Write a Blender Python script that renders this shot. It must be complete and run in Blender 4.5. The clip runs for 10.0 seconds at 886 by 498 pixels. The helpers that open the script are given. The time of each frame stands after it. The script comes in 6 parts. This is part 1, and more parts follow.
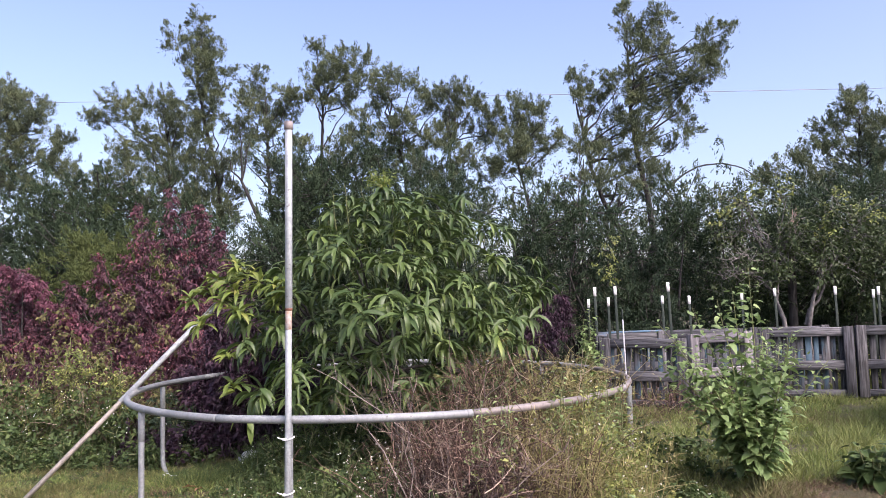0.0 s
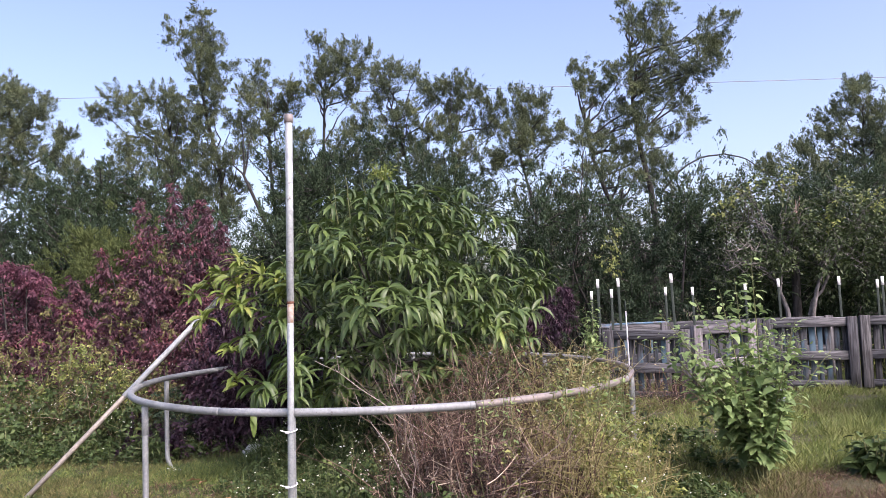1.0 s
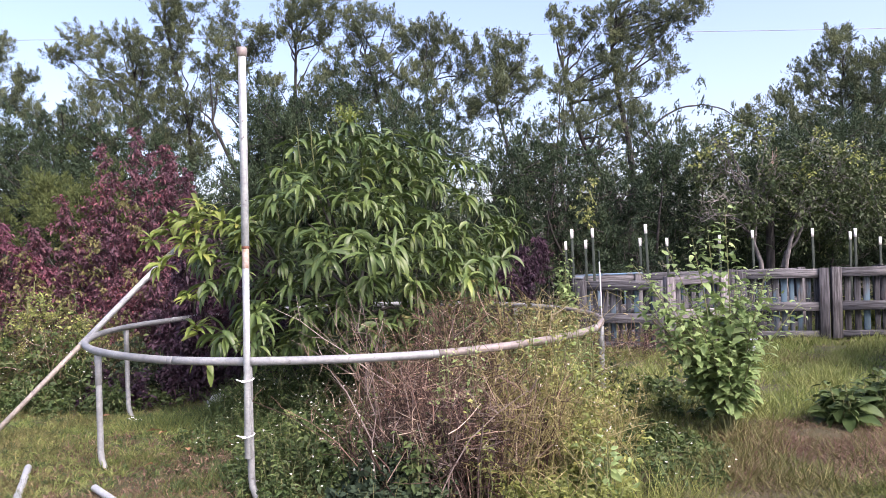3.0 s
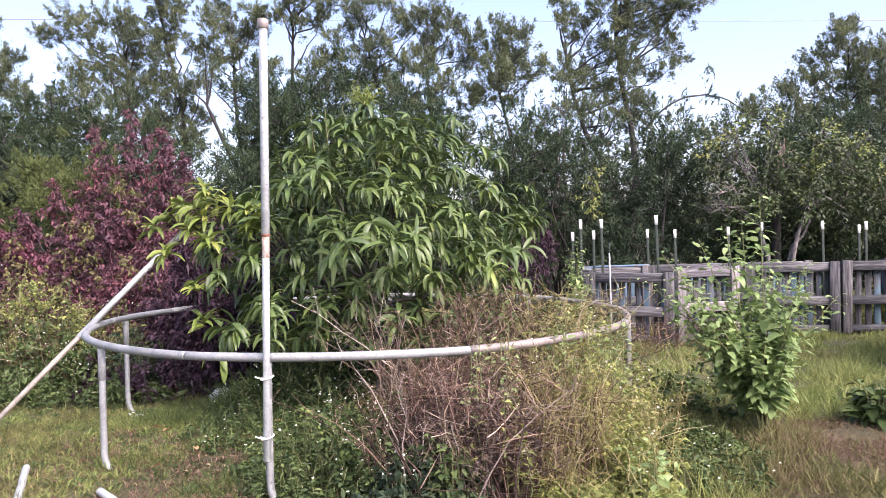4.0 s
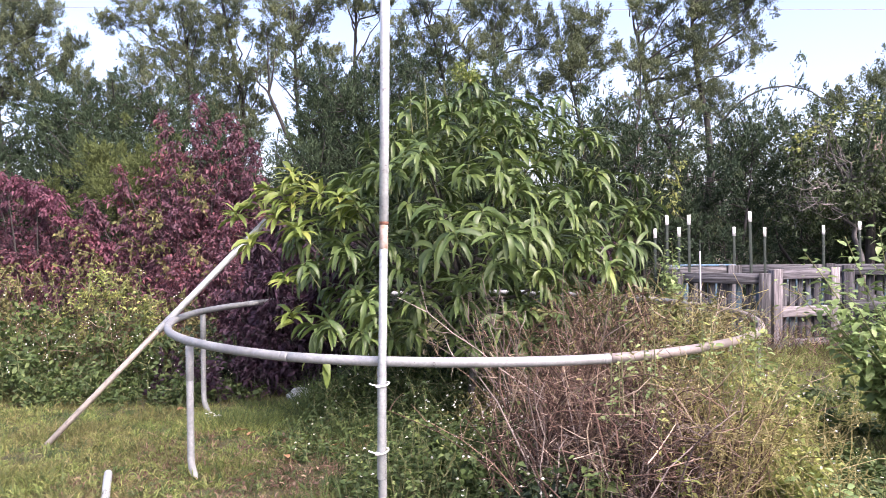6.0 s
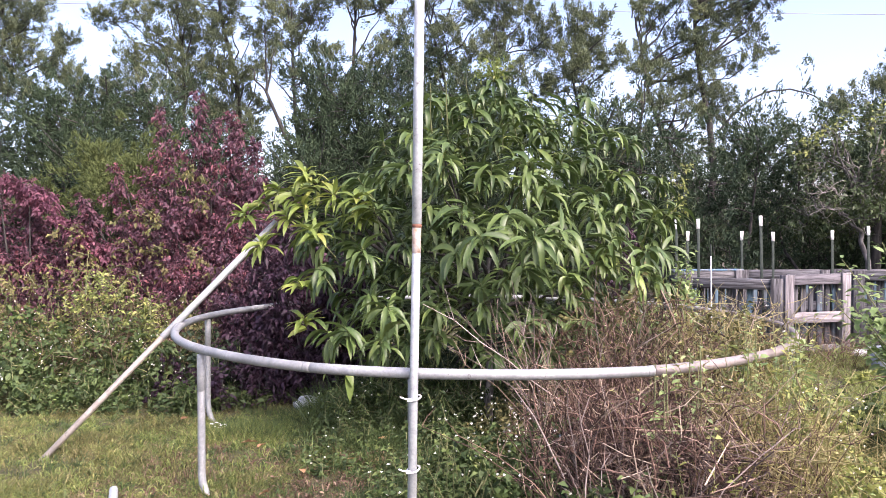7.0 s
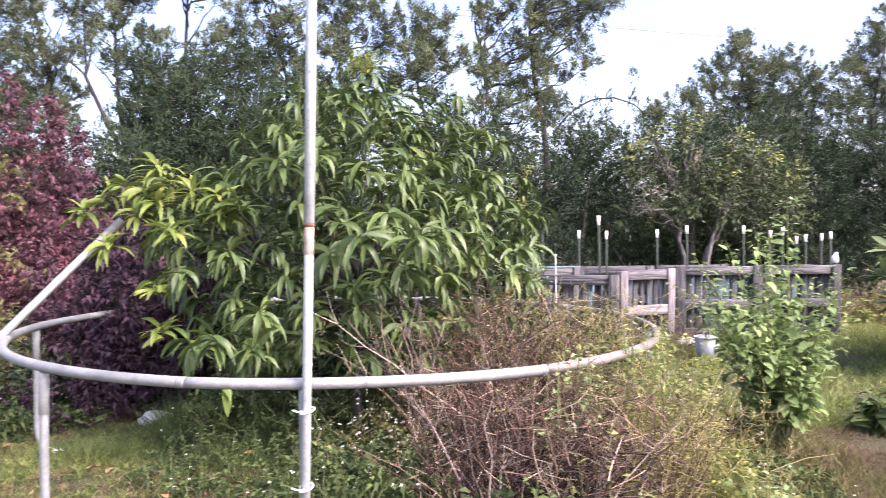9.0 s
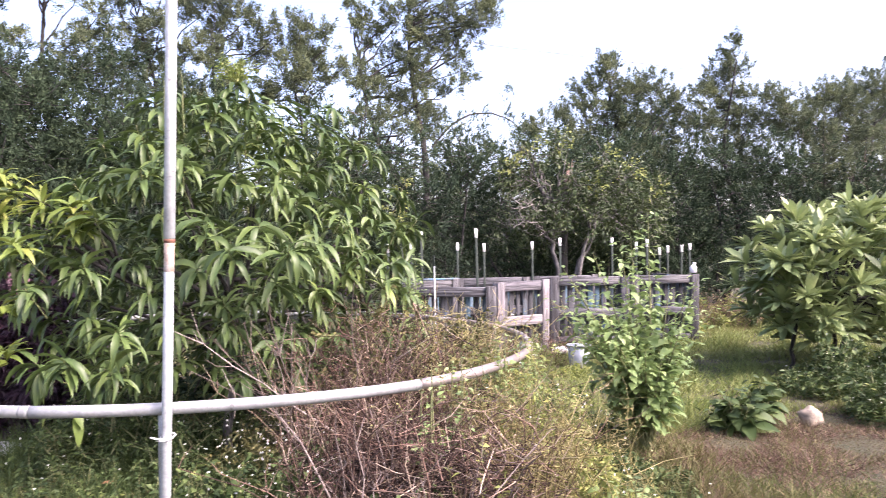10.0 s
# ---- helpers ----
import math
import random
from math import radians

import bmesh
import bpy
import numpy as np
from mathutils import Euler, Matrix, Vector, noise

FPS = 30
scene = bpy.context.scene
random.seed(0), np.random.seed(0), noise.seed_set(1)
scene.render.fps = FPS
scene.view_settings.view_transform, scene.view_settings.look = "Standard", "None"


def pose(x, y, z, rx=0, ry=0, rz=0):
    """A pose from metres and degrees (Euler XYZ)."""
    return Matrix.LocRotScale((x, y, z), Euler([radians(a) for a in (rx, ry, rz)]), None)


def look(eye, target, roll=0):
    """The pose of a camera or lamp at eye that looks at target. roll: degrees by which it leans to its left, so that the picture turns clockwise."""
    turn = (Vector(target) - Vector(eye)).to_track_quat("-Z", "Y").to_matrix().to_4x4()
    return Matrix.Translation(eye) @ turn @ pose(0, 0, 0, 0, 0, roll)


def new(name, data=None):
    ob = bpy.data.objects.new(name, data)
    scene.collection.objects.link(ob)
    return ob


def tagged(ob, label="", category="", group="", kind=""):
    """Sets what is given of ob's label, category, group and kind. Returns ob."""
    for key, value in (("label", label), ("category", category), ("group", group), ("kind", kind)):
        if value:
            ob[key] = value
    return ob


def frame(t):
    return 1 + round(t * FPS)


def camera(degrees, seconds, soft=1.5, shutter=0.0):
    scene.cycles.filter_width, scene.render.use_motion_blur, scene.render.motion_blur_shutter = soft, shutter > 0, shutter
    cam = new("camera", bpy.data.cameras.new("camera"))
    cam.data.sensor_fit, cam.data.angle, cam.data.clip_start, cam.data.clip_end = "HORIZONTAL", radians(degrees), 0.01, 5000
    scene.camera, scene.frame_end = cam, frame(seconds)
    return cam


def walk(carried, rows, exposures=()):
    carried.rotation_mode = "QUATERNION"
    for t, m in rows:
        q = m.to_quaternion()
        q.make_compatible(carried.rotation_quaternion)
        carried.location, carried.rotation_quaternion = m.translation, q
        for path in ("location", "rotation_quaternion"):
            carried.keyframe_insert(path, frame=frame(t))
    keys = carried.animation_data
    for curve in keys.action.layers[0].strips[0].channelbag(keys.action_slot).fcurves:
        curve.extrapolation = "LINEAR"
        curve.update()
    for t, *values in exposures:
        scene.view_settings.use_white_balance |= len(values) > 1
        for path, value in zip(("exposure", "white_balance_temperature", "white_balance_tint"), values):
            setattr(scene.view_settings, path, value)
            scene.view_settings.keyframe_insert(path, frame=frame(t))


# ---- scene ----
cam = camera(62.2, 10.0, soft=0.6, shutter=0.4)
PATH = [
    (0, (0.064, 0.129, 1.416), (0.048, 2.123, 1.559), -1.6),
    (0.5, (0.067, 0.129, 1.414), (0.047, 2.124, 1.55), -1.8),
    (1, (0.077, 0.133, 1.407), (0.051, 2.129, 1.533), -2.0),
    (1.5, (0.095, 0.156, 1.411), (0.061, 2.153, 1.517), -2.0),
    (2, (0.122, 0.187, 1.406), (0.09, 2.186, 1.48), -1.9),
    (2.5, (0.19, 0.249, 1.379), (0.18, 2.248, 1.413), -1.7),
    (2.7, (0.209, 0.26, 1.363), (0.211, 2.26, 1.379), -1.8),
    (3.8, (-0.071, 0.53, 1.364), (0.004, 2.529, 1.335), -1.1),
    (4, (-0.081, 0.574, 1.369), (-0.017, 2.573, 1.336), -1.2),
    (4.5, (-0.14, 0.739, 1.354), (-0.109, 2.739, 1.33), -1.0),
    (5, (-0.203, 0.887, 1.361), (-0.224, 2.886, 1.338), -0.9),
    (5.5, (-0.335, 0.974, 1.354), (-0.377, 2.974, 1.324), -0.6),
    (6, (-0.531, 1.046, 1.35), (-0.569, 3.045, 1.307), -0.3),
    (6.2, (-0.587, 1.064, 1.354), (-0.625, 3.063, 1.304), -0.1),
    (7.5, (-0.841, 1.346, 1.36), (-0.794, 3.345, 1.329), 0.0),
    (8, (-0.968, 1.363, 1.368), (-0.834, 3.358, 1.334), -0.1),
    (8.5, (-1.015, 1.386, 1.36), (-0.745, 3.368, 1.319), -0.2),
    (9, (-1.003, 1.421, 1.362), (-0.545, 3.367, 1.321), -0.0),
    (9.5, (-0.964, 1.436, 1.366), (-0.344, 3.337, 1.34), -0.1),
    (10, (-0.952, 1.432, 1.376), (-0.191, 3.282, 1.366), -0.2),
]
walk(cam, [(t, look(eye, target, roll)) for t, eye, target, roll in PATH],
     exposures=[(0.0, 1.13, 6420, 26), (2.5, 1.28, 6480, 27), (4.0, 1.62, 6550, 27), (5.5, 1.68, 6580, 28), (8.0, 1.8, 6540, 28), (10.0, 2.02, 6640, 31)])

# ---- sky and sun: a soft hazy light from behind the camera ----
SUN_EL, SUN_AZ = radians(46), radians(140)
world = bpy.data.worlds.new("dusk_sky")
scene.world = world
world.use_nodes = True
wn, wl = world.node_tree.nodes, world.node_tree.links
sky = wn.new("ShaderNodeTexSky")
sky.sky_type = "NISHITA"
sky.sun_disc = False
sky.sun_elevation, sky.sun_rotation = SUN_EL, SUN_AZ
sky.air_density, sky.dust_density, sky.ozone_density = 0.9, 3.6, 1.0
wl.new(sky.outputs[0], wn["Background"].inputs[0])
wn["Background"].inputs[1].default_value = 0.148
sun_data = bpy.data.lights.new("sun", "SUN")
sun_data.energy, sun_data.angle, sun_data.color = 2.2, radians(36), (1.0, 0.96, 0.9)
sun = new("sun", sun_data)
sun.matrix_world = look((math.sin(SUN_AZ) * 30, math.cos(SUN_AZ) * 30, 30 * math.tan(SUN_EL)), (0, 0, 0))

rng = np.random.default_rng(7)


# ---- materials ----
def shader(name, rough=0.6, metal=0.0):
    m = bpy.data.materials.new(name)
    m.use_nodes = True
    nt = m.node_tree
    b = nt.nodes["Principled BSDF"]
    b.inputs["Roughness"].default_value, b.inputs["Metallic"].default_value = rough, metal
    return m, nt.nodes, nt.links, b


def ramp(nodes, links, fac, stops):
    r = nodes.new("ShaderNodeValToRGB")
    while len(r.color_ramp.elements) < len(stops):
        r.color_ramp.elements.new(0.5)
    for e, (p, c) in zip(r.color_ramp.elements, stops):
        e.position, e.color = p, (*c, 1)
    links.new(fac, r.inputs[0])
    return r.outputs[0]


def noise_tex(nodes, links, scale, detail=4.0, stretch=(1, 1, 1), rough=0.6):
    co, mp, n = nodes.new("ShaderNodeTexCoord"), nodes.new("ShaderNodeMapping"), nodes.new("ShaderNodeTexNoise")
    mp.inputs["Scale"].default_value = stretch
    links.new(co.outputs["Object"], mp.inputs[0])
    links.new(mp.outputs[0], n.inputs["Vector"])
    n.inputs["Scale"].default_value, n.inputs["Detail"].default_value, n.inputs["Roughness"].default_value = scale, detail, rough
    return n.outputs["Fac"]


def mixed(nodes, links, fac, a, b, kind="MIX"):
    m = nodes.new("ShaderNodeMix")
    m.data_type, m.blend_type = "RGBA", kind
    for sock, v in ((m.inputs[0], fac), (m.inputs[6], a), (m.inputs[7], b)):
        if isinstance(v, bpy.types.NodeSocket):
            links.new(v, sock)
        else:
            sock.default_value = v if isinstance(v, float) else (*v, 1)
    return m.outputs[2]


def bumped(nodes, links, b, height, strength=0.3, dist=0.01):
    n = nodes.new("ShaderNodeBump")
    n.inputs["Strength"].default_value, n.inputs["Distance"].default_value = strength, dist
    links.new(height, n.inputs["Height"])
    links.new(n.outputs[0], b.inputs["Normal"])


def leafy(name, stops, patch, rough=0.5, through_light=0.3, scale=1.2, spec=0.5, single=1.0):
    """Leaves: tones from stops, single of it leaf by leaf and the rest clump by clump, with broad patches of another tone."""
    m, nodes, links, b = shader(name, rough)
    geo, info, add = nodes.new("ShaderNodeNewGeometry"), nodes.new("ShaderNodeObjectInfo"), nodes.new("ShaderNodeMath")
    add.operation = "ADD"
    links.new(geo.outputs["Random Per Island"], add.inputs[0])
    links.new(info.outputs["Random"], add.inputs[1])
    fr = nodes.new("ShaderNodeMath")
    fr.operation = "FRACT"
    links.new(add.outputs[0], fr.inputs[0])
    tone = fr.outputs[0]
    if single < 1.0:
        clump = nodes.new("ShaderNodeMapRange")
        clump.inputs["From Min"].default_value, clump.inputs["From Max"].default_value = 0.32, 0.7
        links.new(noise_tex(nodes, links, scale * 3.2, 5.0, rough=0.65), clump.inputs["Value"])
        blend = nodes.new("ShaderNodeMix")
        blend.data_type = "FLOAT"
        blend.inputs[0].default_value = single
        links.new(clump.outputs[0], blend.inputs[2])
        links.new(tone, blend.inputs[3])
        tone = blend.outputs[0]
    col = ramp(nodes, links, tone, stops)
    blot = ramp(nodes, links, noise_tex(nodes, links, scale, 3.0), [(0.42, (0, 0, 0)), (0.68, (0.75, 0.75, 0.75))])
    col = mixed(nodes, links, blot, col, patch)
    links.new(col, b.inputs["Base Color"])
    b.inputs["Specular IOR Level"].default_value = spec
    tr, mx = nodes.new("ShaderNodeBsdfTranslucent"), nodes.new("ShaderNodeMixShader")
    links.new(col, tr.inputs[0])
    mx.inputs[0].default_value = through_light
    links.new(b.outputs[0], mx.inputs[1])
    links.new(tr.outputs[0], mx.inputs[2])
    links.new(mx.outputs[0], nodes["Material Output"].inputs[0])
    return m


def grained(name, dark, light, stretch, rough=0.85, paint=None, cover=0.5, scale=9.0):
    """Weathered wood or bark: fibres along one axis, optional worn paint."""
    m, nodes, links, b = shader(name, rough)
    fib = noise_tex(nodes, links, scale, 6.0, stretch)
    col = ramp(nodes, links, fib, [(0.4, dark), (0.7, light)])
    info = nodes.new("ShaderNodeObjectInfo")
    tone = ramp(nodes, links, info.outputs["Random"], [(0.0, (0.55, 0.55, 0.58)), (1.0, (1.12, 1.08, 1.04))])
    col = mixed(nodes, links, 1.0, col, tone, "MULTIPLY")
    if paint:
        add = nodes.new("ShaderNodeMath")
        add.operation = "ADD"
        links.new(noise_tex(nodes, links, 7.0, 5.0, (1, 1, 0.35)), add.inputs[0])
        sc = nodes.new("ShaderNodeMath")
        sc.operation = "MULTIPLY"
        sc.inputs[1].default_value = 0.35
        links.new(info.outputs["Random"], sc.inputs[0])
        links.new(sc.outputs[0], add.inputs[1])
        mask = ramp(nodes, links, add.outputs[0], [(cover, (0, 0, 0)), (cover + 0.14, (0.85, 0.85, 0.85))])
        col = mixed(nodes, links, mask, col, paint)
    links.new(col, b.inputs["Base Color"])
    bumped(nodes, links, b, fib, 0.5, 0.004)
    return m


def metal_tube(name, base, stain, rough=0.55, metal=0.25, amount=0.58):
    """Chalky galvanised pipe with dull patches, dark scuffs and fine grime."""
    m, nodes, links, b = shader(name, rough, metal)
    big, fine, mid = noise_tex(nodes, links, 3.0, 6.0), noise_tex(nodes, links, 70.0, 4.0), noise_tex(nodes, links, 14.0, 8.0, rough=0.72)
    col = ramp(nodes, links, fine, [(0.3, tuple(0.74 * c for c in base)), (0.7, base)])
    mask = ramp(nodes, links, big, [(amount - 0.08, (0, 0, 0)), (amount + 0.1, (0.75, 0.75, 0.75))])
    col = mixed(nodes, links, mask, col, stain)
    tone = ramp(nodes, links, mid, [(0.36, (0.78, 0.78, 0.79)), (0.6, (1.06, 1.06, 1.05))])
    col = mixed(nodes, links, 1.0, col, tone, "MULTIPLY")
    spots = ramp(nodes, links, noise_tex(nodes, links, 26.0, 8.0, rough=0.7), [(0.62, (0, 0, 0)), (0.69, (0.85, 0.85, 0.85))])
    col = mixed(nodes, links, spots, col, (0.1, 0.082, 0.075))
    links.new(col, b.inputs["Base Color"])
    rg = ramp(nodes, links, mid, [(0.3, (0.45, 0.45, 0.45)), (0.75, (0.8, 0.8, 0.8))])
    links.new(rg, b.inputs["Roughness"])
    bumped(nodes, links, b, mid, 0.2, 0.003)
    return m


def mottled(name, a, b_col, scale=8.0, rough=0.7, strength=0.3, metal=0.0):
    m, nodes, links, b = shader(name, rough, metal)
    n = noise_tex(nodes, links, scale, 6.0)
    links.new(ramp(nodes, links, n, [(0.3, a), (0.7, b_col)]), b.inputs["Base Color"])
    bumped(nodes, links, b, n, strength, 0.01)
    return m


CEDAR = leafy("cedar_foliage", [(0.0, (0.043, 0.06, 0.043)), (0.45, (0.1, 0.127, 0.077)), (0.8, (0.175, 0.202, 0.104)), (1.0, (0.27, 0.28, 0.13))], (0.122, 0.151, 0.079), 0.8, 0.22, 0.8, 0.1, 0.25)
# also darkens some weeds below, where its colour stands in for shade
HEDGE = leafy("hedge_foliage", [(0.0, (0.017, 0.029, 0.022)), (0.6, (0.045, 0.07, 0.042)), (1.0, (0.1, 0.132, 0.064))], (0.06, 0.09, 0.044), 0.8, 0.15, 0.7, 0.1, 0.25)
CITRUS = leafy("broadleaf_foliage", [(0.0, (0.026, 0.044, 0.02)), (0.6, (0.058, 0.09, 0.036)), (1.0, (0.14, 0.165, 0.06))], (0.07, 0.1, 0.036), 0.5, 0.2, 1.2, 0.35, 0.5)
RED = leafy("red_foliage", [(0.0, (0.036, 0.022, 0.032)), (0.35, (0.094, 0.044, 0.06)), (0.7, (0.18, 0.076, 0.092)), (0.88, (0.31, 0.1, 0.115)), (0.94, (0.36, 0.23, 0.18)), (1.0, (0.19, 0.18, 0.075))], (0.075, 0.04, 0.058), 0.6, 0.16, 1.3, 0.3, 0.55)
# purple-red leaves with shade put into the colour, about half of RED
SHADED_RED = leafy("shaded_purple_foliage", [(0.0, (0.02, 0.012, 0.02)), (0.6, (0.048, 0.024, 0.039)), (1.0, (0.105, 0.048, 0.07))], (0.034, 0.02, 0.036), 0.6, 0.12, 1.3, 0.3, 0.55)
CRIMSON = leafy("crimson_foliage", [(0.0, (0.075, 0.03, 0.042)), (0.5, (0.135, 0.052, 0.074)), (1.0, (0.25, 0.085, 0.11))], (0.11, 0.045, 0.07), 0.6, 0.15, 1.3, 0.3, 0.6)
YOUNG_CEDAR = leafy("young_cedar_foliage", [(0.0, (0.036, 0.052, 0.024)), (0.5, (0.085, 0.112, 0.04)), (1.0, (0.14, 0.16, 0.055))], (0.085, 0.108, 0.038), 0.75, 0.2, 0.9, 0.12, 0.3)
MANGO = leafy("mango_leaf", [(0.0, (0.03, 0.056, 0.02)), (0.4, (0.07, 0.115, 0.034)), (0.75, (0.13, 0.185, 0.05)), (1.0, (0.29, 0.335, 0.082))], (0.058, 0.098, 0.032), 0.42, 0.16, 1.5, 0.4, 0.5)
MANGO_NEW = leafy("mango_young_leaf", [(0.0, (0.1, 0.155, 0.034)), (0.6, (0.18, 0.235, 0.05)), (1.0, (0.33, 0.31, 0.085))], (0.14, 0.2, 0.045), 0.45, 0.28, 2.0, 0.4, 0.6)
PLANT = leafy("weed_leaf", [(0.0, (0.12, 0.19, 0.072)), (0.6, (0.225, 0.32, 0.12)), (1.0, (0.38, 0.47, 0.195))], (0.19, 0.275, 0.1), 0.5, 0.32, 2.0, 0.4, 0.6)
WEED = leafy("weed_green", [(0.0, (0.02, 0.038, 0.014)), (0.5, (0.058, 0.096, 0.029)), (0.8, (0.115, 0.158, 0.046)), (1.0, (0.25, 0.26, 0.08))], (0.042, 0.068, 0.024), 0.6, 0.12, 1.5, 0.3, 0.55)
YELLOW_WEED = leafy("weed_yellow_green", [(0.0, (0.14, 0.18, 0.055)), (0.6, (0.27, 0.32, 0.095)), (1.0, (0.46, 0.46, 0.15))], (0.21, 0.25, 0.08), 0.55, 0.4, 1.8, 0.35)
LOQUAT = leafy("loquat_leaf", [(0.0, (0.12, 0.17, 0.075)), (0.6, (0.25, 0.32, 0.13)), (1.0, (0.5, 0.56, 0.24))], (0.21, 0.27, 0.11), 0.42, 0.26, 1.6, 0.5, 0.5)
GRASS = leafy("grass_blade", [(0.0, (0.04, 0.058, 0.018)), (0.45, (0.092, 0.122, 0.034)), (0.75, (0.155, 0.168, 0.054)), (1.0, (0.33, 0.27, 0.13))], (0.15, 0.118, 0.056), 0.6, 0.2, 0.9, 0.3, 0.8)
# longer, fresher grass, also brightened to carry the light on the right lawn
MEADOW = leafy("long_fresh_grass", [(0.0, (0.08, 0.12, 0.034)), (0.45, (0.16, 0.22, 0.06)), (0.8, (0.27, 0.31, 0.095)), (1.0, (0.44, 0.4, 0.19))], (0.24, 0.25, 0.095), 0.6, 0.3, 0.9, 0.3, 0.7)
OLIVE = leafy("olive_dry_weed", [(0.0, (0.036, 0.042, 0.017)), (0.45, (0.105, 0.112, 0.04)), (0.8, (0.22, 0.21, 0.078)), (1.0, (0.42, 0.36, 0.16))], (0.125, 0.095, 0.05), 0.65, 0.2, 1.6, 0.25, 0.65)
STRAW = leafy("dry_straw", [(0.0, (0.06, 0.036, 0.028)), (0.5, (0.145, 0.092, 0.067)), (1.0, (0.34, 0.25, 0.175))], (0.12, 0.07, 0.052), 0.75, 0.15, 1.5, 0.25)
TWIG = leafy("dry_twig", [(0.0, (0.02, 0.014, 0.012)), (0.5, (0.068, 0.044, 0.035)), (0.82, (0.2, 0.13, 0.1)), (0.94, (0.42, 0.31, 0.24)), (1.0, (0.6, 0.5, 0.39))], (0.12, 0.064, 0.05), 0.85, 0.0, 1.8, 0.2)
# darker copy of the dry twig: paints the shaded hollow at the brush's base
SHADED_TWIG = leafy("shaded_dead_stem", [(0.0, (0.012, 0.009, 0.008)), (0.6, (0.04, 0.027, 0.022)), (0.92, (0.11, 0.072, 0.058)), (1.0, (0.3, 0.22, 0.17))], (0.06, 0.036, 0.03), 0.85, 0.0, 1.8, 0.2)
BARE = leafy("bare_twig_grey", [(0.0, (0.1, 0.08, 0.07)), (0.7, (0.2, 0.165, 0.145)), (1.0, (0.42, 0.36, 0.32))], (0.16, 0.115, 0.1), 0.85, 0.0, 1.0, 0.2)
TAN_TWIG = leafy("tan_dead_stem", [(0.0, (0.055, 0.038, 0.026)), (0.5, (0.14, 0.1, 0.07)), (0.85, (0.29, 0.225, 0.16)), (1.0, (0.5, 0.42, 0.32))], (0.16, 0.112, 0.078), 0.85, 0.0, 1.8, 0.2)
HAY = leafy("pale_seed_stalk", [(0.0, (0.16, 0.14, 0.055)), (0.5, (0.27, 0.235, 0.1)), (1.0, (0.48, 0.42, 0.23))], (0.2, 0.2, 0.075), 0.75, 0.2, 2.0, 0.2)
PETAL = leafy("white_petal", [(0.0, (0.7, 0.7, 0.66)), (1.0, (0.85, 0.85, 0.8))], (0.8, 0.78, 0.6), 0.6, 0.3, 3.0)
DEADLEAF = leafy("dead_leaf", [(0.0, (0.2, 0.1, 0.05)), (0.6, (0.36, 0.2, 0.1)), (1.0, (0.5, 0.36, 0.2))], (0.3, 0.16, 0.09), 0.7, 0.15, 4.0)
BARK = grained("cedar_bark", (0.022, 0.021, 0.02), (0.078, 0.072, 0.068), (3, 3, 0.6), 0.9)
PALE_BARK = grained("pale_bark", (0.11, 0.105, 0.1), (0.36, 0.345, 0.325), (2, 2, 0.8), 0.9)
SNAG_BARK = grained("broken_heartwood", (0.24, 0.16, 0.13), (0.52, 0.4, 0.34), (3, 3, 0.4), 0.9)
STEM = mottled("green_stem", (0.1, 0.13, 0.05), (0.2, 0.2, 0.09), 20)
WOOD_X = grained("grey_wood_along", (0.035, 0.036, 0.04), (0.19, 0.196, 0.212), (0.35, 5, 5), 0.9)
PALE_X = grained("bleached_wood_along", (0.1, 0.095, 0.1), (0.36, 0.345, 0.36), (0.35, 5, 5), 0.9)
PALE_Z = grained("bleached_wood_upright", (0.1, 0.095, 0.1), (0.35, 0.335, 0.35), (5, 5, 0.35), 0.9)
WOOD_Z = grained("grey_wood_upright", (0.035, 0.035, 0.038), (0.18, 0.182, 0.195), (5, 5, 0.35), 0.9)
SLAT = grained("slat_worn_blue", (0.035, 0.036, 0.04), (0.15, 0.155, 0.165), (5, 5, 0.35), 0.9, (0.08, 0.145, 0.19), 0.72)
BLUE = grained("board_blue_paint", (0.1, 0.1, 0.1), (0.27, 0.27, 0.28), (2, 2, 2), 0.8, (0.07, 0.17, 0.26), 0.6)
STEEL = metal_tube("galvanised_pipe", (0.33, 0.35, 0.352), (0.2, 0.21, 0.21))
STEEL_WORN = metal_tube("worn_pinkish_pipe", (0.31, 0.275, 0.258), (0.18, 0.145, 0.125), amount=0.52)
STEEL_LIGHT = metal_tube("bright_pipe", (0.43, 0.465, 0.47), (0.33, 0.35, 0.355), amount=0.64)
RUST = mottled("rust_stain", (0.3, 0.19, 0.12), (0.5, 0.46, 0.43), 34, 0.75)
GREEN_PAINT = mottled("dark_green_paint", (0.01, 0.018, 0.014), (0.022, 0.034, 0.027), 30, 0.85)
WHITE_PAINT = mottled("white_paint", (0.68, 0.68, 0.66), (0.85, 0.85, 0.84), 25, 0.6, 0.1)
CHALKY_PAINT = mottled("chalky_white_paint", (0.4, 0.41, 0.43), (0.62, 0.63, 0.65), 18, 0.75, 0.1)
WHITE_PLASTIC = mottled("white_plastic", (0.7, 0.7, 0.72), (0.82, 0.82, 0.84), 12, 0.45, 0.05)
BUCKET = mottled("faded_grey_white_plastic", (0.22, 0.25, 0.29), (0.42, 0.45, 0.48), 6, 0.55, 0.05)
STONE = mottled("pale_stone", (0.13, 0.11, 0.09), (0.4, 0.33, 0.25), 16, 0.9, 0.9)
STONE_GREY = mottled("mossy_grey_stone", (0.2, 0.22, 0.2), (0.5, 0.52, 0.51), 14, 0.9, 0.8)
GREY_STONE = mottled("grey_limestone", (0.45, 0.45, 0.45), (0.7, 0.7, 0.69), 9, 0.85, 0.6)
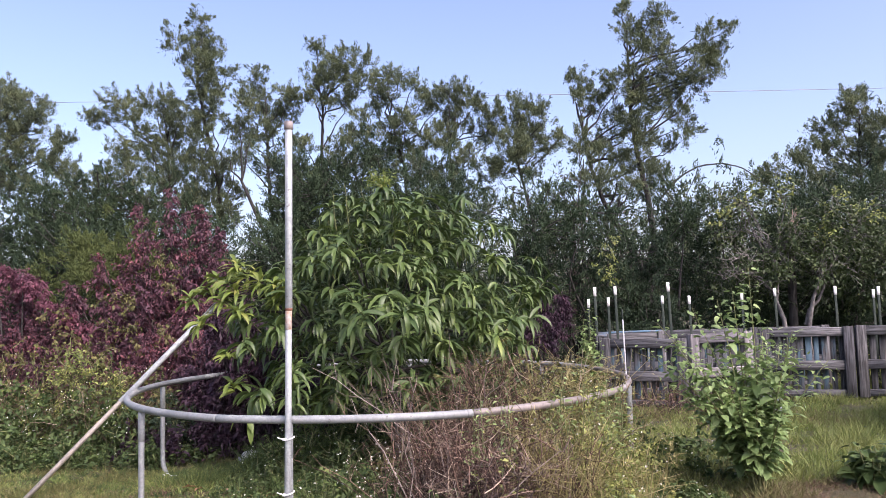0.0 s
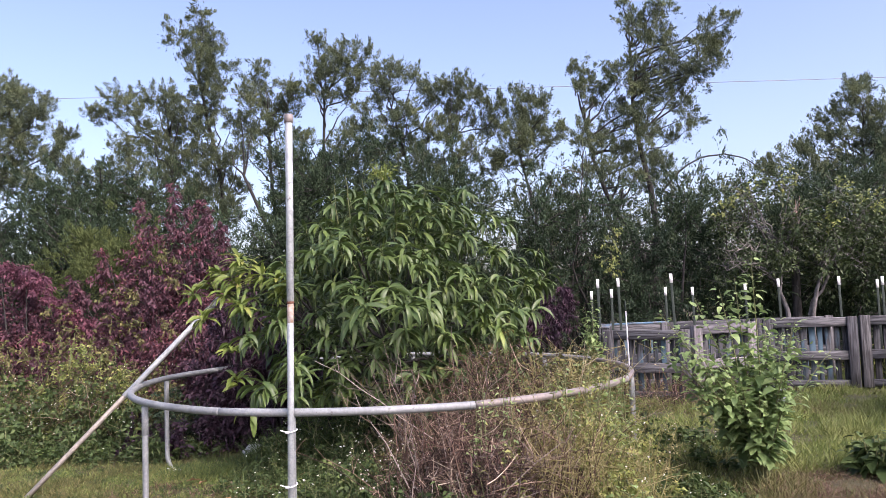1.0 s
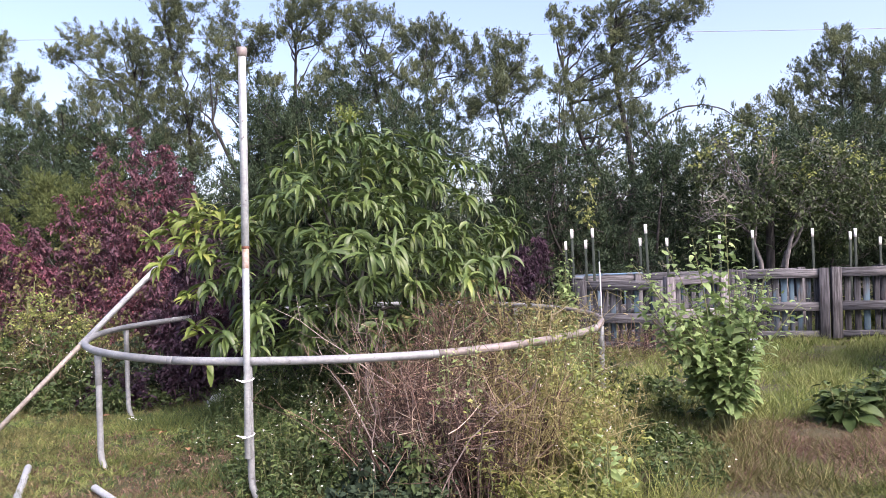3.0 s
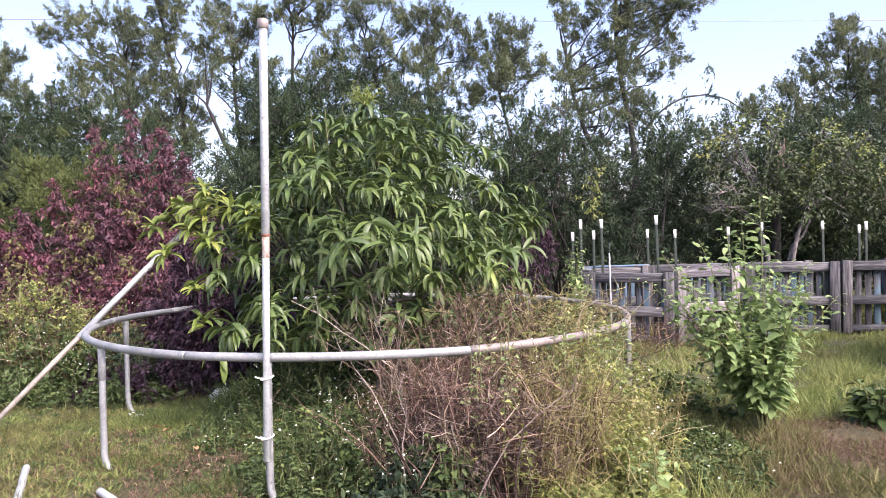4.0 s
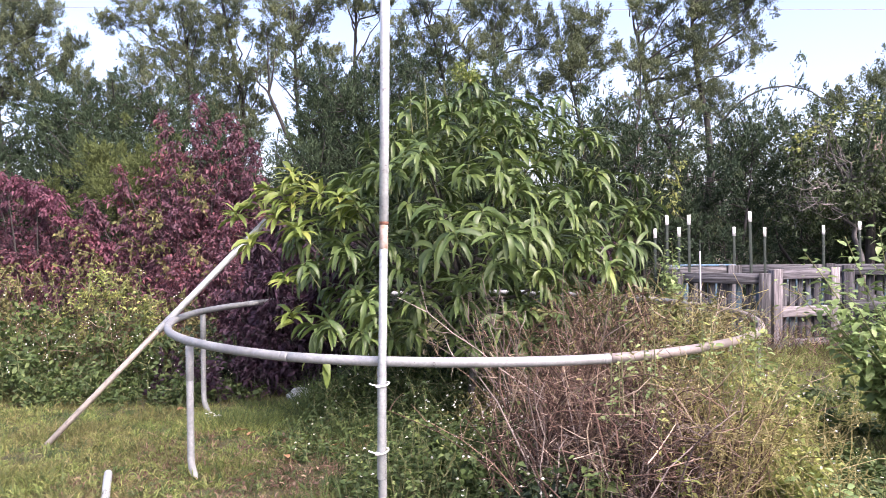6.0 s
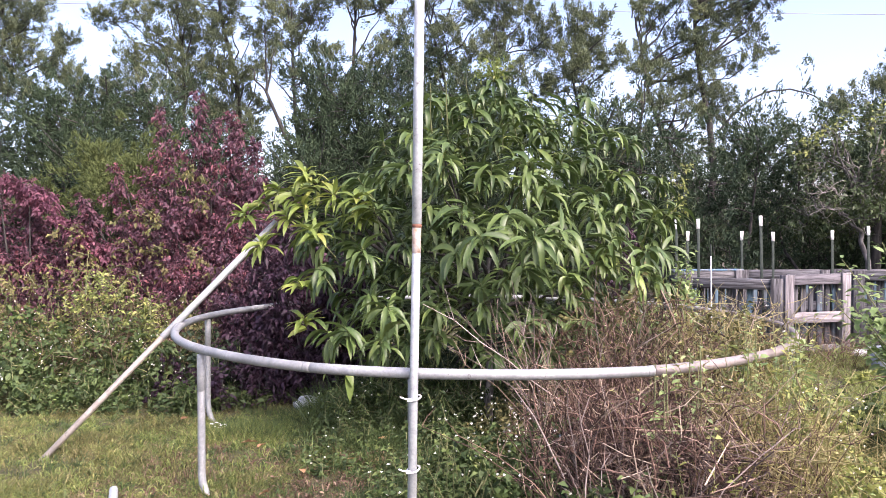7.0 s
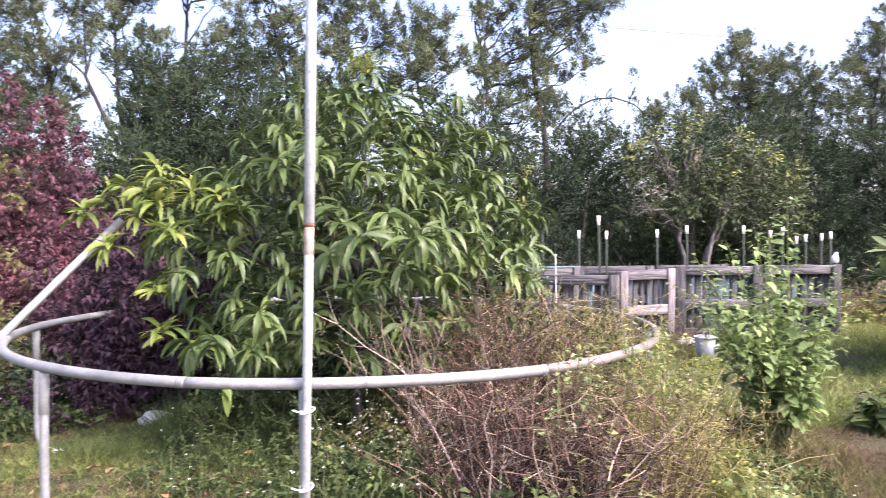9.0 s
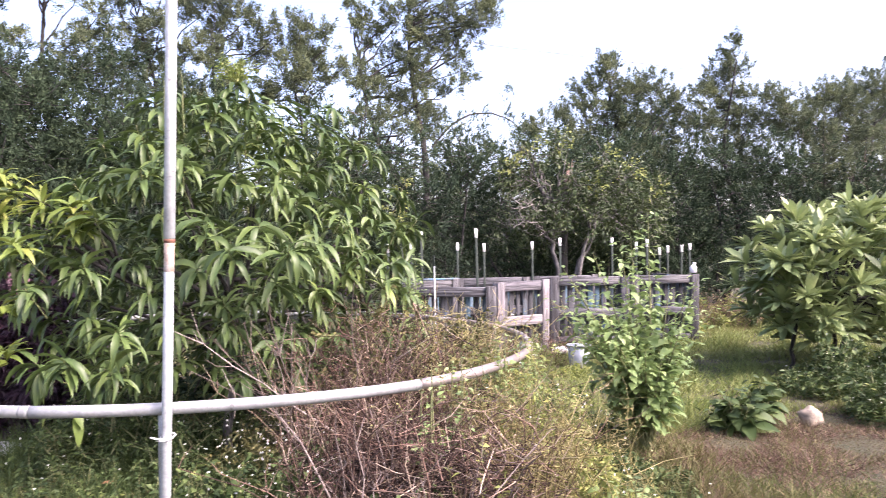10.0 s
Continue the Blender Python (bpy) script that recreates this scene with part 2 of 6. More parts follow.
WIRE = mottled("cable_grey", (0.2, 0.2, 0.22), (0.26, 0.26, 0.28), 5, 0.6, 0.0)


# ---- mesh tools ----
def unit(v):
    return v / np.maximum(np.linalg.norm(v, axis=-1, keepdims=True), 1e-9)


def ball(n):
    return unit(rng.normal(size=(n, 3)))


def slivers(p, d, length, width, droop=0.15):
    """Small flat leaves: a four-cornered blade each, from p along d."""
    n = len(p)
    length, width = np.broadcast_to(length, n)[:, None], np.broadcast_to(width, n)[:, None]
    side = unit(np.cross(d, ball(n)))
    mid = p + d * length * 0.5
    tip = p + d * length + np.array([0, 0, -1.0]) * length * droop
    v = np.stack([p, mid - side * width * 0.5, tip, mid + side * width * 0.5], 1).reshape(-1, 3)
    return v, np.arange(4 * n).reshape(-1, 4)


def arched(p, d, length, width, bend, seg=6, fold=0.16, peak=0.85, blunt=0.75):
    """Leaves that leave p along d and arch down through the angle bend, folded along the midrib."""
    n = len(p)
    length, width, bend = (np.broadcast_to(a, n)[:, None] for a in (length, width, bend))
    el0 = np.arcsin(np.clip(d[:, 2], -1, 1))[:, None]
    az = np.arctan2(d[:, 1], d[:, 0])[:, None] + np.zeros((1, seg + 1))
    s = np.linspace(0, 1, seg + 1)[None]
    az = az + rng.normal(0, 0.22, (n, 1)) * s
    el = np.maximum(el0 - bend * s ** 0.8, -1.52)
    way = np.stack([np.cos(el) * np.cos(az), np.cos(el) * np.sin(az), np.sin(el)], -1)
    step = (way[:, 1:] + way[:, :-1]) * 0.5 * length[..., None] / seg
    mid = p[:, None] + np.concatenate([np.zeros((n, 1, 3)), np.cumsum(step, 1)], 1)
    side = np.stack([-np.sin(az), np.cos(az), np.zeros_like(az)], -1)
    nor = np.cross(way, side)
    twist = rng.normal(0, 0.35, (n, 1, 1))
    side, nor = side * np.cos(twist) + nor * np.sin(twist), nor * np.cos(twist) - side * np.sin(twist)
    w = (width * 0.5 * np.maximum(np.sin(np.pi * np.clip(s, 0.015, 0.985) ** peak), 0.03) ** blunt)[..., None]
    ripple = 1 + 0.6 * np.sin(s * 14 + rng.uniform(0, 6.28, (n, 1)))[..., None]
    rows = np.stack([mid - side * w + nor * w * fold * 2 * ripple, mid, mid + side * w + nor * w * fold * 2], 2)
    a = np.arange(seg)[:, None] * 3 + np.array([0, 1])[None]
    one = np.stack([a, a + 1, a + 4, a + 3], -1).reshape(-1, 4)
    f = (one[None] + (np.arange(n) * 3 * (seg + 1))[:, None, None]).reshape(-1, 4)
    return rows.reshape(-1, 3), f


def tubes(pts, rad, sides=3, closed=False):
    """Round rods through pts (n, k, 3) of radius rad (n, k)."""
    pts, rad = np.asarray(pts, float), np.asarray(rad, float)
    n, k, _ = pts.shape
    rad = np.broadcast_to(rad, (n, k))
    if closed:
        tan = unit(np.roll(pts, -1, 1) - np.roll(pts, 1, 1))
    else:
        tan = unit(np.gradient(pts, axis=1))
    main = unit(tan.mean(1))
    ref = np.where(np.abs(main[:, 2:3]) > 0.8, np.array([[1.0, 0, 0]]), np.array([[0, 0, 1.0]]))[:, None]
    u = unit(np.cross(tan, ref))
    w = np.cross(u, tan)
    a = np.linspace(0, 2 * np.pi, sides, endpoint=False)
    ring = pts[:, :, None] + rad[:, :, None, None] * (np.cos(a)[None, None, :, None] * u[:, :, None] + np.sin(a)[None, None, :, None] * w[:, :, None])
    v = ring.reshape(-1, 3)
    i = np.arange(k if closed else k - 1)
    j = (i + 1) % k
    c = np.arange(sides)
    c2 = (c + 1) % sides
    q = np.stack([i[:, None] * sides + c, i[:, None] * sides + c2, j[:, None] * sides + c2, j[:, None] * sides + c], -1).reshape(-1, 4)
    f = (q[None] + (np.arange(n) * k * sides)[:, None, None]).reshape(-1, 4)
    return v, f


def joined(*pieces):
    vs, fs, o = [], [], 0
    for v, f in pieces:
        vs.append(v)
        fs.append(f + o)
        o += len(v)
    return np.vstack(vs), np.vstack(fs)


def mesh(name, vf, mat, smooth=True):
    v, f = vf
    me = bpy.data.meshes.new(name)
    me.vertices.add(len(v))
    me.vertices.foreach_set("co", np.ascontiguousarray(v, np.float32).ravel())
    me.loops.add(f.size)
    me.loops.foreach_set("vertex_index", np.ascontiguousarray(f, np.int32).ravel())
    me.polygons.add(len(f))
    me.polygons.foreach_set("loop_start", np.arange(0, f.size, f.shape[1], dtype=np.int32))
    me.update(calc_edges=True)
    if smooth:
        me.polygons.foreach_set("use_smooth", np.ones(len(f), bool))
    me.materials.append(mat)
    me.validate()
    return me


def thing(name, base, label, category, group="", kind=""):
    ob = new(name)
    ob.location = base
    ob["base"] = [float(c) for c in base]
    return tagged(ob, label, category, group, kind)


def part(name, vf, mat, parent, label="", kind="", smooth=True):
    """One mesh under a thing or a part; vf in world places."""
    base = np.array(parent["base"])
    ob = new(name, mesh(name, (vf[0] - base, vf[1]), mat, smooth))
    ob.parent = parent
    ob["base"] = [float(c) for c in base]
    return tagged(ob, label, "", "", kind)


def solo(name, vf, mat, base, label, category, group="", kind="", smooth=True):
    ob = new(name, mesh(name, (vf[0] - np.array(base, float), vf[1]), mat, smooth))
    ob.location = base
    ob["base"] = [float(c) for c in base]
    return tagged(ob, label, category, group, kind)


def from_bm(bm):
    bmesh.ops.triangulate(bm, faces=bm.faces[:])
    bm.verts.index_update()
    v = np.array([w.co[:] for w in bm.verts])
    f = np.array([[w.index for w in q.verts] for q in bm.faces])
    bm.free()
    return v, f


def board(cx, cy, cz, sx, sy, sz, bevel=0.004, warp=0.0):
    """A sawn board with eased edges."""
    bm = bmesh.new()
    bmesh.ops.create_cube(bm, size=1, matrix=Matrix.LocRotScale((cx, cy, cz), None, (sx, sy, sz)))
    bmesh.ops.bevel(bm, geom=bm.edges[:], offset=bevel, segments=1, affect="EDGES")
    for w in bm.verts:
        w.co.y += warp * math.sin(w.co.z * 3 + cx * 9) + warp * math.sin(w.co.x * 2 + cz * 7)
    return from_bm(bm)


def capped(path, radius, sides=14):
    """A pipe with closed, slightly rounded ends; path in world places."""
    p = np.array(path, float)
    d0, d1 = unit(p[1] - p[0]), unit(p[-1] - p[-2])
    p = np.vstack([p[0], p[0] + d0 * 0.0005, p[0] + d0 * 0.003, p[1:-1], p[-1] - d1 * 0.003, p[-1] - d1 * 0.0005, p[-1]])
    r = np.full(len(p), radius)
    r[0] = r[-1] = 0.0005
    r[1] = r[-2] = radius * 0.86
    return tubes(p[None], r[None], sides)


def rock(center, size, seed, squash=0.7):
    bm = bmesh.new()
    bmesh.ops.create_icosphere(bm, subdivisions=3, radius=1)
    for w in bm.verts:
        k = 1 + 0.32 * noise.noise(w.co * 1.3 + Vector((seed, 0, 0))) + 0.1 * noise.noise(w.co * 4 + Vector((0, seed, 0)))
        w.co = Vector((w.co.x * k * size, w.co.y * k * size * 0.8, w.co.z * k * size * squash)) + Vector(center)
    return from_bm(bm)


def bent(a, b, k=5, sag=0.0, wob=0.0):
    """Places from a to b, k of them, with a bow."""
    a, b = np.asarray(a, float), np.asarray(b, float)
    s = np.linspace(0, 1, k)[:, None]
    p = a + (b - a) * s
    p[:, 2] += sag * np.sin(np.pi * s[:, 0])
    if wob:
        p[1:-1] += rng.normal(size=(k - 2, 3)) * wob
    return p


# ---- ground ----
def ground_height(x, y):
    return 0.03 * np.sin(x * 0.9 + 0.5) * np.cos(y * 0.7) - 0.01


def ground_material():
    m, nodes, links, b = shader("lawn_soil", 0.95)
    fine, mid, big = noise_tex(nodes, links, 40.0, 6.0), noise_tex(nodes, links, 4.0, 4.0), noise_tex(nodes, links, 0.7, 3.0)
    a = ramp(nodes, links, fine, [(0.3, (0.024, 0.022, 0.011)), (0.55, (0.05, 0.05, 0.022)), (0.75, (0.11, 0.1, 0.045))])
    c = ramp(nodes, links, mid, [(0.35, (0.032, 0.04, 0.015)), (0.7, (0.085, 0.068, 0.034))])
    col = mixed(nodes, links, 0.5, a, c)
    dry = ramp(nodes, links, big, [(0.5, (0, 0, 0)), (0.68, (0.45, 0.45, 0.45))])
    col = mixed(nodes, links, dry, col, (0.095, 0.064, 0.042))
    links.new(col, b.inputs["Base Color"])
    bumped(nodes, links, b, fine, 0.8, 0.03)
    return m


near = np.linspace(-16, 18, 103)
xs = np.concatenate([[-1500, -300, -80, -30], near, [30, 80, 300, 1500]])
ys = np.concatenate([[-1500, -300, -60, -15], np.linspace(-6, 26, 97), [40, 90, 300, 1500]])
gx, gy = np.meshgrid(xs, ys)
gv = np.stack([gx, gy, ground_height(gx, gy)], -1).reshape(-1, 3)
nx = len(xs)
gi = (np.arange(len(ys) - 1)[:, None] * nx + np.arange(nx - 1)[None]).ravel()
solo("ground", (gv, np.stack([gi, gi + 1, gi + nx + 1, gi + nx], -1)), ground_material(), (0, 0, 0), "grassy soil of a backyard with dry patches", "ground", kind="structure")


# ---- trees ----
def needles(p, d, length, width):
    """Short pointed needles, one three-cornered blade each."""
    n = len(p)
    side = unit(np.cross(d, ball(n))) * np.broadcast_to(width, n)[:, None] * 0.5
    v = np.stack([p - side, p + side, p + d * np.broadcast_to(length, n)[:, None]], 1).reshape(-1, 3)
    return v, np.arange(3 * n).reshape(-1, 3)


def sprays(clumps, density=1.0, per=120, size=1.0):
    """Feathery cedar foliage: tapering plumes of fine needles, dense in the middle of a bunch and wispy outwards."""
    out, twigs = [], []
    for x, y, z, r in clumps:
        nb = max(12, int(84 * density * (r / 0.45) ** 1.7))
        off = rng.normal(size=(nb, 3)) * np.array([0.47, 0.42, 0.44]) * (r + 0.02)
        c = np.array([x, y, z]) + off
        d = unit(off / (r + 0.03) + rng.normal(size=(nb, 3)) * 0.5 + np.array([0, 0, 0.35]))
        reach = np.where(rng.random((nb, 1)) < 0.2, rng.uniform(0.26, 0.46, (nb, 1)), rng.uniform(0.1, 0.26, (nb, 1))) * (0.5 + 0.8 * r)
        bd = unit(d + np.array([0, 0, 0.6]) + rng.normal(size=(nb, 3)) * 0.2)
        s = rng.uniform(0.0, 1, (nb, per, 1))
        fat = 0.058 * (1.08 - s) * rng.uniform(0.5, 1.2, (nb, 1, 1)) + 0.005
        pos = c[:, None] + d[:, None] * reach[:, None] * s + (bd - d)[:, None] * reach[:, None] * s ** 2 + rng.normal(size=(nb, per, 3)) * fat
        ld = unit(bd[:, None] * 0.9 + rng.normal(size=(nb, per, 3)) * 0.4)
        n = nb * per
        out.append(needles(pos.reshape(-1, 3), ld.reshape(-1, 3), size ** 0.7 * rng.uniform(0.03, 0.062, n), size * rng.uniform(0.01, 0.0155, n)))
        twigs.append(np.stack([np.array([x, y, z]) * 0.6 + c * 0.4, c + d * reach * 0.2, c + bd * reach * 0.8], 1))
    tw = np.concatenate(twigs)[::3]
    return joined(*out), tubes(tw, np.array([[0.008, 0.005, 0.0015]]), 3)


def tufts(clumps, density=1.0, leaf=0.12, wide=0.03, up=0.5, per=14, branch=0.35, droop=0.1):
    """Foliage of ragged sprays filling round clumps (x, y, z, r)."""
    out, twigs = [], []
    for x, y, z, r in clumps:
        nb = max(8, int(85 * density * (r / 0.45) ** 2))
        d = ball(nb)
        c = np.array([x, y, z]) + d * r * rng.uniform(0.15, 1.0, (nb, 1)) ** 0.6 * np.array([1, 0.8, 1])
        bd = unit(d * 0.8 + np.array([0, 0, up]) + ball(nb) * 0.55)
        bl = branch * rng.uniform(0.5, 1.2, (nb, 1)) * min(1.0, r / 0.4 + 0.2)
        s = np.linspace(0.0, 1, per)[None, :, None]
        pos = c[:, None] - bd[:, None] * bl[:, None] * 0.4 + bd[:, None] * bl[:, None] * s
        ld = unit(bd[:, None] * 0.75 + rng.normal(size=(nb, per, 3)) * 0.5)
        n = nb * per
        pos = pos.reshape(-1, 3) + rng.normal(size=(n, 3)) * 0.012
        out.append(slivers(pos, ld.reshape(-1, 3), leaf * rng.uniform(0.6, 1.3, n), wide * rng.uniform(0.6, 1.3, n), droop))
        twigs.append(np.stack([c - bd * bl * 0.7, c + bd * bl * 0.1, c + bd * bl * 0.6], 1))
    tw = np.concatenate(twigs)[::2]
    return joined(*out), tubes(tw, np.array([[0.006, 0.004, 0.002]]), 3)


def limbs(base, clumps, trunk_r, lean=0.0, forks=3):
    """Trunk up to the middle clump and a limb from it to each clump."""
    cs = np.array(clumps)
    top = cs[np.argmax(cs[:, 2])][:3] - np.array([0, 0, 0.45])
    b = np.array(base, float)
    k = 9
    s = np.linspace(0, 1, k)
    spine = b + (top - b) * s[:, None]
    spine[:, 0] += lean * np.sin(np.pi * s) + 0.07 * np.sin(s * 11 + b[0]) + 0.16 * np.sin(s * 5 + b[0] * 3) * s * (1 - s) * 4
    spine[:, 1] += 0.1 * np.sin(s * 7 + b[0] * 2)
    trunk = tubes(spine[None], (trunk_r * 0.55 * (1 - s) ** 0.8 + 0.008)[None], 8)
    arms = []
    for c in cs:
        h = np.clip((c[2] - b[2]) / max(top[2] - b[2], 0.1) - 0.07 - 0.1 * rng.random(), 0.06, 0.93)
        start = np.array([np.interp(h, s, spine[:, i]) for i in range(3)])
        arms.append(bent(start, c[:3], 6, -0.07, 0.045))
    return trunk, np.array(arms), np.linspace(trunk_r * 0.17, 0.005, 6)[None]


def tree(name, base, clumps, mat, label, category, trunk_r=0.1, density=1.0, leaf=0.12, wide=0.03, up=0.5, bark=None, lean=0.0, group="", per=14, branch=0.35, droop=0.1, fine=(76, 1.25)):
    t = thing(name, (*base, 0.0), label, category, group)
    leaves, twigs = sprays(clumps, density, *fine) if mat in (CEDAR, HEDGE, YOUNG_CEDAR) else tufts(clumps, density, leaf, wide, up, per, branch, droop)
    trunk, arms, radii = limbs((*base, -0.05), clumps, trunk_r, lean)
    part("trunk", trunk, bark or BARK, t)
    for arm in arms:
        part("limb", tubes(arm[None], radii, 5), bark or BARK, t)
    part("twig_spray", twigs, bark or BARK, t, "", "stuff")
    part("crown", leaves, mat, t, "", "stuff")
    return t


CEDAR_WORDS = "ragged dark green cedar tree with feathery upswept sprays"
TREES = "cedars along the back"


def around(y, clumps):
    """Foliage bunches (x, y, z, r) from (x, z, r), set before and behind y in turn."""
    return [(x, y + 0.24 * math.sin(2.3 * k), z, r) for k, (x, z, r) in enumerate(clumps)]


tree("cedar_tree", (-8.2, 14.1), around(13.95, [(-8.77, 5.62, 0.32), (-8.44, 5.55, 0.30), (-8.06, 5.43, 0.26), (-7.73, 5.36, 0.16), (-8.27, 5.05, 0.36), (-7.75, 4.98, 0.32), (-7.42, 4.69, 0.22), (-8.70, 4.73, 0.40), (-8.10, 4.49, 0.38), (-7.61, 4.26, 0.30), (-7.29, 4.42, 0.16), (-8.31, 3.95, 0.34), (-8.80, 3.86, 0.40), (-7.82, 3.72, 0.24)]), CEDAR, CEDAR_WORDS, "tree", 0.13, group=TREES)
tree("cedar_tree", (-5.4, 14.2), around(14.05, [(-6.82, 5.12, 0.14), (-6.49, 5.19, 0.20), (-6.12, 5.36, 0.22), (-5.72, 5.41, 0.22), (-5.32, 5.43, 0.20), (-5.92, 5.08, 0.20), (-5.42, 5.07, 0.24), (-5.04, 5.06, 0.22), (-5.72, 4.74, 0.18), (-5.26, 4.67, 0.24), (-6.08, 4.31, 0.26), (-5.59, 4.38, 0.28), (-5.10, 4.29, 0.30), (-5.97, 3.90, 0.34), (-5.37, 3.88, 0.36), (-6.57, 3.86, 0.28), (-7.06, 3.96, 0.26), (-7.22, 3.56, 0.30), (-6.46, 3.37, 0.34), (-5.70, 3.33, 0.36), (-4.88, 3.60, 0.30)]), CEDAR, CEDAR_WORDS, "tree", 0.13, group=TREES)
tree("cedar_tree", (-4.5, 14.4), around(14.25, [(-4.71, 7.13, 0.10), (-4.77, 6.85, 0.20), (-5.11, 6.58, 0.20), (-4.60, 6.54, 0.22), (-4.84, 6.29, 0.26), (-4.49, 6.14, 0.22), (-4.26, 6.07, 0.12), (-4.67, 5.83, 0.26), (-4.42, 5.62, 0.22), (-4.83, 5.58, 0.20), (-4.49, 5.23, 0.22), (-4.78, 5.09, 0.18), (-4.95, 4.85, 0.16), (-4.61, 4.73, 0.24), (-4.21, 4.98, 0.16), (-4.79, 4.23, 0.30), (-4.32, 4.11, 0.24), (-4.59, 3.67, 0.34), (-4.95, 3.22, 0.36), (-4.37, 3.13, 0.28), (-4.1, 3.65, 0.2), (-4.14, 3.2, 0.22), (-4.05, 4.35, 0.12)]), CEDAR, "tall narrow dark green cedar with a spire top", "tree", 0.12, group=TREES)
tree("cedar_tree", (-3.0, 14.5), around(14.35, [(-3.63, 5.94, 0.18), (-3.69, 5.60, 0.24), (-3.81, 5.24, 0.24), (-3.42, 5.28, 0.22), (-3.07, 5.63, 0.16), (-2.89, 5.44, 0.20), (-3.14, 5.22, 0.20), (-3.83, 4.84, 0.24), (-3.42, 4.77, 0.24), (-3.01, 4.65, 0.20), (-3.86, 4.36, 0.18), (-3.35, 4.19, 0.20), (-3.02, 4.03, 0.26), (-2.92, 3.53, 0.28), (-2.90, 3.06, 0.30)]), CEDAR, CEDAR_WORDS, "tree", 0.1, group=TREES)
tree("cedar_tree", (-1.75, 14.1), around(13.95, [(-2.38, 6.33, 0.10), (-2.16, 6.10, 0.22), (-1.84, 5.98, 0.25), (-1.55, 6.08, 0.16), (-2.39, 5.78, 0.20), (-2.06, 5.63, 0.26), (-1.68, 5.67, 0.25), (-2.45, 5.42, 0.16), (-2.22, 5.24, 0.16), (-1.85, 5.34, 0.18), (-1.51, 4.90, 0.12), (-1.43, 4.60, 0.18), (-1.76, 4.63, 0.16), (-1.89, 4.40, 0.22), (-2.31, 3.99, 0.26), (-2.42, 3.56, 0.32), (-1.72, 3.98, 0.32), (-1.33, 4.16, 0.28), (-2.62, 4.42, 0.16)]), CEDAR, CEDAR_WORDS, "tree", 0.12, group=TREES)
tree("cedar_tree", (-0.6, 14.0), around(13.85, [(-1.29, 5.58, 0.18), (-1.01, 5.76, 0.18), (-0.80, 5.56, 0.18), (-1.13, 5.35, 0.20), (-1.26, 5.08, 0.10), (-0.48, 5.46, 0.12), (-0.27, 5.35, 0.20), (0.01, 5.17, 0.16), (-0.23, 5.04, 0.10), (-0.88, 4.89, 0.18), (-0.65, 4.77, 0.22), (-0.99, 4.57, 0.22), (-0.66, 4.34, 0.26), (-0.22, 4.46, 0.26), (-0.99, 3.94, 0.32), (-0.35, 3.90, 0.32)]), CEDAR, CEDAR_WORDS, "tree", 0.1, group=TREES)
tree("cedar_tree", (0.45, 13.7), around(13.55, [(0.16, 5.29, 0.18), (0.41, 5.22, 0.22), (0.64, 5.05, 0.12), (0.30, 4.90, 0.22), (0.82, 4.85, 0.20), (1.09, 4.75, 0.16), (0.71, 4.51, 0.20), (0.18, 4.27, 0.22), (0.94, 4.44, 0.16), (0.08, 4.70, 0.22), (0.48, 3.94, 0.24), (0.06, 3.75, 0.30)]), CEDAR, CEDAR_WORDS, "tree", 0.09, group=TREES)
tree("cedar_tree", (1.5, 13.4), around(13.25, [(1.36, 4.96, 0.14), (1.59, 4.84, 0.20), (1.79, 4.72, 0.16), (1.47, 4.53, 0.26), (1.71, 4.41, 0.22), (1.30, 4.21, 0.22), (1.87, 4.20, 0.16), (1.19, 3.91, 0.26), (1.52, 4.04, 0.22), (0.98, 3.73, 0.26), (2.10, 4.25, 0.08), (1.58, 3.65, 0.16)]), CEDAR, CEDAR_WORDS, "tree", 0.09, group=TREES)
tree("cedar_tree", (3.95, 14.5), around(14.35, [(3.67, 7.13, 0.12), (3.83, 6.87, 0.20), (4.23, 6.93, 0.12), (4.46, 6.92, 0.14), (4.16, 6.58, 0.22), (3.71, 6.49, 0.16), (4.37, 6.35, 0.20), (4.03, 6.18, 0.22), (4.49, 6.12, 0.14), (5.34, 6.68, 0.14), (5.62, 6.54, 0.12), (5.26, 6.32, 0.20), (5.53, 6.25, 0.16), (5.02, 6.10, 0.14), (5.30, 5.98, 0.22), (5.47, 5.79, 0.12), (4.96, 5.76, 0.18), (5.21, 5.53, 0.16), (4.82, 5.54, 0.18), (3.79, 5.80, 0.16), (4.00, 5.54, 0.26), (4.40, 5.71, 0.22), (4.54, 5.43, 0.26)]), CEDAR, "tallest cedar with open ragged crown above the thicket", "tree", 0.15, group=TREES)
tree("cedar_tree", (4.2, 14.6), around(14.45, [(2.62, 5.75, 0.12), (2.86, 5.57, 0.20), (2.67, 5.35, 0.10), (3.12, 5.39, 0.16), (3.31, 5.73, 0.14), (3.46, 5.50, 0.20), (2.96, 5.17, 0.08), (3.90, 5.23, 0.26), (4.28, 5.13, 0.22), (3.50, 5.04, 0.22), (3.76, 4.78, 0.26), (4.67, 5.06, 0.16), (3.38, 4.64, 0.20), (3.70, 4.36, 0.28), (4.10, 4.46, 0.16), (4.83, 4.77, 0.18), (4.70, 4.44, 0.14), (4.52, 4.38, 0.10), (3.46, 4.03, 0.22), (3.86, 3.90, 0.22), (4.21, 3.87, 0.16), (3.62, 3.55, 0.22), (4.05, 3.45, 0.22)]), CEDAR, CEDAR_WORDS, "tree", 0.14, group=TREES)
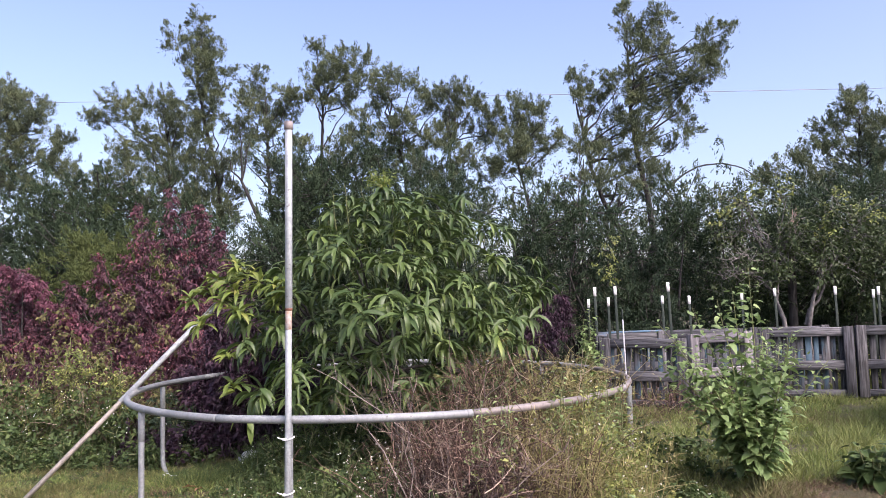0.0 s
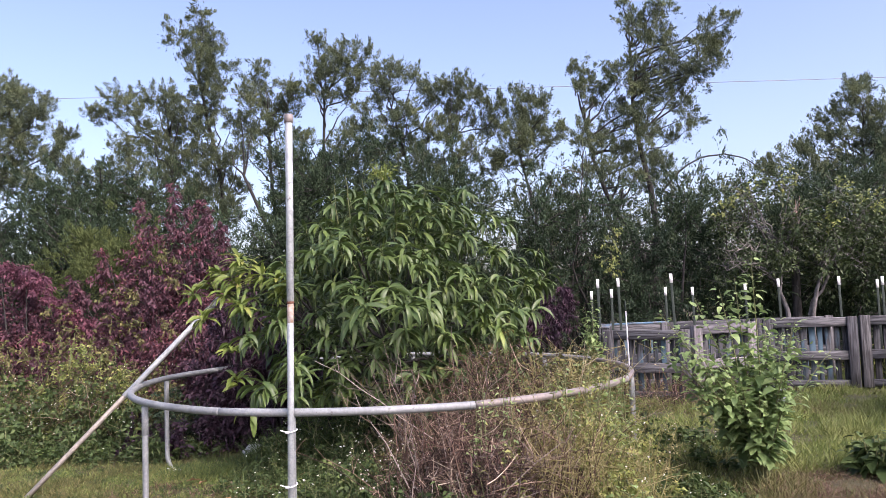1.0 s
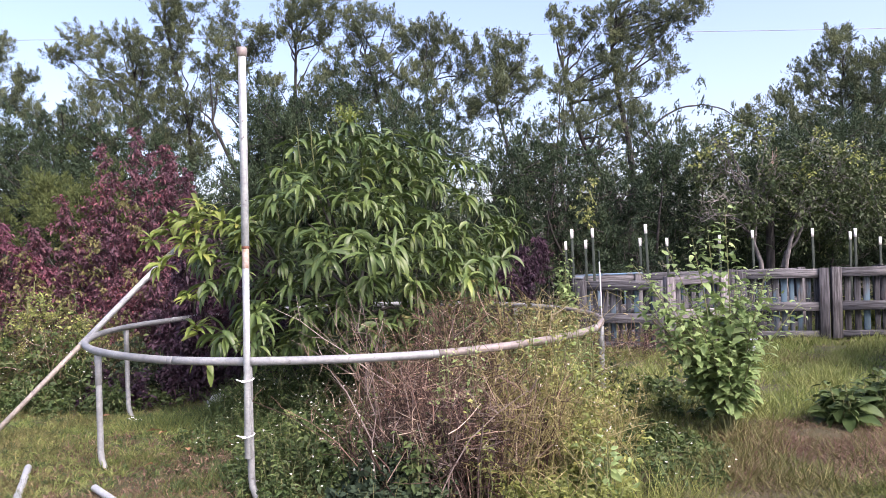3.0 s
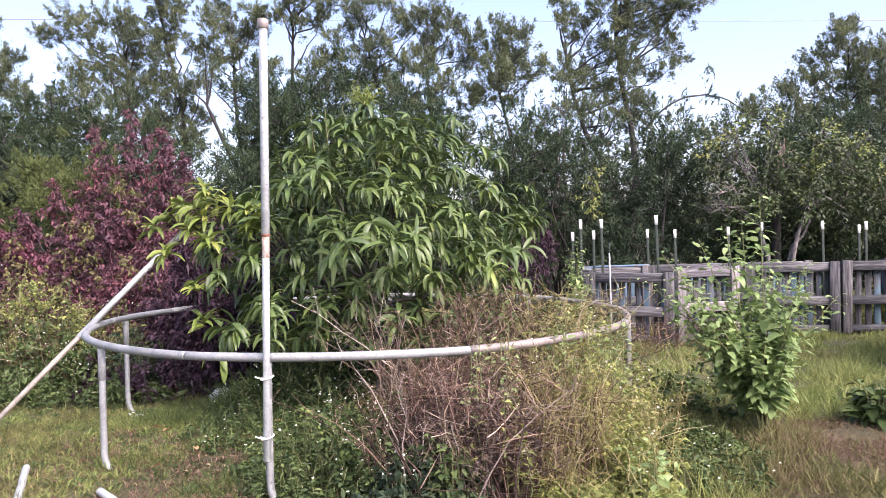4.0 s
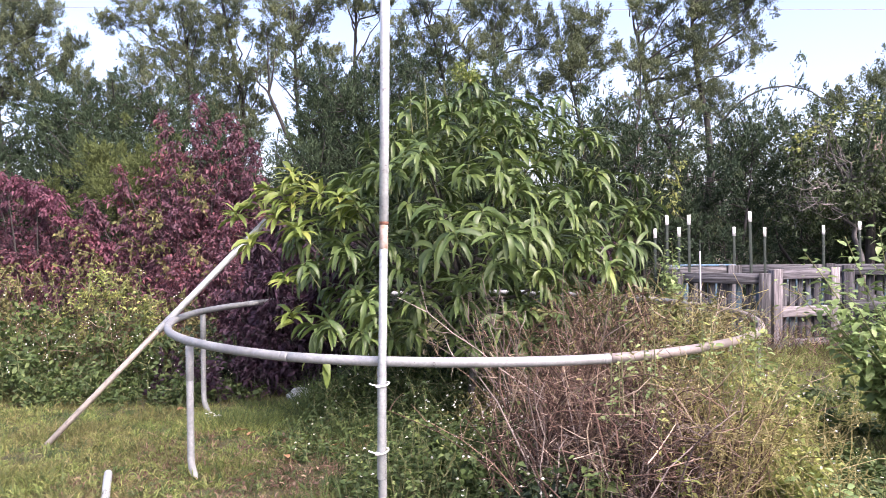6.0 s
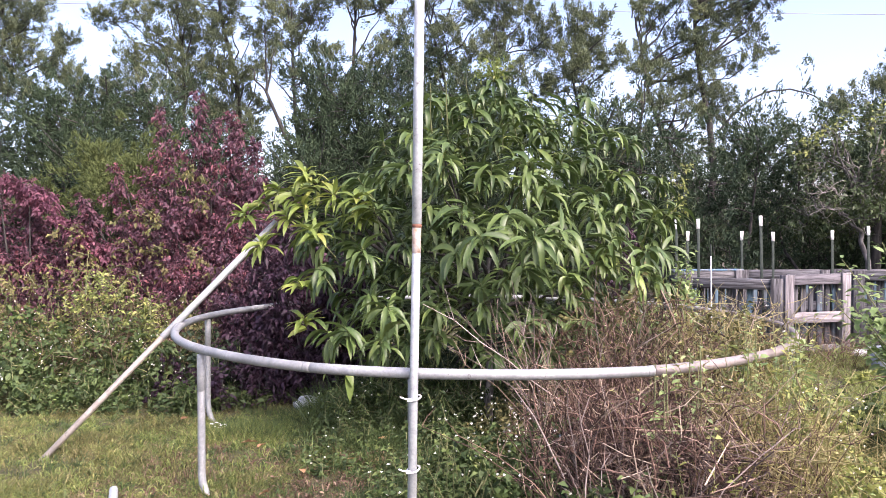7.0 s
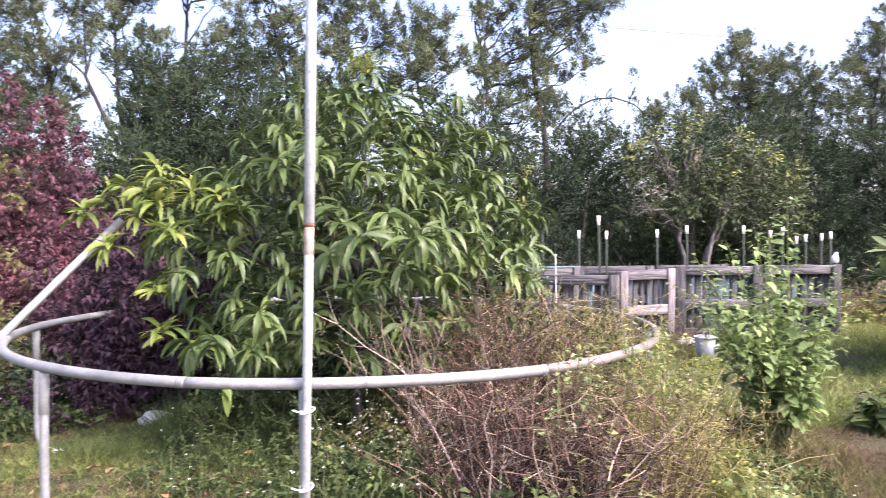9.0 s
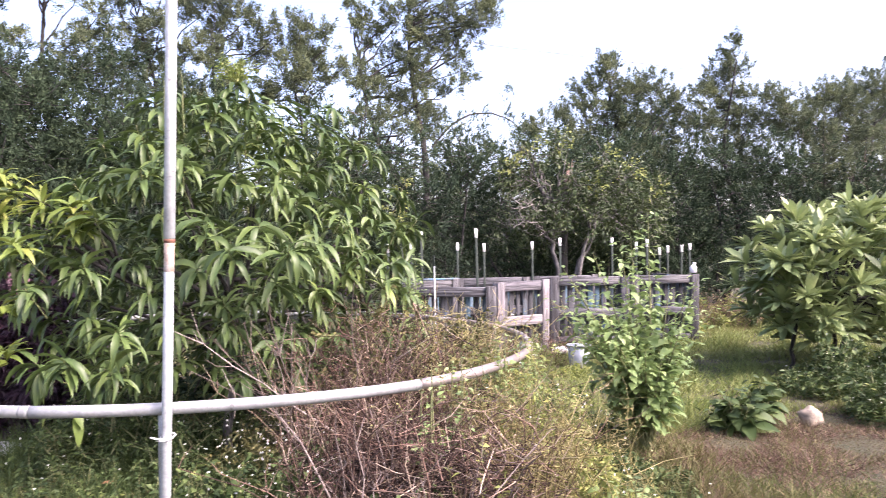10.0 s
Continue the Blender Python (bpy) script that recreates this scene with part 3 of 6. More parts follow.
tree("cedar_tree", (2.9, 14.3), around(14.15, [(2.64, 4.54, 0.16), (2.86, 4.37, 0.16), (2.55, 4.15, 0.12), (3.08, 4.20, 0.18), (2.89, 3.88, 0.16), (3.12, 3.65, 0.20), (4.29, 3.70, 0.18), (2.66, 3.66, 0.14)]), CEDAR, CEDAR_WORDS, "tree", 0.07, group=TREES)
tree("cedar_tree", (7.6, 14.3), around(14.15, [(7.95, 5.05, 0.18), (8.20, 5.22, 0.12), (7.73, 4.95, 0.20), (8.04, 4.71, 0.24), (7.60, 4.66, 0.20), (8.32, 4.48, 0.28), (7.38, 4.56, 0.12), (8.11, 4.14, 0.30), (7.24, 4.12, 0.20), (7.01, 4.02, 0.16), (7.48, 4.22, 0.12), (7.76, 3.82, 0.30), (8.44, 3.91, 0.30), (6.68, 3.87, 0.16), (6.35, 3.75, 0.22), (6.12, 3.54, 0.20), (6.88, 3.52, 0.30), (7.51, 3.39, 0.34), (8.16, 3.37, 0.38)]), CEDAR, CEDAR_WORDS, "tree", 0.13, group=TREES)
tree("cedar_tree", (9.2, 14.3), [(8.78, 13.84, 4.5, 0.42), (9.56, 14.08, 4.31, 0.38), (8.86, 14.32, 3.82, 0.54), (9.8, 14.56, 3.78, 0.55), (9.01, 13.96, 2.95, 0.63), (10.27, 14.2, 2.65, 0.65)], CEDAR, CEDAR_WORDS, "tree", 0.12, group=TREES)
tree("cedar_tree", (10.7, 13.7), [(10.46, 13.24, 5.57, 0.12), (10.54, 13.48, 5.34, 0.2), (10.93, 13.72, 5.13, 0.26), (10.68, 13.96, 4.85, 0.37), (10.88, 13.36, 4.57, 0.22), (9.97, 13.6, 4.61, 0.23), (10.72, 13.84, 4.22, 0.48), (10.92, 13.24, 3.9, 0.45), (9.78, 13.48, 3.87, 0.41), (10.76, 13.72, 3.23, 0.63), (11.8, 13.96, 2.8, 0.63)], CEDAR, CEDAR_WORDS, "tree", 0.11, group=TREES)
tree("cedar_tree", (13.0, 13.0), [(11.38, 12.64, 4.06, 0.24), (12.28, 12.88, 4.4, 0.28), (11.58, 13.12, 3.8, 0.35), (13.89, 13.36, 4.73, 0.32), (13.84, 12.76, 4.74, 0.31), (12.59, 13, 3.59, 0.5), (14.46, 13.24, 3.85, 0.55), (11.85, 12.64, 2.57, 0.52), (13.64, 12.88, 2.64, 0.59), (15.42, 13.12, 4.41, 0.6), (15.76, 13.36, 3.13, 0.71), (11.2, 12.9, 4.3, 0.36), (12.0, 12.8, 3.9, 0.42), (12.7, 12.7, 4.5, 0.38), (13.3, 12.7, 4.2, 0.5), (13.0, 12.5, 3.5, 0.6), (14.2, 12.7, 4.8, 0.4), (14.9, 12.6, 4.6, 0.45), (14.4, 12.5, 3.2, 0.6), (12.1, 12.4, 3.0, 0.55)], CEDAR, "thin-leaved greyish tree with many bare twigs", "tree", 0.1, density=0.95, group=TREES)


def hedge(x, y, top, wide_, mat=HEDGE, label="dense dark green shrub in the shaded thicket", density=0.7, n=10, leaf=0.1, w=0.04, fine=(80, 1.3)):
    cl = []
    for i in range(n):
        z = 0.35 + (top - 0.75) * (i + rng.random()) / n
        cl.append((x + rng.uniform(-1, 1) * wide_ * (1.05 - 0.45 * z / top), y + rng.uniform(-0.35, 0.35), z, rng.uniform(0.42, 0.68)))
    return tree("shrub", (x, y), cl, mat, label, "shrub", 0.05, density, leaf, w, 0.35, group="thicket shrubs", per=12, branch=0.4, fine=fine)


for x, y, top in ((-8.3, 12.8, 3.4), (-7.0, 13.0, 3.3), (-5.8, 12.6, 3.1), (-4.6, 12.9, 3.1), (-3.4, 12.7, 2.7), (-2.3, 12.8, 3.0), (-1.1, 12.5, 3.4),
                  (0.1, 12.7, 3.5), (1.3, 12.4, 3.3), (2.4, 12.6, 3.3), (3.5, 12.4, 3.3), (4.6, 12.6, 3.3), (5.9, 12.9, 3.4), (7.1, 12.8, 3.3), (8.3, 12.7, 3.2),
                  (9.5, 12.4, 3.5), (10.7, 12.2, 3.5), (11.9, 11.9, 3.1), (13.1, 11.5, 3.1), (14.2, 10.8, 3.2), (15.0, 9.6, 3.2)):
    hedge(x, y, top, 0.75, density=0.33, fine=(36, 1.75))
for x, y, top in ((-8.0, 15.4, 3.2), (-5.5, 15.3, 3.0), (-2.0, 15.3, 3.4), (-0.5, 15.2, 4.1), (1.4, 15.2, 3.9), (2.6, 15.0, 3.7), (4.2, 15.4, 3.7), (2.0, 15.8, 4.3), (3.3, 15.9, 4.0), (5.2, 15.8, 4.0), (6.6, 15.2, 3.6), (9.0, 15.0, 3.5), (11.5, 14.6, 3.2), (14.0, 14.0, 3.2)):
    hedge(x, y, top, 1.1, CEDAR, "young green cedar filling the gap behind the thicket", 0.26, 8, 0.12, 0.035, (18, 2.6))

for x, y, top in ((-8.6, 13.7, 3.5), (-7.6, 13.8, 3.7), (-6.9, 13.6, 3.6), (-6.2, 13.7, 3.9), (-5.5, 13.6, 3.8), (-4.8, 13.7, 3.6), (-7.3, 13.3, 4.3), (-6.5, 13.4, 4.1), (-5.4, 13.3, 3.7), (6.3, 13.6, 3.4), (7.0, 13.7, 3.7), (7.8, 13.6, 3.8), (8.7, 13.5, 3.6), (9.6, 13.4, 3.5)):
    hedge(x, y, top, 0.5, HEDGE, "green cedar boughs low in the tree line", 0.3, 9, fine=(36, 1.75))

# trees far behind that close the horizon
for i in range(17):
    x = -22 + 2.9 * i
    cl = [(x + rng.uniform(-1.6, 1.6), 22 + rng.uniform(-0.8, 0.8), rng.uniform(0.5, 2.2), rng.uniform(0.7, 1.0)) for _ in range(9)]
    tree("shrub", (x, 22), cl, HEDGE, "dark trees far behind the back row", "tree", 0.08, 0.2, group="far trees", fine=(20, 4.5))
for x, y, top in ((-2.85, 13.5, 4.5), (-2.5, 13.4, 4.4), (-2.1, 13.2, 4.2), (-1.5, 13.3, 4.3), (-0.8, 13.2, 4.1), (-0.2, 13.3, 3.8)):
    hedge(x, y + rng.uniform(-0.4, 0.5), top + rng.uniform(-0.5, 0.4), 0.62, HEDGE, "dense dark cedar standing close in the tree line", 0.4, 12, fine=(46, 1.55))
sap = thing("sapling", (-3.25, 13.3, 0), "thin dark leaning tree with a forked top", "tree")
p = np.array([(-3.0, 13.3, -0.05), (-3.05, 13.3, 1.8), (-3.13, 13.3, 2.5), (-3.4, 13.3, 3.1), (-3.66, 13.3, 3.7)])
part("trunk", tubes(p[None], np.array([[0.05, 0.045, 0.04, 0.034, 0.026]]), 7), BARK, sap)
for e in ((-3.95, 13.3, 4.1), (-3.5, 13.3, 4.4), (-3.68, 13.25, 4.7)):
    part("limb", tubes(bent(p[-1], e, 5, 0, 0.03)[None], np.linspace(0.022, 0.006, 5)[None], 5), BARK, sap)

# broadleaf tree with pale stems behind the pallets
pale = thing("broadleaf_tree", (5.4, 11.6, 0), "dark small-leaved tree with pale grey twisting stems", "tree")
PC = [(4.6, 11.6, 2.35, 0.36), (5.15, 11.4, 2.0, 0.36), (5.75, 11.5, 2.2, 0.4), (6.3, 11.5, 2.3, 0.42), (6.9, 11.6, 2.1, 0.42), (4.75, 11.7, 2.8, 0.34), (5.3, 11.9, 2.95, 0.32), (6.1, 11.7, 2.7, 0.34), (6.7, 11.8, 2.5, 0.36), (7.2, 11.7, 2.3, 0.35), (4.5, 11.9, 1.7, 0.4), (5.2, 12.0, 1.5, 0.42), (6.0, 11.9, 1.6, 0.42), (6.7, 11.9, 1.55, 0.42), (7.3, 11.9, 1.6, 0.4), (4.3, 11.7, 2.45, 0.25), (5.0, 11.3, 1.8, 0.26), (5.65, 11.25, 1.75, 0.28), (6.15, 11.3, 1.8, 0.3), (5.35, 11.3, 2.35, 0.28), (4.6, 11.3, 1.9, 0.24), (6.7, 11.3, 1.9, 0.3)]
pl, ptw = tufts(PC, 1.1, 0.065, 0.036, 0.2, 12, 0.32, 0.3)
part("crown", pl, CITRUS, pale, "", "stuff")
# brighter tufts paint the light on the crown's tops and outer side
yl, yw = tufts([(4.7, 11.5, 2.9, 0.25), (5.25, 11.6, 3.05, 0.22), (6.0, 11.4, 2.75, 0.2), (6.4, 11.3, 2.55, 0.2), (6.9, 11.3, 2.3, 0.22), (5.8, 11.3, 2.3, 0.18), (4.35, 11.5, 2.55, 0.18)], 0.2, 0.055, 0.035, 0.3, 10, 0.25, 0.3)
part("young_leaves", yl, YELLOW_WEED, pale, "yellow-green leaves on the outer shoots, painting the crown's lit tops", "stuff")
for a, b, r in (((5.3, 11.6, -0.05), (5.05, 11.5, 1.9), 0.05), ((5.5, 11.55, -0.05), (5.75, 11.5, 1.95), 0.045), ((5.55, 11.6, 0.9), (6.1, 11.5, 2.0), 0.028), ((5.1, 11.5, 1.4), (4.4, 11.5, 1.9), 0.02)):
    p = bent(a, b, 7, 0.05, 0.035)
    part("stem", tubes(p[None], np.linspace(r, r * 0.5, 7)[None], 8), PALE_BARK, pale)
part("twig_spray", ptw, PALE_BARK, pale, "", "stuff")
# bare pale branches and a broken snag above it
bare = thing("dead_branches", (5.2, 11.9, 0), "bare pale grey branches rising from the thicket", "branch")
arms = [bent((5.1, 11.6, 1.9), (5.1 + rng.uniform(-0.6, 0.5), 11.35 + rng.uniform(-0.1, 0.1), rng.uniform(2.35, 2.95)), 6, 0.0, 0.05) for _ in range(13)]
for p in arms:
    part("branch", tubes(p[None], np.linspace(0.02, 0.004, 6)[None], 5), PALE_BARK, bare)
for a, b in (((5.1, 11.45, 1.4), (4.3, 11.2, 1.72)), ((4.95, 11.4, 1.85), (4.3, 11.2, 1.9)), ((4.7, 11.3, 1.66), (4.15, 11.15, 1.62))):
    p = bent(a, b, 7, 0.1, 0.03)
    br = part("branch", tubes(p[None], np.linspace(0.011, 0.004, 7)[None], 5), PALE_BARK, bare)
    st = p[rng.integers(2, 7, 12)]
    en = st + unit(rng.normal(size=(12, 3)) * np.array([1, 0.4, 0.7]) + np.array([-0.5, -0.2, 0.35])) * rng.uniform(0.12, 0.35, (12, 1))
    part("twig_spray", tubes(np.stack([st, (st + en) / 2 + rng.normal(size=(12, 3)) * 0.03, en], 1), np.array([[0.0045, 0.0035, 0.0015]]), 4), PALE_BARK, br, "", "stuff")
snag = thing("broken_trunk", (5.6, 11.6, 0), "broken dead trunk with a splintered pinkish top", "dead tree")
part("trunk", tubes(np.array([[(5.5, 11.9, -0.05), (5.5, 11.88, 1.2), (5.5, 11.85, 2.0), (5.5, 11.8, 2.3)]]), np.array([[0.07, 0.065, 0.06, 0.06]]), 9), BARK, snag)
stump = part("splintered_top", tubes(np.array([[(5.5, 11.8, 2.29), (5.51, 11.78, 2.4), (5.52, 11.77, 2.5), (5.52, 11.77, 2.51)]]), np.array([[0.06, 0.068, 0.064, 0.02]]), 9), SNAG_BARK, snag, "pale pinkish bare wood")
for ox, hz in ((-0.04, 0.14), (-0.01, 0.26), (0.02, 0.2), (0.045, 0.32), (0.05, 0.1)):
    part("splinter", tubes(np.array([[(5.52 + ox, 11.76, 2.44), (5.525 + ox, 11.755, 2.5), (5.535 + ox * 1.1, 11.75, 2.46 + hz)]]), np.array([[0.024, 0.02, 0.003]]), 5), SNAG_BARK, stump)

# bare twiggy stems standing in the gaps of the tree line
def bare_stems(x, y, z0, z1, spread, n, name="bare_saplings", label="thin bare grey saplings among the cedars"):
    t = thing(name, (x, y, 0), label, "sapling", "bare saplings")
    ps = []
    for _ in range(n):
        a = (x + rng.uniform(-1, 1) * spread * 0.6, y + rng.uniform(-0.3, 0.3), 0 if z0 <= 0 else z0)
        b = (a[0] + rng.uniform(-1, 1) * spread * 0.5, a[1], rng.uniform(0.6 * z1, z1))
        ps.append(bent(a, b, 7, 0, 0.05))
    ps = np.array(ps)
    for p in ps:
        part("stem", tubes(p[None], np.linspace(0.024, 0.006, 7)[None], 5), BARK, t)
    k = n * 9
    i = rng.integers(0, n, k)
    j = rng.integers(2, 6, k)
    st = ps[i, j]
    en = st + unit(rng.normal(size=(k, 3)) * np.array([1, 0.5, 0.4]) + np.array([0, 0, 0.9])) * rng.uniform(0.25, 0.7, (k, 1))
    part("twig_spray", tubes(np.stack([st, (st + en) / 2 + rng.normal(size=(k, 3)) * 0.03, en], 1), np.array([[0.008, 0.005, 0.002]]), 3), BARE, t, "", "stuff")


bare_stems(1.9, 13.0, 0, 4.0, 0.9, 10)
bare_stems(-3.7, 14.3, 0, 3.6, 0.4, 3)
bare_stems(2.7, 13.2, 0, 3.6, 0.7, 7)
bare_stems(5.6, 13.6, 0, 3.9, 0.7, 6)
bare_stems(12.6, 12.6, 0, 4.6, 1.6, 16)
bare_stems(13.8, 11.9, 0, 4.2, 1.4, 12)
ak = np.array([(4.2, 14.5, 3.25), (4.6, 14.5, 3.72), (5.0, 14.5, 3.95), (5.5, 14.55, 4.0), (5.95, 14.6, 3.9), (6.25, 14.6, 3.65), (6.35, 14.6, 3.35)])
au = np.linspace(0, 6, 19)
arch = np.stack([np.interp(au, np.arange(7), ak[:, i]) for i in range(3)], -1)
arch[1:-1] = (arch[:-2] + arch[1:-1] * 2 + arch[2:]) / 4 + rng.normal(size=(17, 3)) * 0.008
arch = arch[None]
solo("bare_branch", tubes(arch, np.linspace(0.024, 0.006, 19)[None], 6), BARK, (4.2, 14.5, 3.25), "bare arching grey branch against the sky", "branch")

# cable across the sky
cx_ = np.linspace(-45, 45, 61)
cz_ = 6.62 + 0.00022 * (cx_ - 3) ** 2 - 0.012 * cx_
solo("overhead_cable", tubes(np.stack([cx_, np.full(61, 18.5), cz_], -1)[None], np.full((1, 61), 0.007), 6), WIRE, (0, 18.5, 6.6), "thin dark overhead cable across the sky", "cable")

# ---- red shrub and vines ----
def spire(x, y, z0, top, r, lean=0.0, n=11):
    """Clumps up one leafy shoot, smaller towards its tip."""
    out = []
    for i in range(n):
        s = (i + 0.3 * rng.random()) / (n - 1)
        rr = r * (1 - 0.8 * s ** 1.3) + 0.03
        a = rng.uniform(0, 6.28)
        out.append((x + lean * s + rr * 0.5 * math.cos(a), y + rr * 0.4 * math.sin(a), z0 + (top - 0.05 - z0) * min(s, 1.0), rr))
    return out


def red_shrub(base, shoots, label, density=2.4, leaf=0.06, mat=RED):
    cl = [c for q in shoots for c in spire(*q)]
    t = thing("red_shrub", (*base, 0.0), label, "shrub", "red shrubs")
    leaves, twigs = tufts(cl, density * 0.62, leaf, 0.025, 0.25, 15, 0.22, 0.55)
    part("crown", leaves, mat, t, "", "stuff")
    part("twig_spray", twigs, BARK, t, "", "stuff")
    for x, y, z0, top, r, lean in shoots:
        p = bent((base[0], base[1], -0.05), (x + lean, y, top), 8, 0.0, 0.02)
        p[1:-1, :2] = np.array(base) + (np.array((x + lean, y)) - np.array(base)) * (np.linspace(0, 1, 8)[1:-1, None] ** 0.6)
        part("stem", tubes(p[None], np.linspace(0.022, 0.003, 8)[None], 5), BARK, t)


red_shrub((-2.0, 7.7), [(-2.05, 7.3, 0.03, 1.05, 0.26, -0.1), (-1.75, 7.35, 0.03, 1.0, 0.28, 0.1), (-2.0, 7.6, 0.3, 1.42, 0.26, 0.0), (-1.6, 7.5, 0.3, 1.3, 0.26, 0.05), (-2.35, 7.7, 0.05, 1.35, 0.3, 0.0), (-2.2, 7.95, 0.5, 1.75, 0.24, 0.0), (-1.5, 7.5, 0.03, 0.95, 0.26, 0.1)], "purple-leaved shrub hanging over the ring's far side, leaves darkened for shade", 2.2, 0.06, SHADED_RED)
red_shrub((-3.3, 9.3), [(-3.5, 9.4, 1.0, 2.9, 0.26, 0.02), (-3.92, 9.5, 1.0, 2.74, 0.23, 0.0), (-4.3, 9.4, 0.8, 2.1, 0.22, -0.05), (-4.6, 9.3, 0.6, 1.75, 0.24, -0.1), (-3.15, 9.5, 1.4, 2.72, 0.17, 0.03), (-2.9, 9.4, 1.2, 2.4, 0.18, 0.05), (-3.1, 9.4, 0.9, 2.42, 0.26, 0.05), (-3.3, 9.3, 0.8, 2.6, 0.28, 0.0), (-3.7, 9.3, 0.8, 2.35, 0.27, -0.05), (-2.85, 9.2, 0.5, 1.95, 0.28, 0.05), (-3.6, 9.0, 0.4, 1.6, 0.3, 0.0), (-3.1, 8.9, 0.3, 1.7, 0.3, 0.1), (-2.6, 8.8, 0.3, 1.55, 0.3, 0.1), (-2.4, 8.5, 0.15, 1.1, 0.3, 0.1), (-2.9, 8.5, 0.2, 1.15, 0.3, 0.0), (-1.95, 8.5, 0.15, 1.15, 0.28, 0.1), (-3.9, 9.0, 0.5, 1.25, 0.28, -0.2), (-3.45, 8.6, 0.3, 1.05, 0.28, 0.0), (-4.0, 9.3, 0.8, 1.75, 0.22, -0.05)], "tall shrub with drooping dark purple-red leaves on upright shoots", 1.7, 0.052)
red_shrub((-5.5, 9.6), [(-5.9, 9.7, 0.6, 2.1, 0.3, -0.1), (-6.4, 9.8, 0.6, 2.3, 0.32, 0.0), (-5.5, 9.5, 0.6, 1.95, 0.26, 0.1), (-5.1, 9.3, 0.9, 1.6, 0.24, 0.5), (-5.0, 9.2, 0.6, 1.2, 0.26, 0.7), (-4.8, 9.0, 0.5, 0.95, 0.26, 0.7), (-5.4, 9.1, 0.3, 1.2, 0.32, 0.1), (-5.9, 9.2, 0.3, 1.3, 0.34, 0.0), (-6.9, 9.5, 0.3, 1.9, 0.36, 0.0), (-6.4, 9.3, 0.3, 1.3, 0.34, 0.0), (-5.2, 9.35, 1.1, 1.85, 0.18, -0.1)], "arching shrub with crimson and dull purple leaves", 1.6, 0.052)
red_shrub((-5.3, 9.3), [(-4.35, 9.05, 1.1, 1.8, 0.09, -0.8), (-4.95, 9.15, 1.7, 2.0, 0.08, -0.6)], "arching shoots with bright crimson leaves", 1.3, 0.055, CRIMSON)
red_shrub((1.2, 10.9), [(1.25, 11.1, 0.6, 1.1, 0.14, 0.0), (1.5, 11.2, 0.7, 1.35, 0.14, 0.0), (1.75, 11.3, 0.9, 1.5, 0.1, 0.0)], "small red shrub before the thicket, leaves darkened for its shade", 1.2, 0.07, SHADED_RED)


def vine(cl, label):
    lv, tw = tufts(cl, 0.17, 0.044, 0.03, -0.2, 10, 0.22, 0.4)
    t = thing("vine", cl[0][:3], label, "vine", "vines")
    part("leaves", lv, OLIVE if cl[0][0] < 0 else YELLOW_WEED, t, "", "stuff")
    part("vine_stem", tw, STEM, t, "", "stuff")


vine([(-4.1, 8.95, 1.25, 0.22), (-4.0, 8.95, 1.55, 0.2), (-4.15, 8.9, 0.95, 0.22)], "yellow-green vine hanging on the red shrub")
vine([(-3.75, 8.8, 1.2, 0.14), (-3.7, 8.8, 1.5, 0.14)], "yellowing vine leaves among red foliage")
vine([(-3.2, 8.8, 1.7, 0.15), (-3.3, 8.75, 2.0, 0.12)], "green vine leaves twined in the red shrub")
vine([(-5.6, 8.9, 1.2, 0.18), (-5.4, 8.85, 0.95, 0.2)], "yellow-green vine over the red shrub's skirt")
vine([(2.55, 11.6, 1.75, 0.14), (2.5, 11.6, 2.0, 0.18), (2.6, 11.6, 2.25, 0.16)], "yellowish vine climbing the dark thicket")
vine([(-4.6, 8.8, 1.35, 0.16), (-4.4, 8.75, 1.1, 0.16)], "yellowing vine leaves in the shrub's lower branches")
vine([(-3.5, 8.6, 1.0, 0.14), (-3.2, 8.5, 1.15, 0.14), (-3.0, 8.5, 0.95, 0.12)], "small green vine low on the purple shrub")
vine([(-5.0, 8.2, 0.85, 0.2), (-4.7, 8.1, 1.0, 0.16)], "yellow-green vine over the weeds")
# young cedar greens showing behind the red shrub
tree("cedar_tree", (-4.8, 11.4), [(-4.35, 9.75, 2.05, 0.2), (-4.7, 9.95, 1.75, 0.26), (-5.0, 10.2, 2.2, 0.3), (-4.8, 11.3, 2.3, 0.4), (-5.4, 11.4, 1.9, 0.45), (-4.5, 11.2, 1.9, 0.35), (-6.3, 11.5, 1.8, 0.3), (-4.1, 9.9, 1.6, 0.2)], YOUNG_CEDAR, "young yellowish-green cedar behind the red shrub", "tree", 0.04, 0.9, 0.12, 0.03, 0.7)


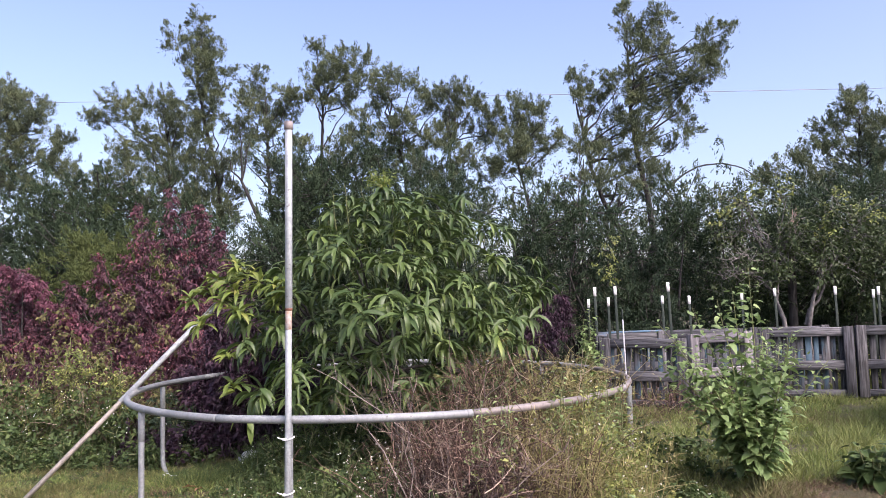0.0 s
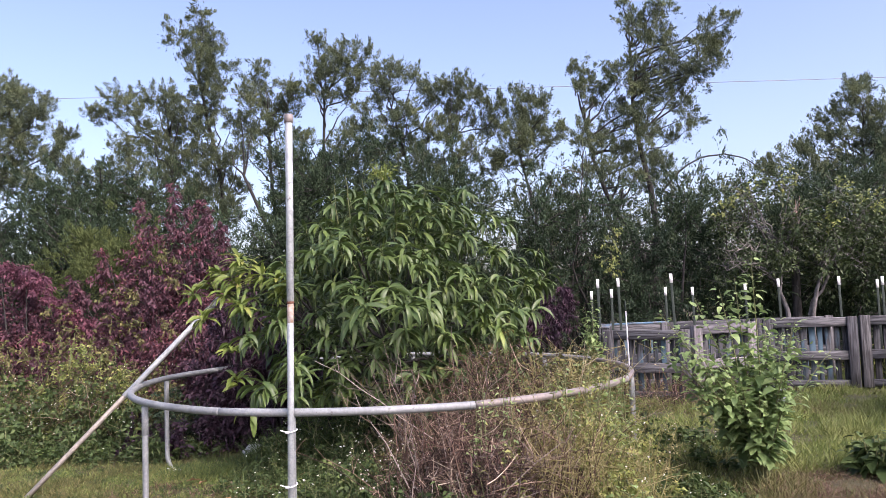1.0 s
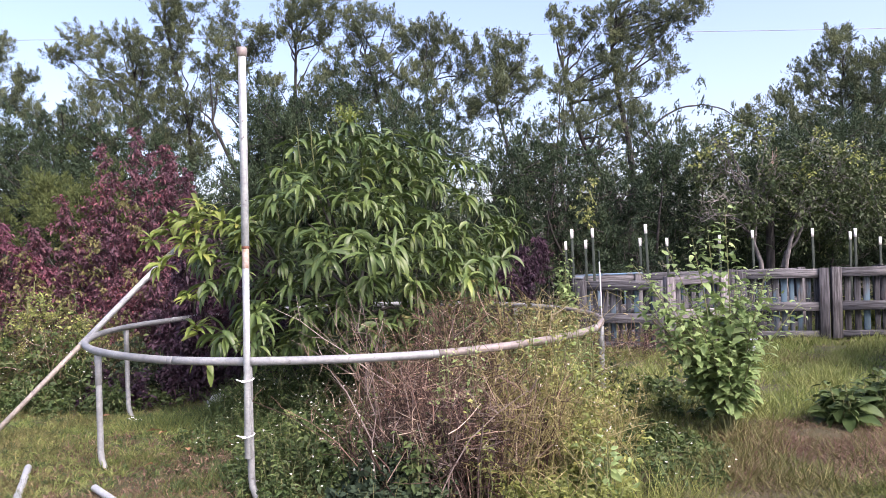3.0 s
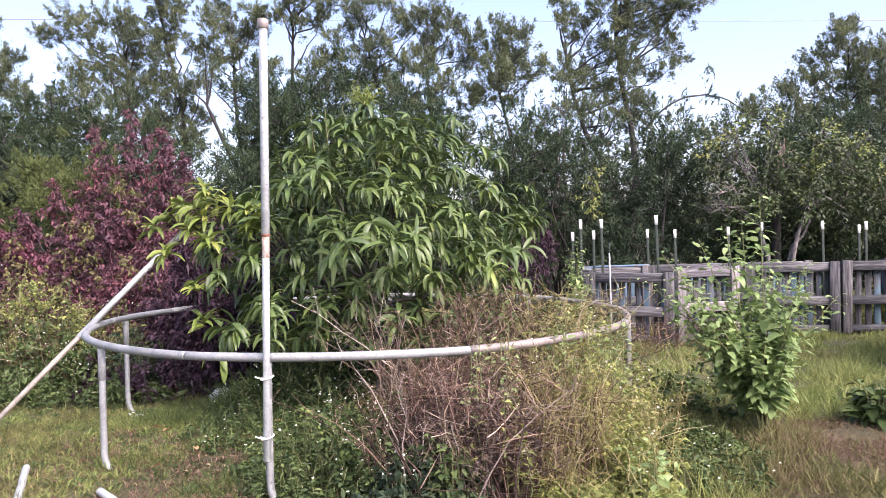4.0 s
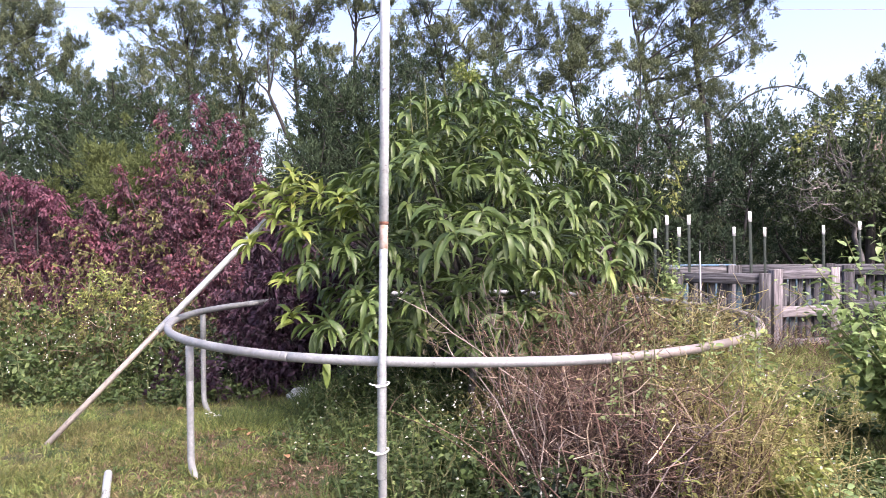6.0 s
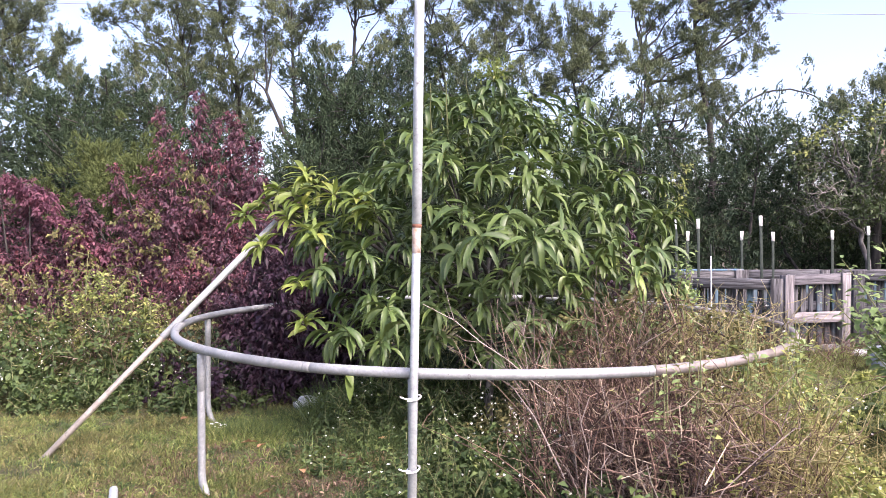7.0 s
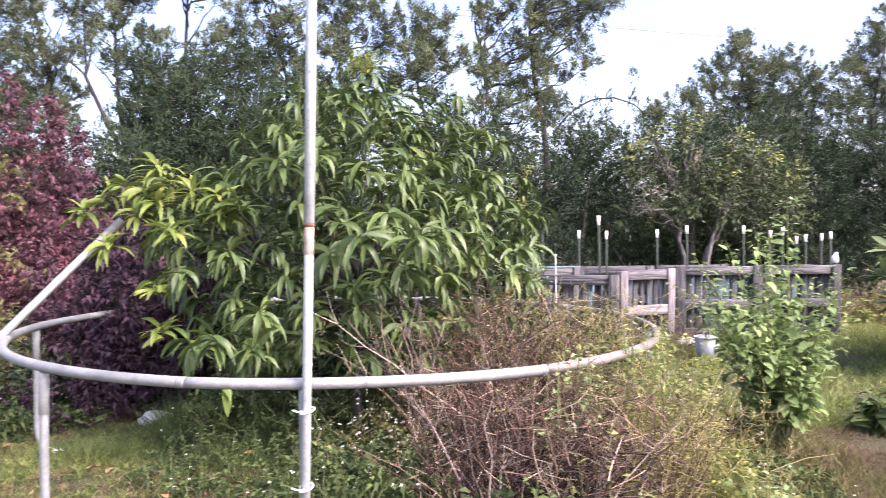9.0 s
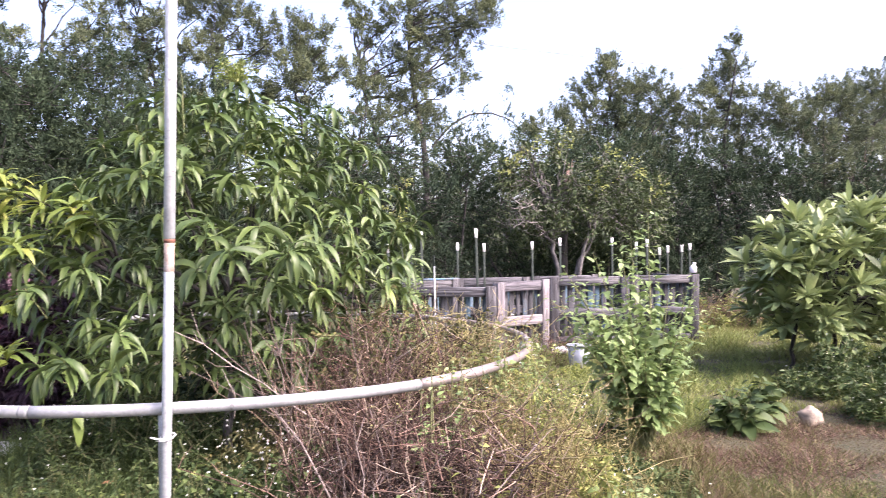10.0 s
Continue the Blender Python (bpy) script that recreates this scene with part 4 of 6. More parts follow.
# ---- weeds with white flowers ----
def weeds(name, cx, cy, rx, ry, h, n, mat, label, flowers=0, leaf=0.055, wide=0.02, seed=0, group="weed patches", rim=0.5, lean=(0, 0)):
    """A stand of leafy stems on an oval patch, higher in its middle."""
    t = thing(name, (cx, cy, 0), label, "weeds", group, "stuff")
    a, q = rng.uniform(0, 2 * np.pi, n), np.sqrt(rng.random(n))
    x, y = cx + rx * q * np.cos(a), cy + ry * q * np.sin(a)
    hh = h * (1 - (1 - rim) * q ** 2) * rng.uniform(0.55, 1.1, n)
    hh = hh * (0.78 + 0.3 * np.sin(4.1 * x + 1.7 * y) * np.sin(4.7 * y + 1) + 0.16 * np.sin(9 * x - 5 * y))
    b = np.stack([x, y, ground_height(x, y)], -1)
    top = b + np.stack([rng.normal(0, 0.16, n) * hh + lean[0] * hh, rng.normal(0, 0.16, n) * hh + lean[1] * hh, hh], -1)
    mid = (b + top) / 2 + rng.normal(size=(n, 3)) * 0.03 * h
    part("stems", tubes(np.stack([b, mid, top], 1), np.array([[0.004, 0.003, 0.0015]]), 3), STEM, t, "", "stuff")
    k = 22
    s = rng.uniform(0.12, 1.0, (n, k))
    p = np.where(s[..., None] < 0.5, b[:, None] + (mid - b)[:, None] * s[..., None] * 2, mid[:, None] + (top - mid)[:, None] * (s[..., None] * 2 - 1)).reshape(-1, 3)
    d = unit(rng.normal(size=(n * k, 3)) * np.array([1, 1, 0.5]) + np.array([0, 0, 0.35]))
    part("leaves", slivers(p, d, leaf * rng.uniform(0.5, 1.4, n * k), wide * rng.uniform(0.6, 1.4, n * k), 0.25), mat, t, "", "stuff")
    if flowers:
        i = rng.integers(0, n, flowers)
        fp = np.repeat(top[i] + rng.normal(size=(flowers, 3)) * 0.04, 6, 0)
        ang = np.tile(np.arange(6) * np.pi / 3, flowers)
        fd = unit(np.stack([np.cos(ang), np.sin(ang), rng.normal(0.2, 0.3, len(ang))], -1))
        part("flowers", slivers(fp, fd, 0.009, 0.0075, 0.0), PETAL, t, "small white flowers", "stuff")
    return t


weeds("weed_patch", -5.4, 8.1, 1.7, 0.9, 0.95, 170, WEED, "green weeds with small white flowers beside the red shrub", 110, 0.062, 0.025)
weeds("weed_patch", -3.6, 7.8, 0.9, 0.7, 0.95, 220, WEED, "green weeds with a few flowers under the red shrub", 45, 0.062, 0.025)
weeds("weed_patch", -4.6, 7.15, 1.2, 0.55, 0.46, 130, WEED, "low green weeds along the lawn's edge", 50, 0.055, 0.022)
weeds("weed_patch", -3.1, 7.1, 0.75, 0.4, 0.42, 120, WEED, "low green weeds beside the leaning pole", 25, 0.055, 0.022)
# dark leaf mass put in for the shadow behind the mango's trunk
weeds("weed_patch", -0.2, 7.9, 1.4, 0.4, 0.75, 260, HEDGE, "weeds coloured dark to stand for the shadow under the mango tree", 0, 0.08, 0.035)
weeds("weed_patch", -4.4, 7.6, 1.5, 0.5, 0.75, 50, YELLOW_WEED, "yellowing weed tops along the thicket's skirt", 0, 0.05, 0.016)
weeds("weed_patch", -3.9, 7.9, 1.0, 0.5, 1.0, 120, YELLOW_WEED, "yellow-green weeds mixed with dry stems", 0)
weeds("weed_patch", -6.9, 7.9, 1.1, 0.9, 0.9, 240, WEED, "green weeds with small white flowers", 40)
weeds("weed_patch", -0.55, 4.75, 0.55, 0.6, 0.36, 420, WEED, "low green weeds with white flowers under the ring", 85, 0.04, 0.014)
weeds("weed_patch", -0.75, 5.6, 0.95, 0.6, 0.3, 200, WEED, "low green weeds in the ring's shade", 50, 0.04, 0.014)
# hedge colour instead of weed green paints the dark gap beside the brush
weeds("weed_patch", -0.1, 4.15, 0.32, 0.3, 0.34, 170, HEDGE, "low broad-leaved weeds with white flowers, leaves darkened for the gap's shade", 20, 0.055, 0.026)
weeds("weed_patch", -1.9, 7.3, 0.6, 0.2, 0.16, 90, WEED, "low dark weeds behind the ring", 20)
weeds("weed_patch", -2.5, 7.2, 0.5, 0.3, 0.22, 120, WEED, "dark weeds under the red shrub", 15)
weeds("weed_patch", 0.8, 4.75, 0.22, 0.5, 0.84, 250, YELLOW_WEED, "tall yellow-green weeds beside the dry brush", 40, 0.05, 0.014)
weeds("weed_patch", 1.5, 4.9, 0.45, 0.6, 0.26, 170, WEED, "low green weeds at the path's edge", 30, 0.055, 0.016)
weeds("weed_patch", 1.1, 6.3, 0.6, 0.6, 0.6, 220, WEED, "weeds growing through the ring", 25, 0.06, 0.026)
weeds("weed_patch", 0.85, 6.4, 0.7, 0.7, 0.8, 220, YELLOW_WEED, "yellow-green weeds growing inside the ring", 0, 0.055, 0.018)
weeds("weed_patch", 3.35, 8.0, 0.4, 0.2, 0.14, 80, YELLOW_WEED, "low yellow-green weeds before the bucket", 0, 0.05, 0.016)
weeds("weed_patch", 2.2, 6.4, 0.6, 0.6, 0.24, 60, WEED, "low weeds beside the tall plant", 30, 0.06, 0.03)
weeds("weed_patch", 5.6, 6.3, 1.2, 0.6, 0.42, 420, WEED, "green weeds with white flowers under the loquat", 90, 0.06, 0.022)
weeds("weed_patch", 4.6, 5.2, 0.6, 0.5, 0.4, 200, WEED, "green weeds beside the straw heap", 20, 0.055, 0.022)
weeds("weed_patch", 7.4, 11.2, 1.6, 0.7, 0.7, 260, YELLOW_WEED, "rough yellowish weeds at the foot of the thicket", 0, 0.08, 0.03)
weeds("weed_patch", 9.8, 10.4, 1.8, 0.9, 0.8, 260, WEED, "rough weeds at the foot of the thicket", 0, 0.08, 0.03)
weeds("weed_patch", 12.2, 9.4, 1.4, 1.2, 0.8, 220, WEED, "rough weeds at the foot of the thicket", 0, 0.08, 0.03)


def bush(x, y, h, w, mat, label, flowers=0, leaf=0.05, wide=0.028, dense=0.9, stem=STEM):
    """A rounded leafy weed of overlapping tufts on several stems, ragged at the top."""
    t = thing("weed_bush", (x, y, 0), label, "weeds", "weed bushes")
    cl = []
    for i in range(7):
        z = h * (0.2 + 0.68 * i / 6)
        a = 2.4 * i + x * 5
        rr = w * (0.62 - 0.3 * i / 6)
        cl.append((x + rr * math.cos(a), y + rr * 0.8 * math.sin(a), z, w * rng.uniform(0.42, 0.62)))
    lv, tw = tufts(cl, dense, leaf, wide, 0.4, 11, 0.24, 0.35)
    part("foliage", lv, mat, t, "", "stuff")
    part("twig_spray", tw, stem, t, "", "stuff")
    for c in cl[1::2]:
        part("stem", tubes(bent((x, y, -0.03), c[:3], 5, 0, 0.015)[None], np.linspace(0.006, 0.002, 5)[None], 5), stem, t)
    if flowers:
        k = np.array([cl[j][:3] for j in rng.integers(2, 7, flowers)]) + unit(ball(flowers) + np.array([0, -0.6, 0.5])) * w * rng.uniform(0.5, 0.75, (flowers, 1))
        fp = np.repeat(k, 6, 0)
        ang = np.tile(np.arange(6) * np.pi / 3, flowers)
        fd = unit(np.stack([np.cos(ang), rng.normal(0, 0.3, len(ang)), np.sin(ang)], -1))
        part("blossom", slivers(fp, fd, 0.0075, 0.0065, 0.0), PETAL, t, "small white flowers", "stuff")
    return t


OLIVE_WORDS = "olive-yellow weed with drying leaves before the red shrub"
GREEN_WORDS = "green leafy weed dotted with small white flowers"
for x, y, h, w in ((-5.75, 8.0, 1.0, 0.34), (-5.15, 8.1, 1.12, 0.36), (-4.7, 7.9, 0.95, 0.3), (-4.25, 8.0, 1.1, 0.34), (-3.8, 7.9, 1.02, 0.3), (-3.4, 7.8, 0.92, 0.3), (-3.05, 7.7, 0.8, 0.26)):
    bush(x, y, h, w, OLIVE, OLIVE_WORDS, 6, 0.05, 0.026, 0.75)
for x, y, h, w in ((-3.85, 7.6, 1.12, 0.2), (-3.55, 7.45, 1.0, 0.22), (-3.2, 7.4, 0.86, 0.2)):
    bush(x, y, h, w, YELLOW_WEED, "yellowing shoots with small leaves before the red shrub", 0, 0.04, 0.02, 0.35)
for x, y, h, w in ((-5.6, 6.8, 0.2, 0.2), (-4.9, 6.75, 0.16, 0.18), (-4.55, 6.7, 0.22, 0.2), (-3.9, 6.8, 0.18, 0.18), (-3.45, 6.85, 0.24, 0.2), (-2.7, 6.75, 0.18, 0.2)):
    bush(x, y, h, w, WEED, "small dark weed spreading into the lawn", 0, 0.05, 0.02, 0.6)
for x, y, h, w in ((-5.9, 7.5, 0.66, 0.32), (-5.35, 7.45, 0.74, 0.34), (-4.85, 7.3, 0.58, 0.3), (-4.4, 7.45, 0.7, 0.32), (-3.95, 7.3, 0.56, 0.28), (-3.5, 7.35, 0.62, 0.28), (-5.1, 7.0, 0.42, 0.26), (-4.2, 6.95, 0.38, 0.24), (-3.1, 7.2, 0.5, 0.26)):
    bush(x, y, h, w, WEED, GREEN_WORDS, 26, 0.058, 0.034)
# these bushes get the darker hedge colour as painted shade below the shrub
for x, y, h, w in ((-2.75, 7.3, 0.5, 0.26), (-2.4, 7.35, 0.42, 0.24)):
    bush(x, y, h, w, HEDGE, "weed under the red shrub, leaf colour darkened for the shade", 4, 0.055, 0.03)
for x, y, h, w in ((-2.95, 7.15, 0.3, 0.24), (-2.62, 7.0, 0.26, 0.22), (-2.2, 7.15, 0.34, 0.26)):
    bush(x, y, h, w, SHADED_RED, "low purple weed at the foot of the shrub, darkened for shade", 0, 0.05, 0.028, 0.9, BARK)
for x, y, h, w in ((0.25, 5.5, 0.98, 0.3), (0.62, 5.45, 0.95, 0.3), (0.95, 5.7, 0.98, 0.28), (1.2, 6.1, 0.8, 0.24), (0.7, 5.15, 0.86, 0.2), (0.5, 5.8, 1.1, 0.26)):
    bush(x, y, h, w, OLIVE, "olive weed with yellowing leaves inside the ring", 0, 0.045, 0.02, 0.5)
for x, y, h, w in ((-0.45, 4.55, 0.34, 0.26), (-0.2, 4.3, 0.3, 0.24), (-0.62, 4.95, 0.36, 0.26), (-0.25, 4.85, 0.4, 0.22)):
    bush(x, y, h, w, WEED, "low green weed with white flowers under the ring", 16, 0.045, 0.026)
for x, y, h, w in ((-0.75, 6.0, 0.32, 0.26), (-1.05, 6.35, 0.42, 0.28), (-1.35, 6.6, 0.4, 0.26), (-0.85, 6.75, 0.46, 0.28), (-0.35, 6.7, 0.42, 0.26), (-0.05, 6.3, 0.4, 0.24), (-1.25, 6.95, 0.42, 0.26), (-1.0, 7.1, 0.5, 0.28), (-0.6, 6.35, 0.34, 0.24), (-1.45, 6.3, 0.26, 0.22)):
    bush(x, y, h, w, WEED, "deep green weed in long grass under the ring", 5, 0.05, 0.014, 0.7)
for x, y, h, w in ((-0.4, 5.75, 0.34, 0.2), (-0.15, 5.6, 0.36, 0.2), (-0.35, 5.35, 0.3, 0.2)):
    bush(x, y, h, w, OLIVE, "thin olive weed covered with white flowers under the ring", 34, 0.035, 0.014, 0.5)
for x, y, h, w in ((0.85, 4.5, 0.6, 0.2), (1.05, 4.75, 0.62, 0.2), (0.98, 4.25, 0.42, 0.2), (1.25, 4.95, 0.5, 0.2)):
    bush(x, y, h, w, YELLOW_WEED, "yellow-green leafy weed beside the dry brush", 8, 0.04, 0.02, 0.55)
for x, y, h, w in ((5.1, 6.4, 0.42, 0.3), (5.7, 6.2, 0.5, 0.32), (6.3, 6.1, 0.52, 0.34), (5.0, 5.6, 0.4, 0.3), (4.45, 5.5, 0.34, 0.26)):
    bush(x, y, h, w, WEED, "green weed with white flowers below the loquat", 14, 0.06, 0.03)

# ---- dry brush ----
def brush(name, cx, cy, rx, ry, h, n, label, mat=TWIG, thick=0.004, tangle=0.5, group="dry brush"):
    t = thing(name, (cx, cy, 0), label, "dry brush", group, "stuff")
    a, q = rng.uniform(0, 2 * np.pi, n), np.sqrt(rng.random(n))
    b = np.stack([cx + rx * q * np.cos(a), cy + ry * q * np.sin(a), np.zeros(n)], -1)
    hh = h * (1 - 0.4 * q ** 2) * rng.uniform(0.5, 1.1, n)
    top = b + np.stack([np.clip(rng.normal(0, tangle, n), -0.55, 0.55) * hh, np.clip(rng.normal(0, tangle, n), -0.55, 0.55) * hh, hh], -1)
    m1, m2 = b + (top - b) * 0.35 + rng.normal(size=(n, 3)) * 0.05, b + (top - b) * 0.7 + rng.normal(size=(n, 3)) * 0.06
    r = thick * rng.uniform(0.4, 1.3, (n, 1)) * np.array([[1, 0.85, 0.65, 0.35]])
    part("stems", tubes(np.stack([b, m1, m2, top], 1), r, 4), mat, t, "", "stuff")
    k = n * 4
    i = rng.integers(0, n, k)
    s = rng.uniform(0.25, 0.95, (k, 1))
    st = m1[i] + (top - m1)[i] * s
    en = st + unit(rng.normal(size=(k, 3)) + np.array([0, 0, 0.3])) * rng.uniform(0.08, 0.32, (k, 1))
    part("twigs", tubes(np.stack([st, (st + en) / 2 + rng.normal(size=(k, 3)) * 0.015, en], 1), np.array([[0.0026, 0.002, 0.001]]), 3), mat, t, "", "stuff")
    return t


brush("dry_brush", 0.26, 4.65, 0.44, 0.42, 0.74, 150, "tangled brown dry brush under the pipe ring", TWIG, 0.0055, 0.5)
brush("dry_brush", 0.22, 4.3, 0.36, 0.3, 0.46, 80, "tangled dry stems, coloured dark for the shade low in the brush", SHADED_TWIG, 0.005, 0.7)
brush("dry_brush", 0.42, 5.5, 0.62, 0.55, 1.02, 230, "dry brown brush growing up through the ring", TWIG, 0.003, 0.32)
brush("dry_brush", 0.75, 5.7, 0.6, 0.55, 1.02, 200, "straw-coloured dry weeds inside the ring", HAY, 0.0026, 0.3)
brush("dry_brush", 0.6, 4.5, 0.28, 0.4, 0.74, 60, "dry straw stems among green weeds", HAY, 0.0034, 0.25)
# hedge-dark leaves deepen the base of the brush, as its shade would
weeds("weed_patch", 0.4, 4.75, 0.6, 0.5, 0.4, 320, HEDGE, "weeds coloured dark to deepen the shade under the brush", 0, 0.06, 0.03)
weeds("weed_patch", 0.65, 5.6, 0.6, 0.55, 1.0, 230, OLIVE, "olive and yellow weeds standing inside the ring", 0, 0.05, 0.016)
weeds("weed_patch", 0.84, 4.2, 0.34, 0.35, 0.44, 270, YELLOW_WEED, "yellow-green weeds in front of the brush", 20, 0.05, 0.015)
brush("dry_brush", 0.85, 4.45, 0.38, 0.5, 0.6, 50, "straw-coloured seed stalks among the weeds", HAY, 0.0026, 0.3)
weeds("weed_patch", 0.35, 4.45, 0.45, 0.45, 0.66, 70, YELLOW_WEED, "small yellow-green shoots among the dry twigs", 0, 0.04, 0.016)
weeds("weed_patch", 0.35, 4.95, 0.5, 0.3, 0.86, 60, YELLOW_WEED, "thin yellow-green sprigs poking over the ring", 0, 0.045, 0.015)
brush("dry_brush", 3.0, 9.0, 1.1, 0.35, 0.35, 130, "dry brown weeds at the foot of the pallets", TWIG, 0.003, 0.5)
brush("dry_brush", 8.2, 10.8, 1.2, 0.5, 0.6, 180, "dry reddish brush at the edge of the thicket", STRAW, 0.003, 0.4)
brush("dry_brush", -4.8, 7.6, 1.6, 0.6, 0.85, 150, "dry stems among flowering weeds", STRAW, 0.003, 0.4)
brush("dry_brush", -3.4, 7.6, 0.6, 0.4, 0.8, 120, "dry stems among the green weeds", TWIG, 0.003, 0.4)

def tangle_of_twigs(cx, cy, cz, rx, ry, rz, n, label, mat=TWIG, reach=(0.12, 0.45), flat=0.55):
    """Crossing curved twigs filling a low heap."""
    d = ball(n) * rng.random((n, 1)) ** 0.4
    c = np.array([cx, cy, cz]) + d * np.array([rx, ry, rz])
    a = unit(rng.normal(size=(n, 3)) * np.array([1, 1, flat]))
    h = rng.uniform(*reach, (n, 1)) * 0.5
    bow = unit(np.cross(a, ball(n))) * h * rng.uniform(0.1, 0.6, (n, 1))
    p = np.stack([c - a * h, c - a * h * 0.35 + bow, c + a * h * 0.35 + bow, c + a * h], 1)
    p[..., 2] = np.maximum(p[..., 2], 0.02)
    r = rng.uniform(0.0012, 0.0034, (n, 1)) * np.array([[1, 0.9, 0.75, 0.4]])
    solo("twig_tangle", tubes(p, r, 4), mat, (cx, cy, 0), label, "dry brush", "dry brush", "stuff")


tangle_of_twigs(0.24, 4.52, 0.26, 0.45, 0.52, 0.27, 520, "tangle of crossing twigs under the ring, darkened for the shade there", SHADED_TWIG)
tangle_of_twigs(0.3, 4.45, 0.42, 0.42, 0.5, 0.26, 200, "brown crossing twigs under the ring")
tangle_of_twigs(0.36, 4.4, 0.36, 0.46, 0.42, 0.26, 170, "pale tan twigs lying over the brush", TAN_TWIG, (0.15, 0.5), 0.8)
tangle_of_twigs(0.38, 5.4, 0.78, 0.42, 0.4, 0.28, 220, "fine dry twigs tangled above the ring", TWIG, (0.08, 0.26), 1.3)
tangle_of_twigs(0.7, 4.6, 0.36, 0.36, 0.5, 0.32, 150, "pale straw stalks bent among the weeds", HAY, (0.15, 0.5), 1.6)

def stalks(cx, cy, rx, ry, h, n, label, mat, thick=0.0028, lean=0.16, seed_heads=0):
    """Long dry stalks standing close, bowed and leaning, some with ragged heads."""
    t = thing("dry_stalks", (cx, cy, 0), label, "dry stalks", "dry stalks", "stuff")
    a, q = rng.uniform(0, 2 * np.pi, n), np.sqrt(rng.random(n))
    b = np.stack([cx + rx * q * np.cos(a), cy + ry * q * np.sin(a), np.zeros(n)], -1)
    hh = h * rng.uniform(0.45, 1.1, n)
    off = np.stack([rng.normal(0, lean, n), rng.normal(0, lean, n)], -1) * hh[:, None]
    s = np.linspace(0, 1, 6)
    p = b[:, None] + np.stack([off[:, :1] * s ** 1.7, off[:, 1:] * s ** 1.7, hh[:, None] * (s - 0.12 * s ** 3)], -1)
    p[:, 1:] += rng.normal(size=(n, 5, 3)) * 0.008
    part("stems", tubes(p, thick * rng.uniform(0.5, 1.4, (n, 1)) * np.linspace(1, 0.4, 6)[None], 4), mat, t, "", "stuff")
    k = n * 7
    i, j = rng.integers(0, n, k), rng.integers(2, 6, k)
    st = p[i, j]
    d = unit(rng.normal(size=(k, 3)) * np.array([1, 1, 0.5]) + np.array([0, 0, 0.5]))
    en = st + d * rng.uniform(0.04, 0.16, (k, 1))
    part("twigs", tubes(np.stack([st, (st + en) / 2 + rng.normal(size=(k, 3)) * 0.008, en], 1), np.array([[0.0018, 0.0014, 0.0008]]), 3), mat, t, "", "stuff")
    if seed_heads:
        m = n * seed_heads
        i = rng.integers(0, n, m)
        part("seed_heads", slivers(p[i, 5] - np.array([0, 0, 1]) * rng.uniform(0, 0.12, (m, 1)) + rng.normal(size=(m, 3)) * 0.012, unit(rng.normal(size=(m, 3)) + np.array([0, 0, 0.8])), rng.uniform(0.015, 0.04, m), 0.007, 0.2), mat, t, "", "stuff")


stalks(0.02, 4.5, 0.42, 0.42, 0.66, 90, "dark brown dry stalks under the ring", TWIG, 0.0036, 0.3)
stalks(0.45, 4.4, 0.36, 0.36, 0.72, 80, "reddish-brown dry stalks under the ring", TWIG, 0.0032, 0.22)
stalks(0.62, 4.5, 0.3, 0.4, 0.82, 60, "pale straw stalks standing among the weeds", HAY, 0.003, 0.14, 8)
stalks(1.0, 4.6, 0.3, 0.5, 0.7, 50, "pale straw stalks beside the ring", HAY, 0.0024, 0.2, 10)
stalks(0.35, 5.35, 0.5, 0.4, 1.05, 80, "brown dry weed stalks inside the ring", TWIG, 0.0028, 0.2, 6)
stalks(0.8, 5.6, 0.45, 0.45, 1.02, 70, "olive and straw weed stalks inside the ring", HAY, 0.0026, 0.2, 8)
stalks(1.25, 5.9, 0.3, 0.4, 0.85, 40, "thin dry stalks along the ring's inner side", HAY, 0.0024, 0.25, 8)
stalks(0.2, 4.3, 0.4, 0.34, 0.72, 46, "tan dry stalks standing out of the brush", BARE, 0.0042, 0.3)
stalks(0.42, 4.45, 0.42, 0.4, 0.8, 60, "pale tan dry stalks standing close in the brush", TAN_TWIG, 0.003, 0.26)
stalks(-0.05, 4.9, 0.3, 0.3, 0.8, 34, "tan dry stalks leaning under the ring", TAN_TWIG, 0.0042, 0.4)
stalks(0.25, 5.2, 0.5, 0.35, 1.02, 60, "pale bare stalks rising through the ring", TAN_TWIG, 0.0032, 0.3)
# bare pale branches leaning out of the brush
BB = [((0.0, 5.0, 0.4), (-0.85, 4.95, 1.01)), ((-0.1, 5.0, 0.4), (-0.75, 4.95, 0.81)), ((-0.2, 5.1, 0.2), (-0.4, 4.95, 1.13)), ((-0.2, 5.05, 0.2), (-0.51, 4.95, 1.02)), ((-0.1, 5.0, 0.2), (-0.22, 4.95, 0.93)), ((-0.25, 5.05, 0.2), (-0.31, 4.95, 1.08)), ((-0.15, 5.0, 0.3), (-0.64, 4.95, 0.95)),
      ((0.1, 5.2, 0.2), (0.05, 5.05, 1.2)), ((0.2, 5.2, 0.2), (0.3, 5.0, 1.02)), ((-0.178, 4.15, 0.0), (-0.165, 4.14, 0.72))]
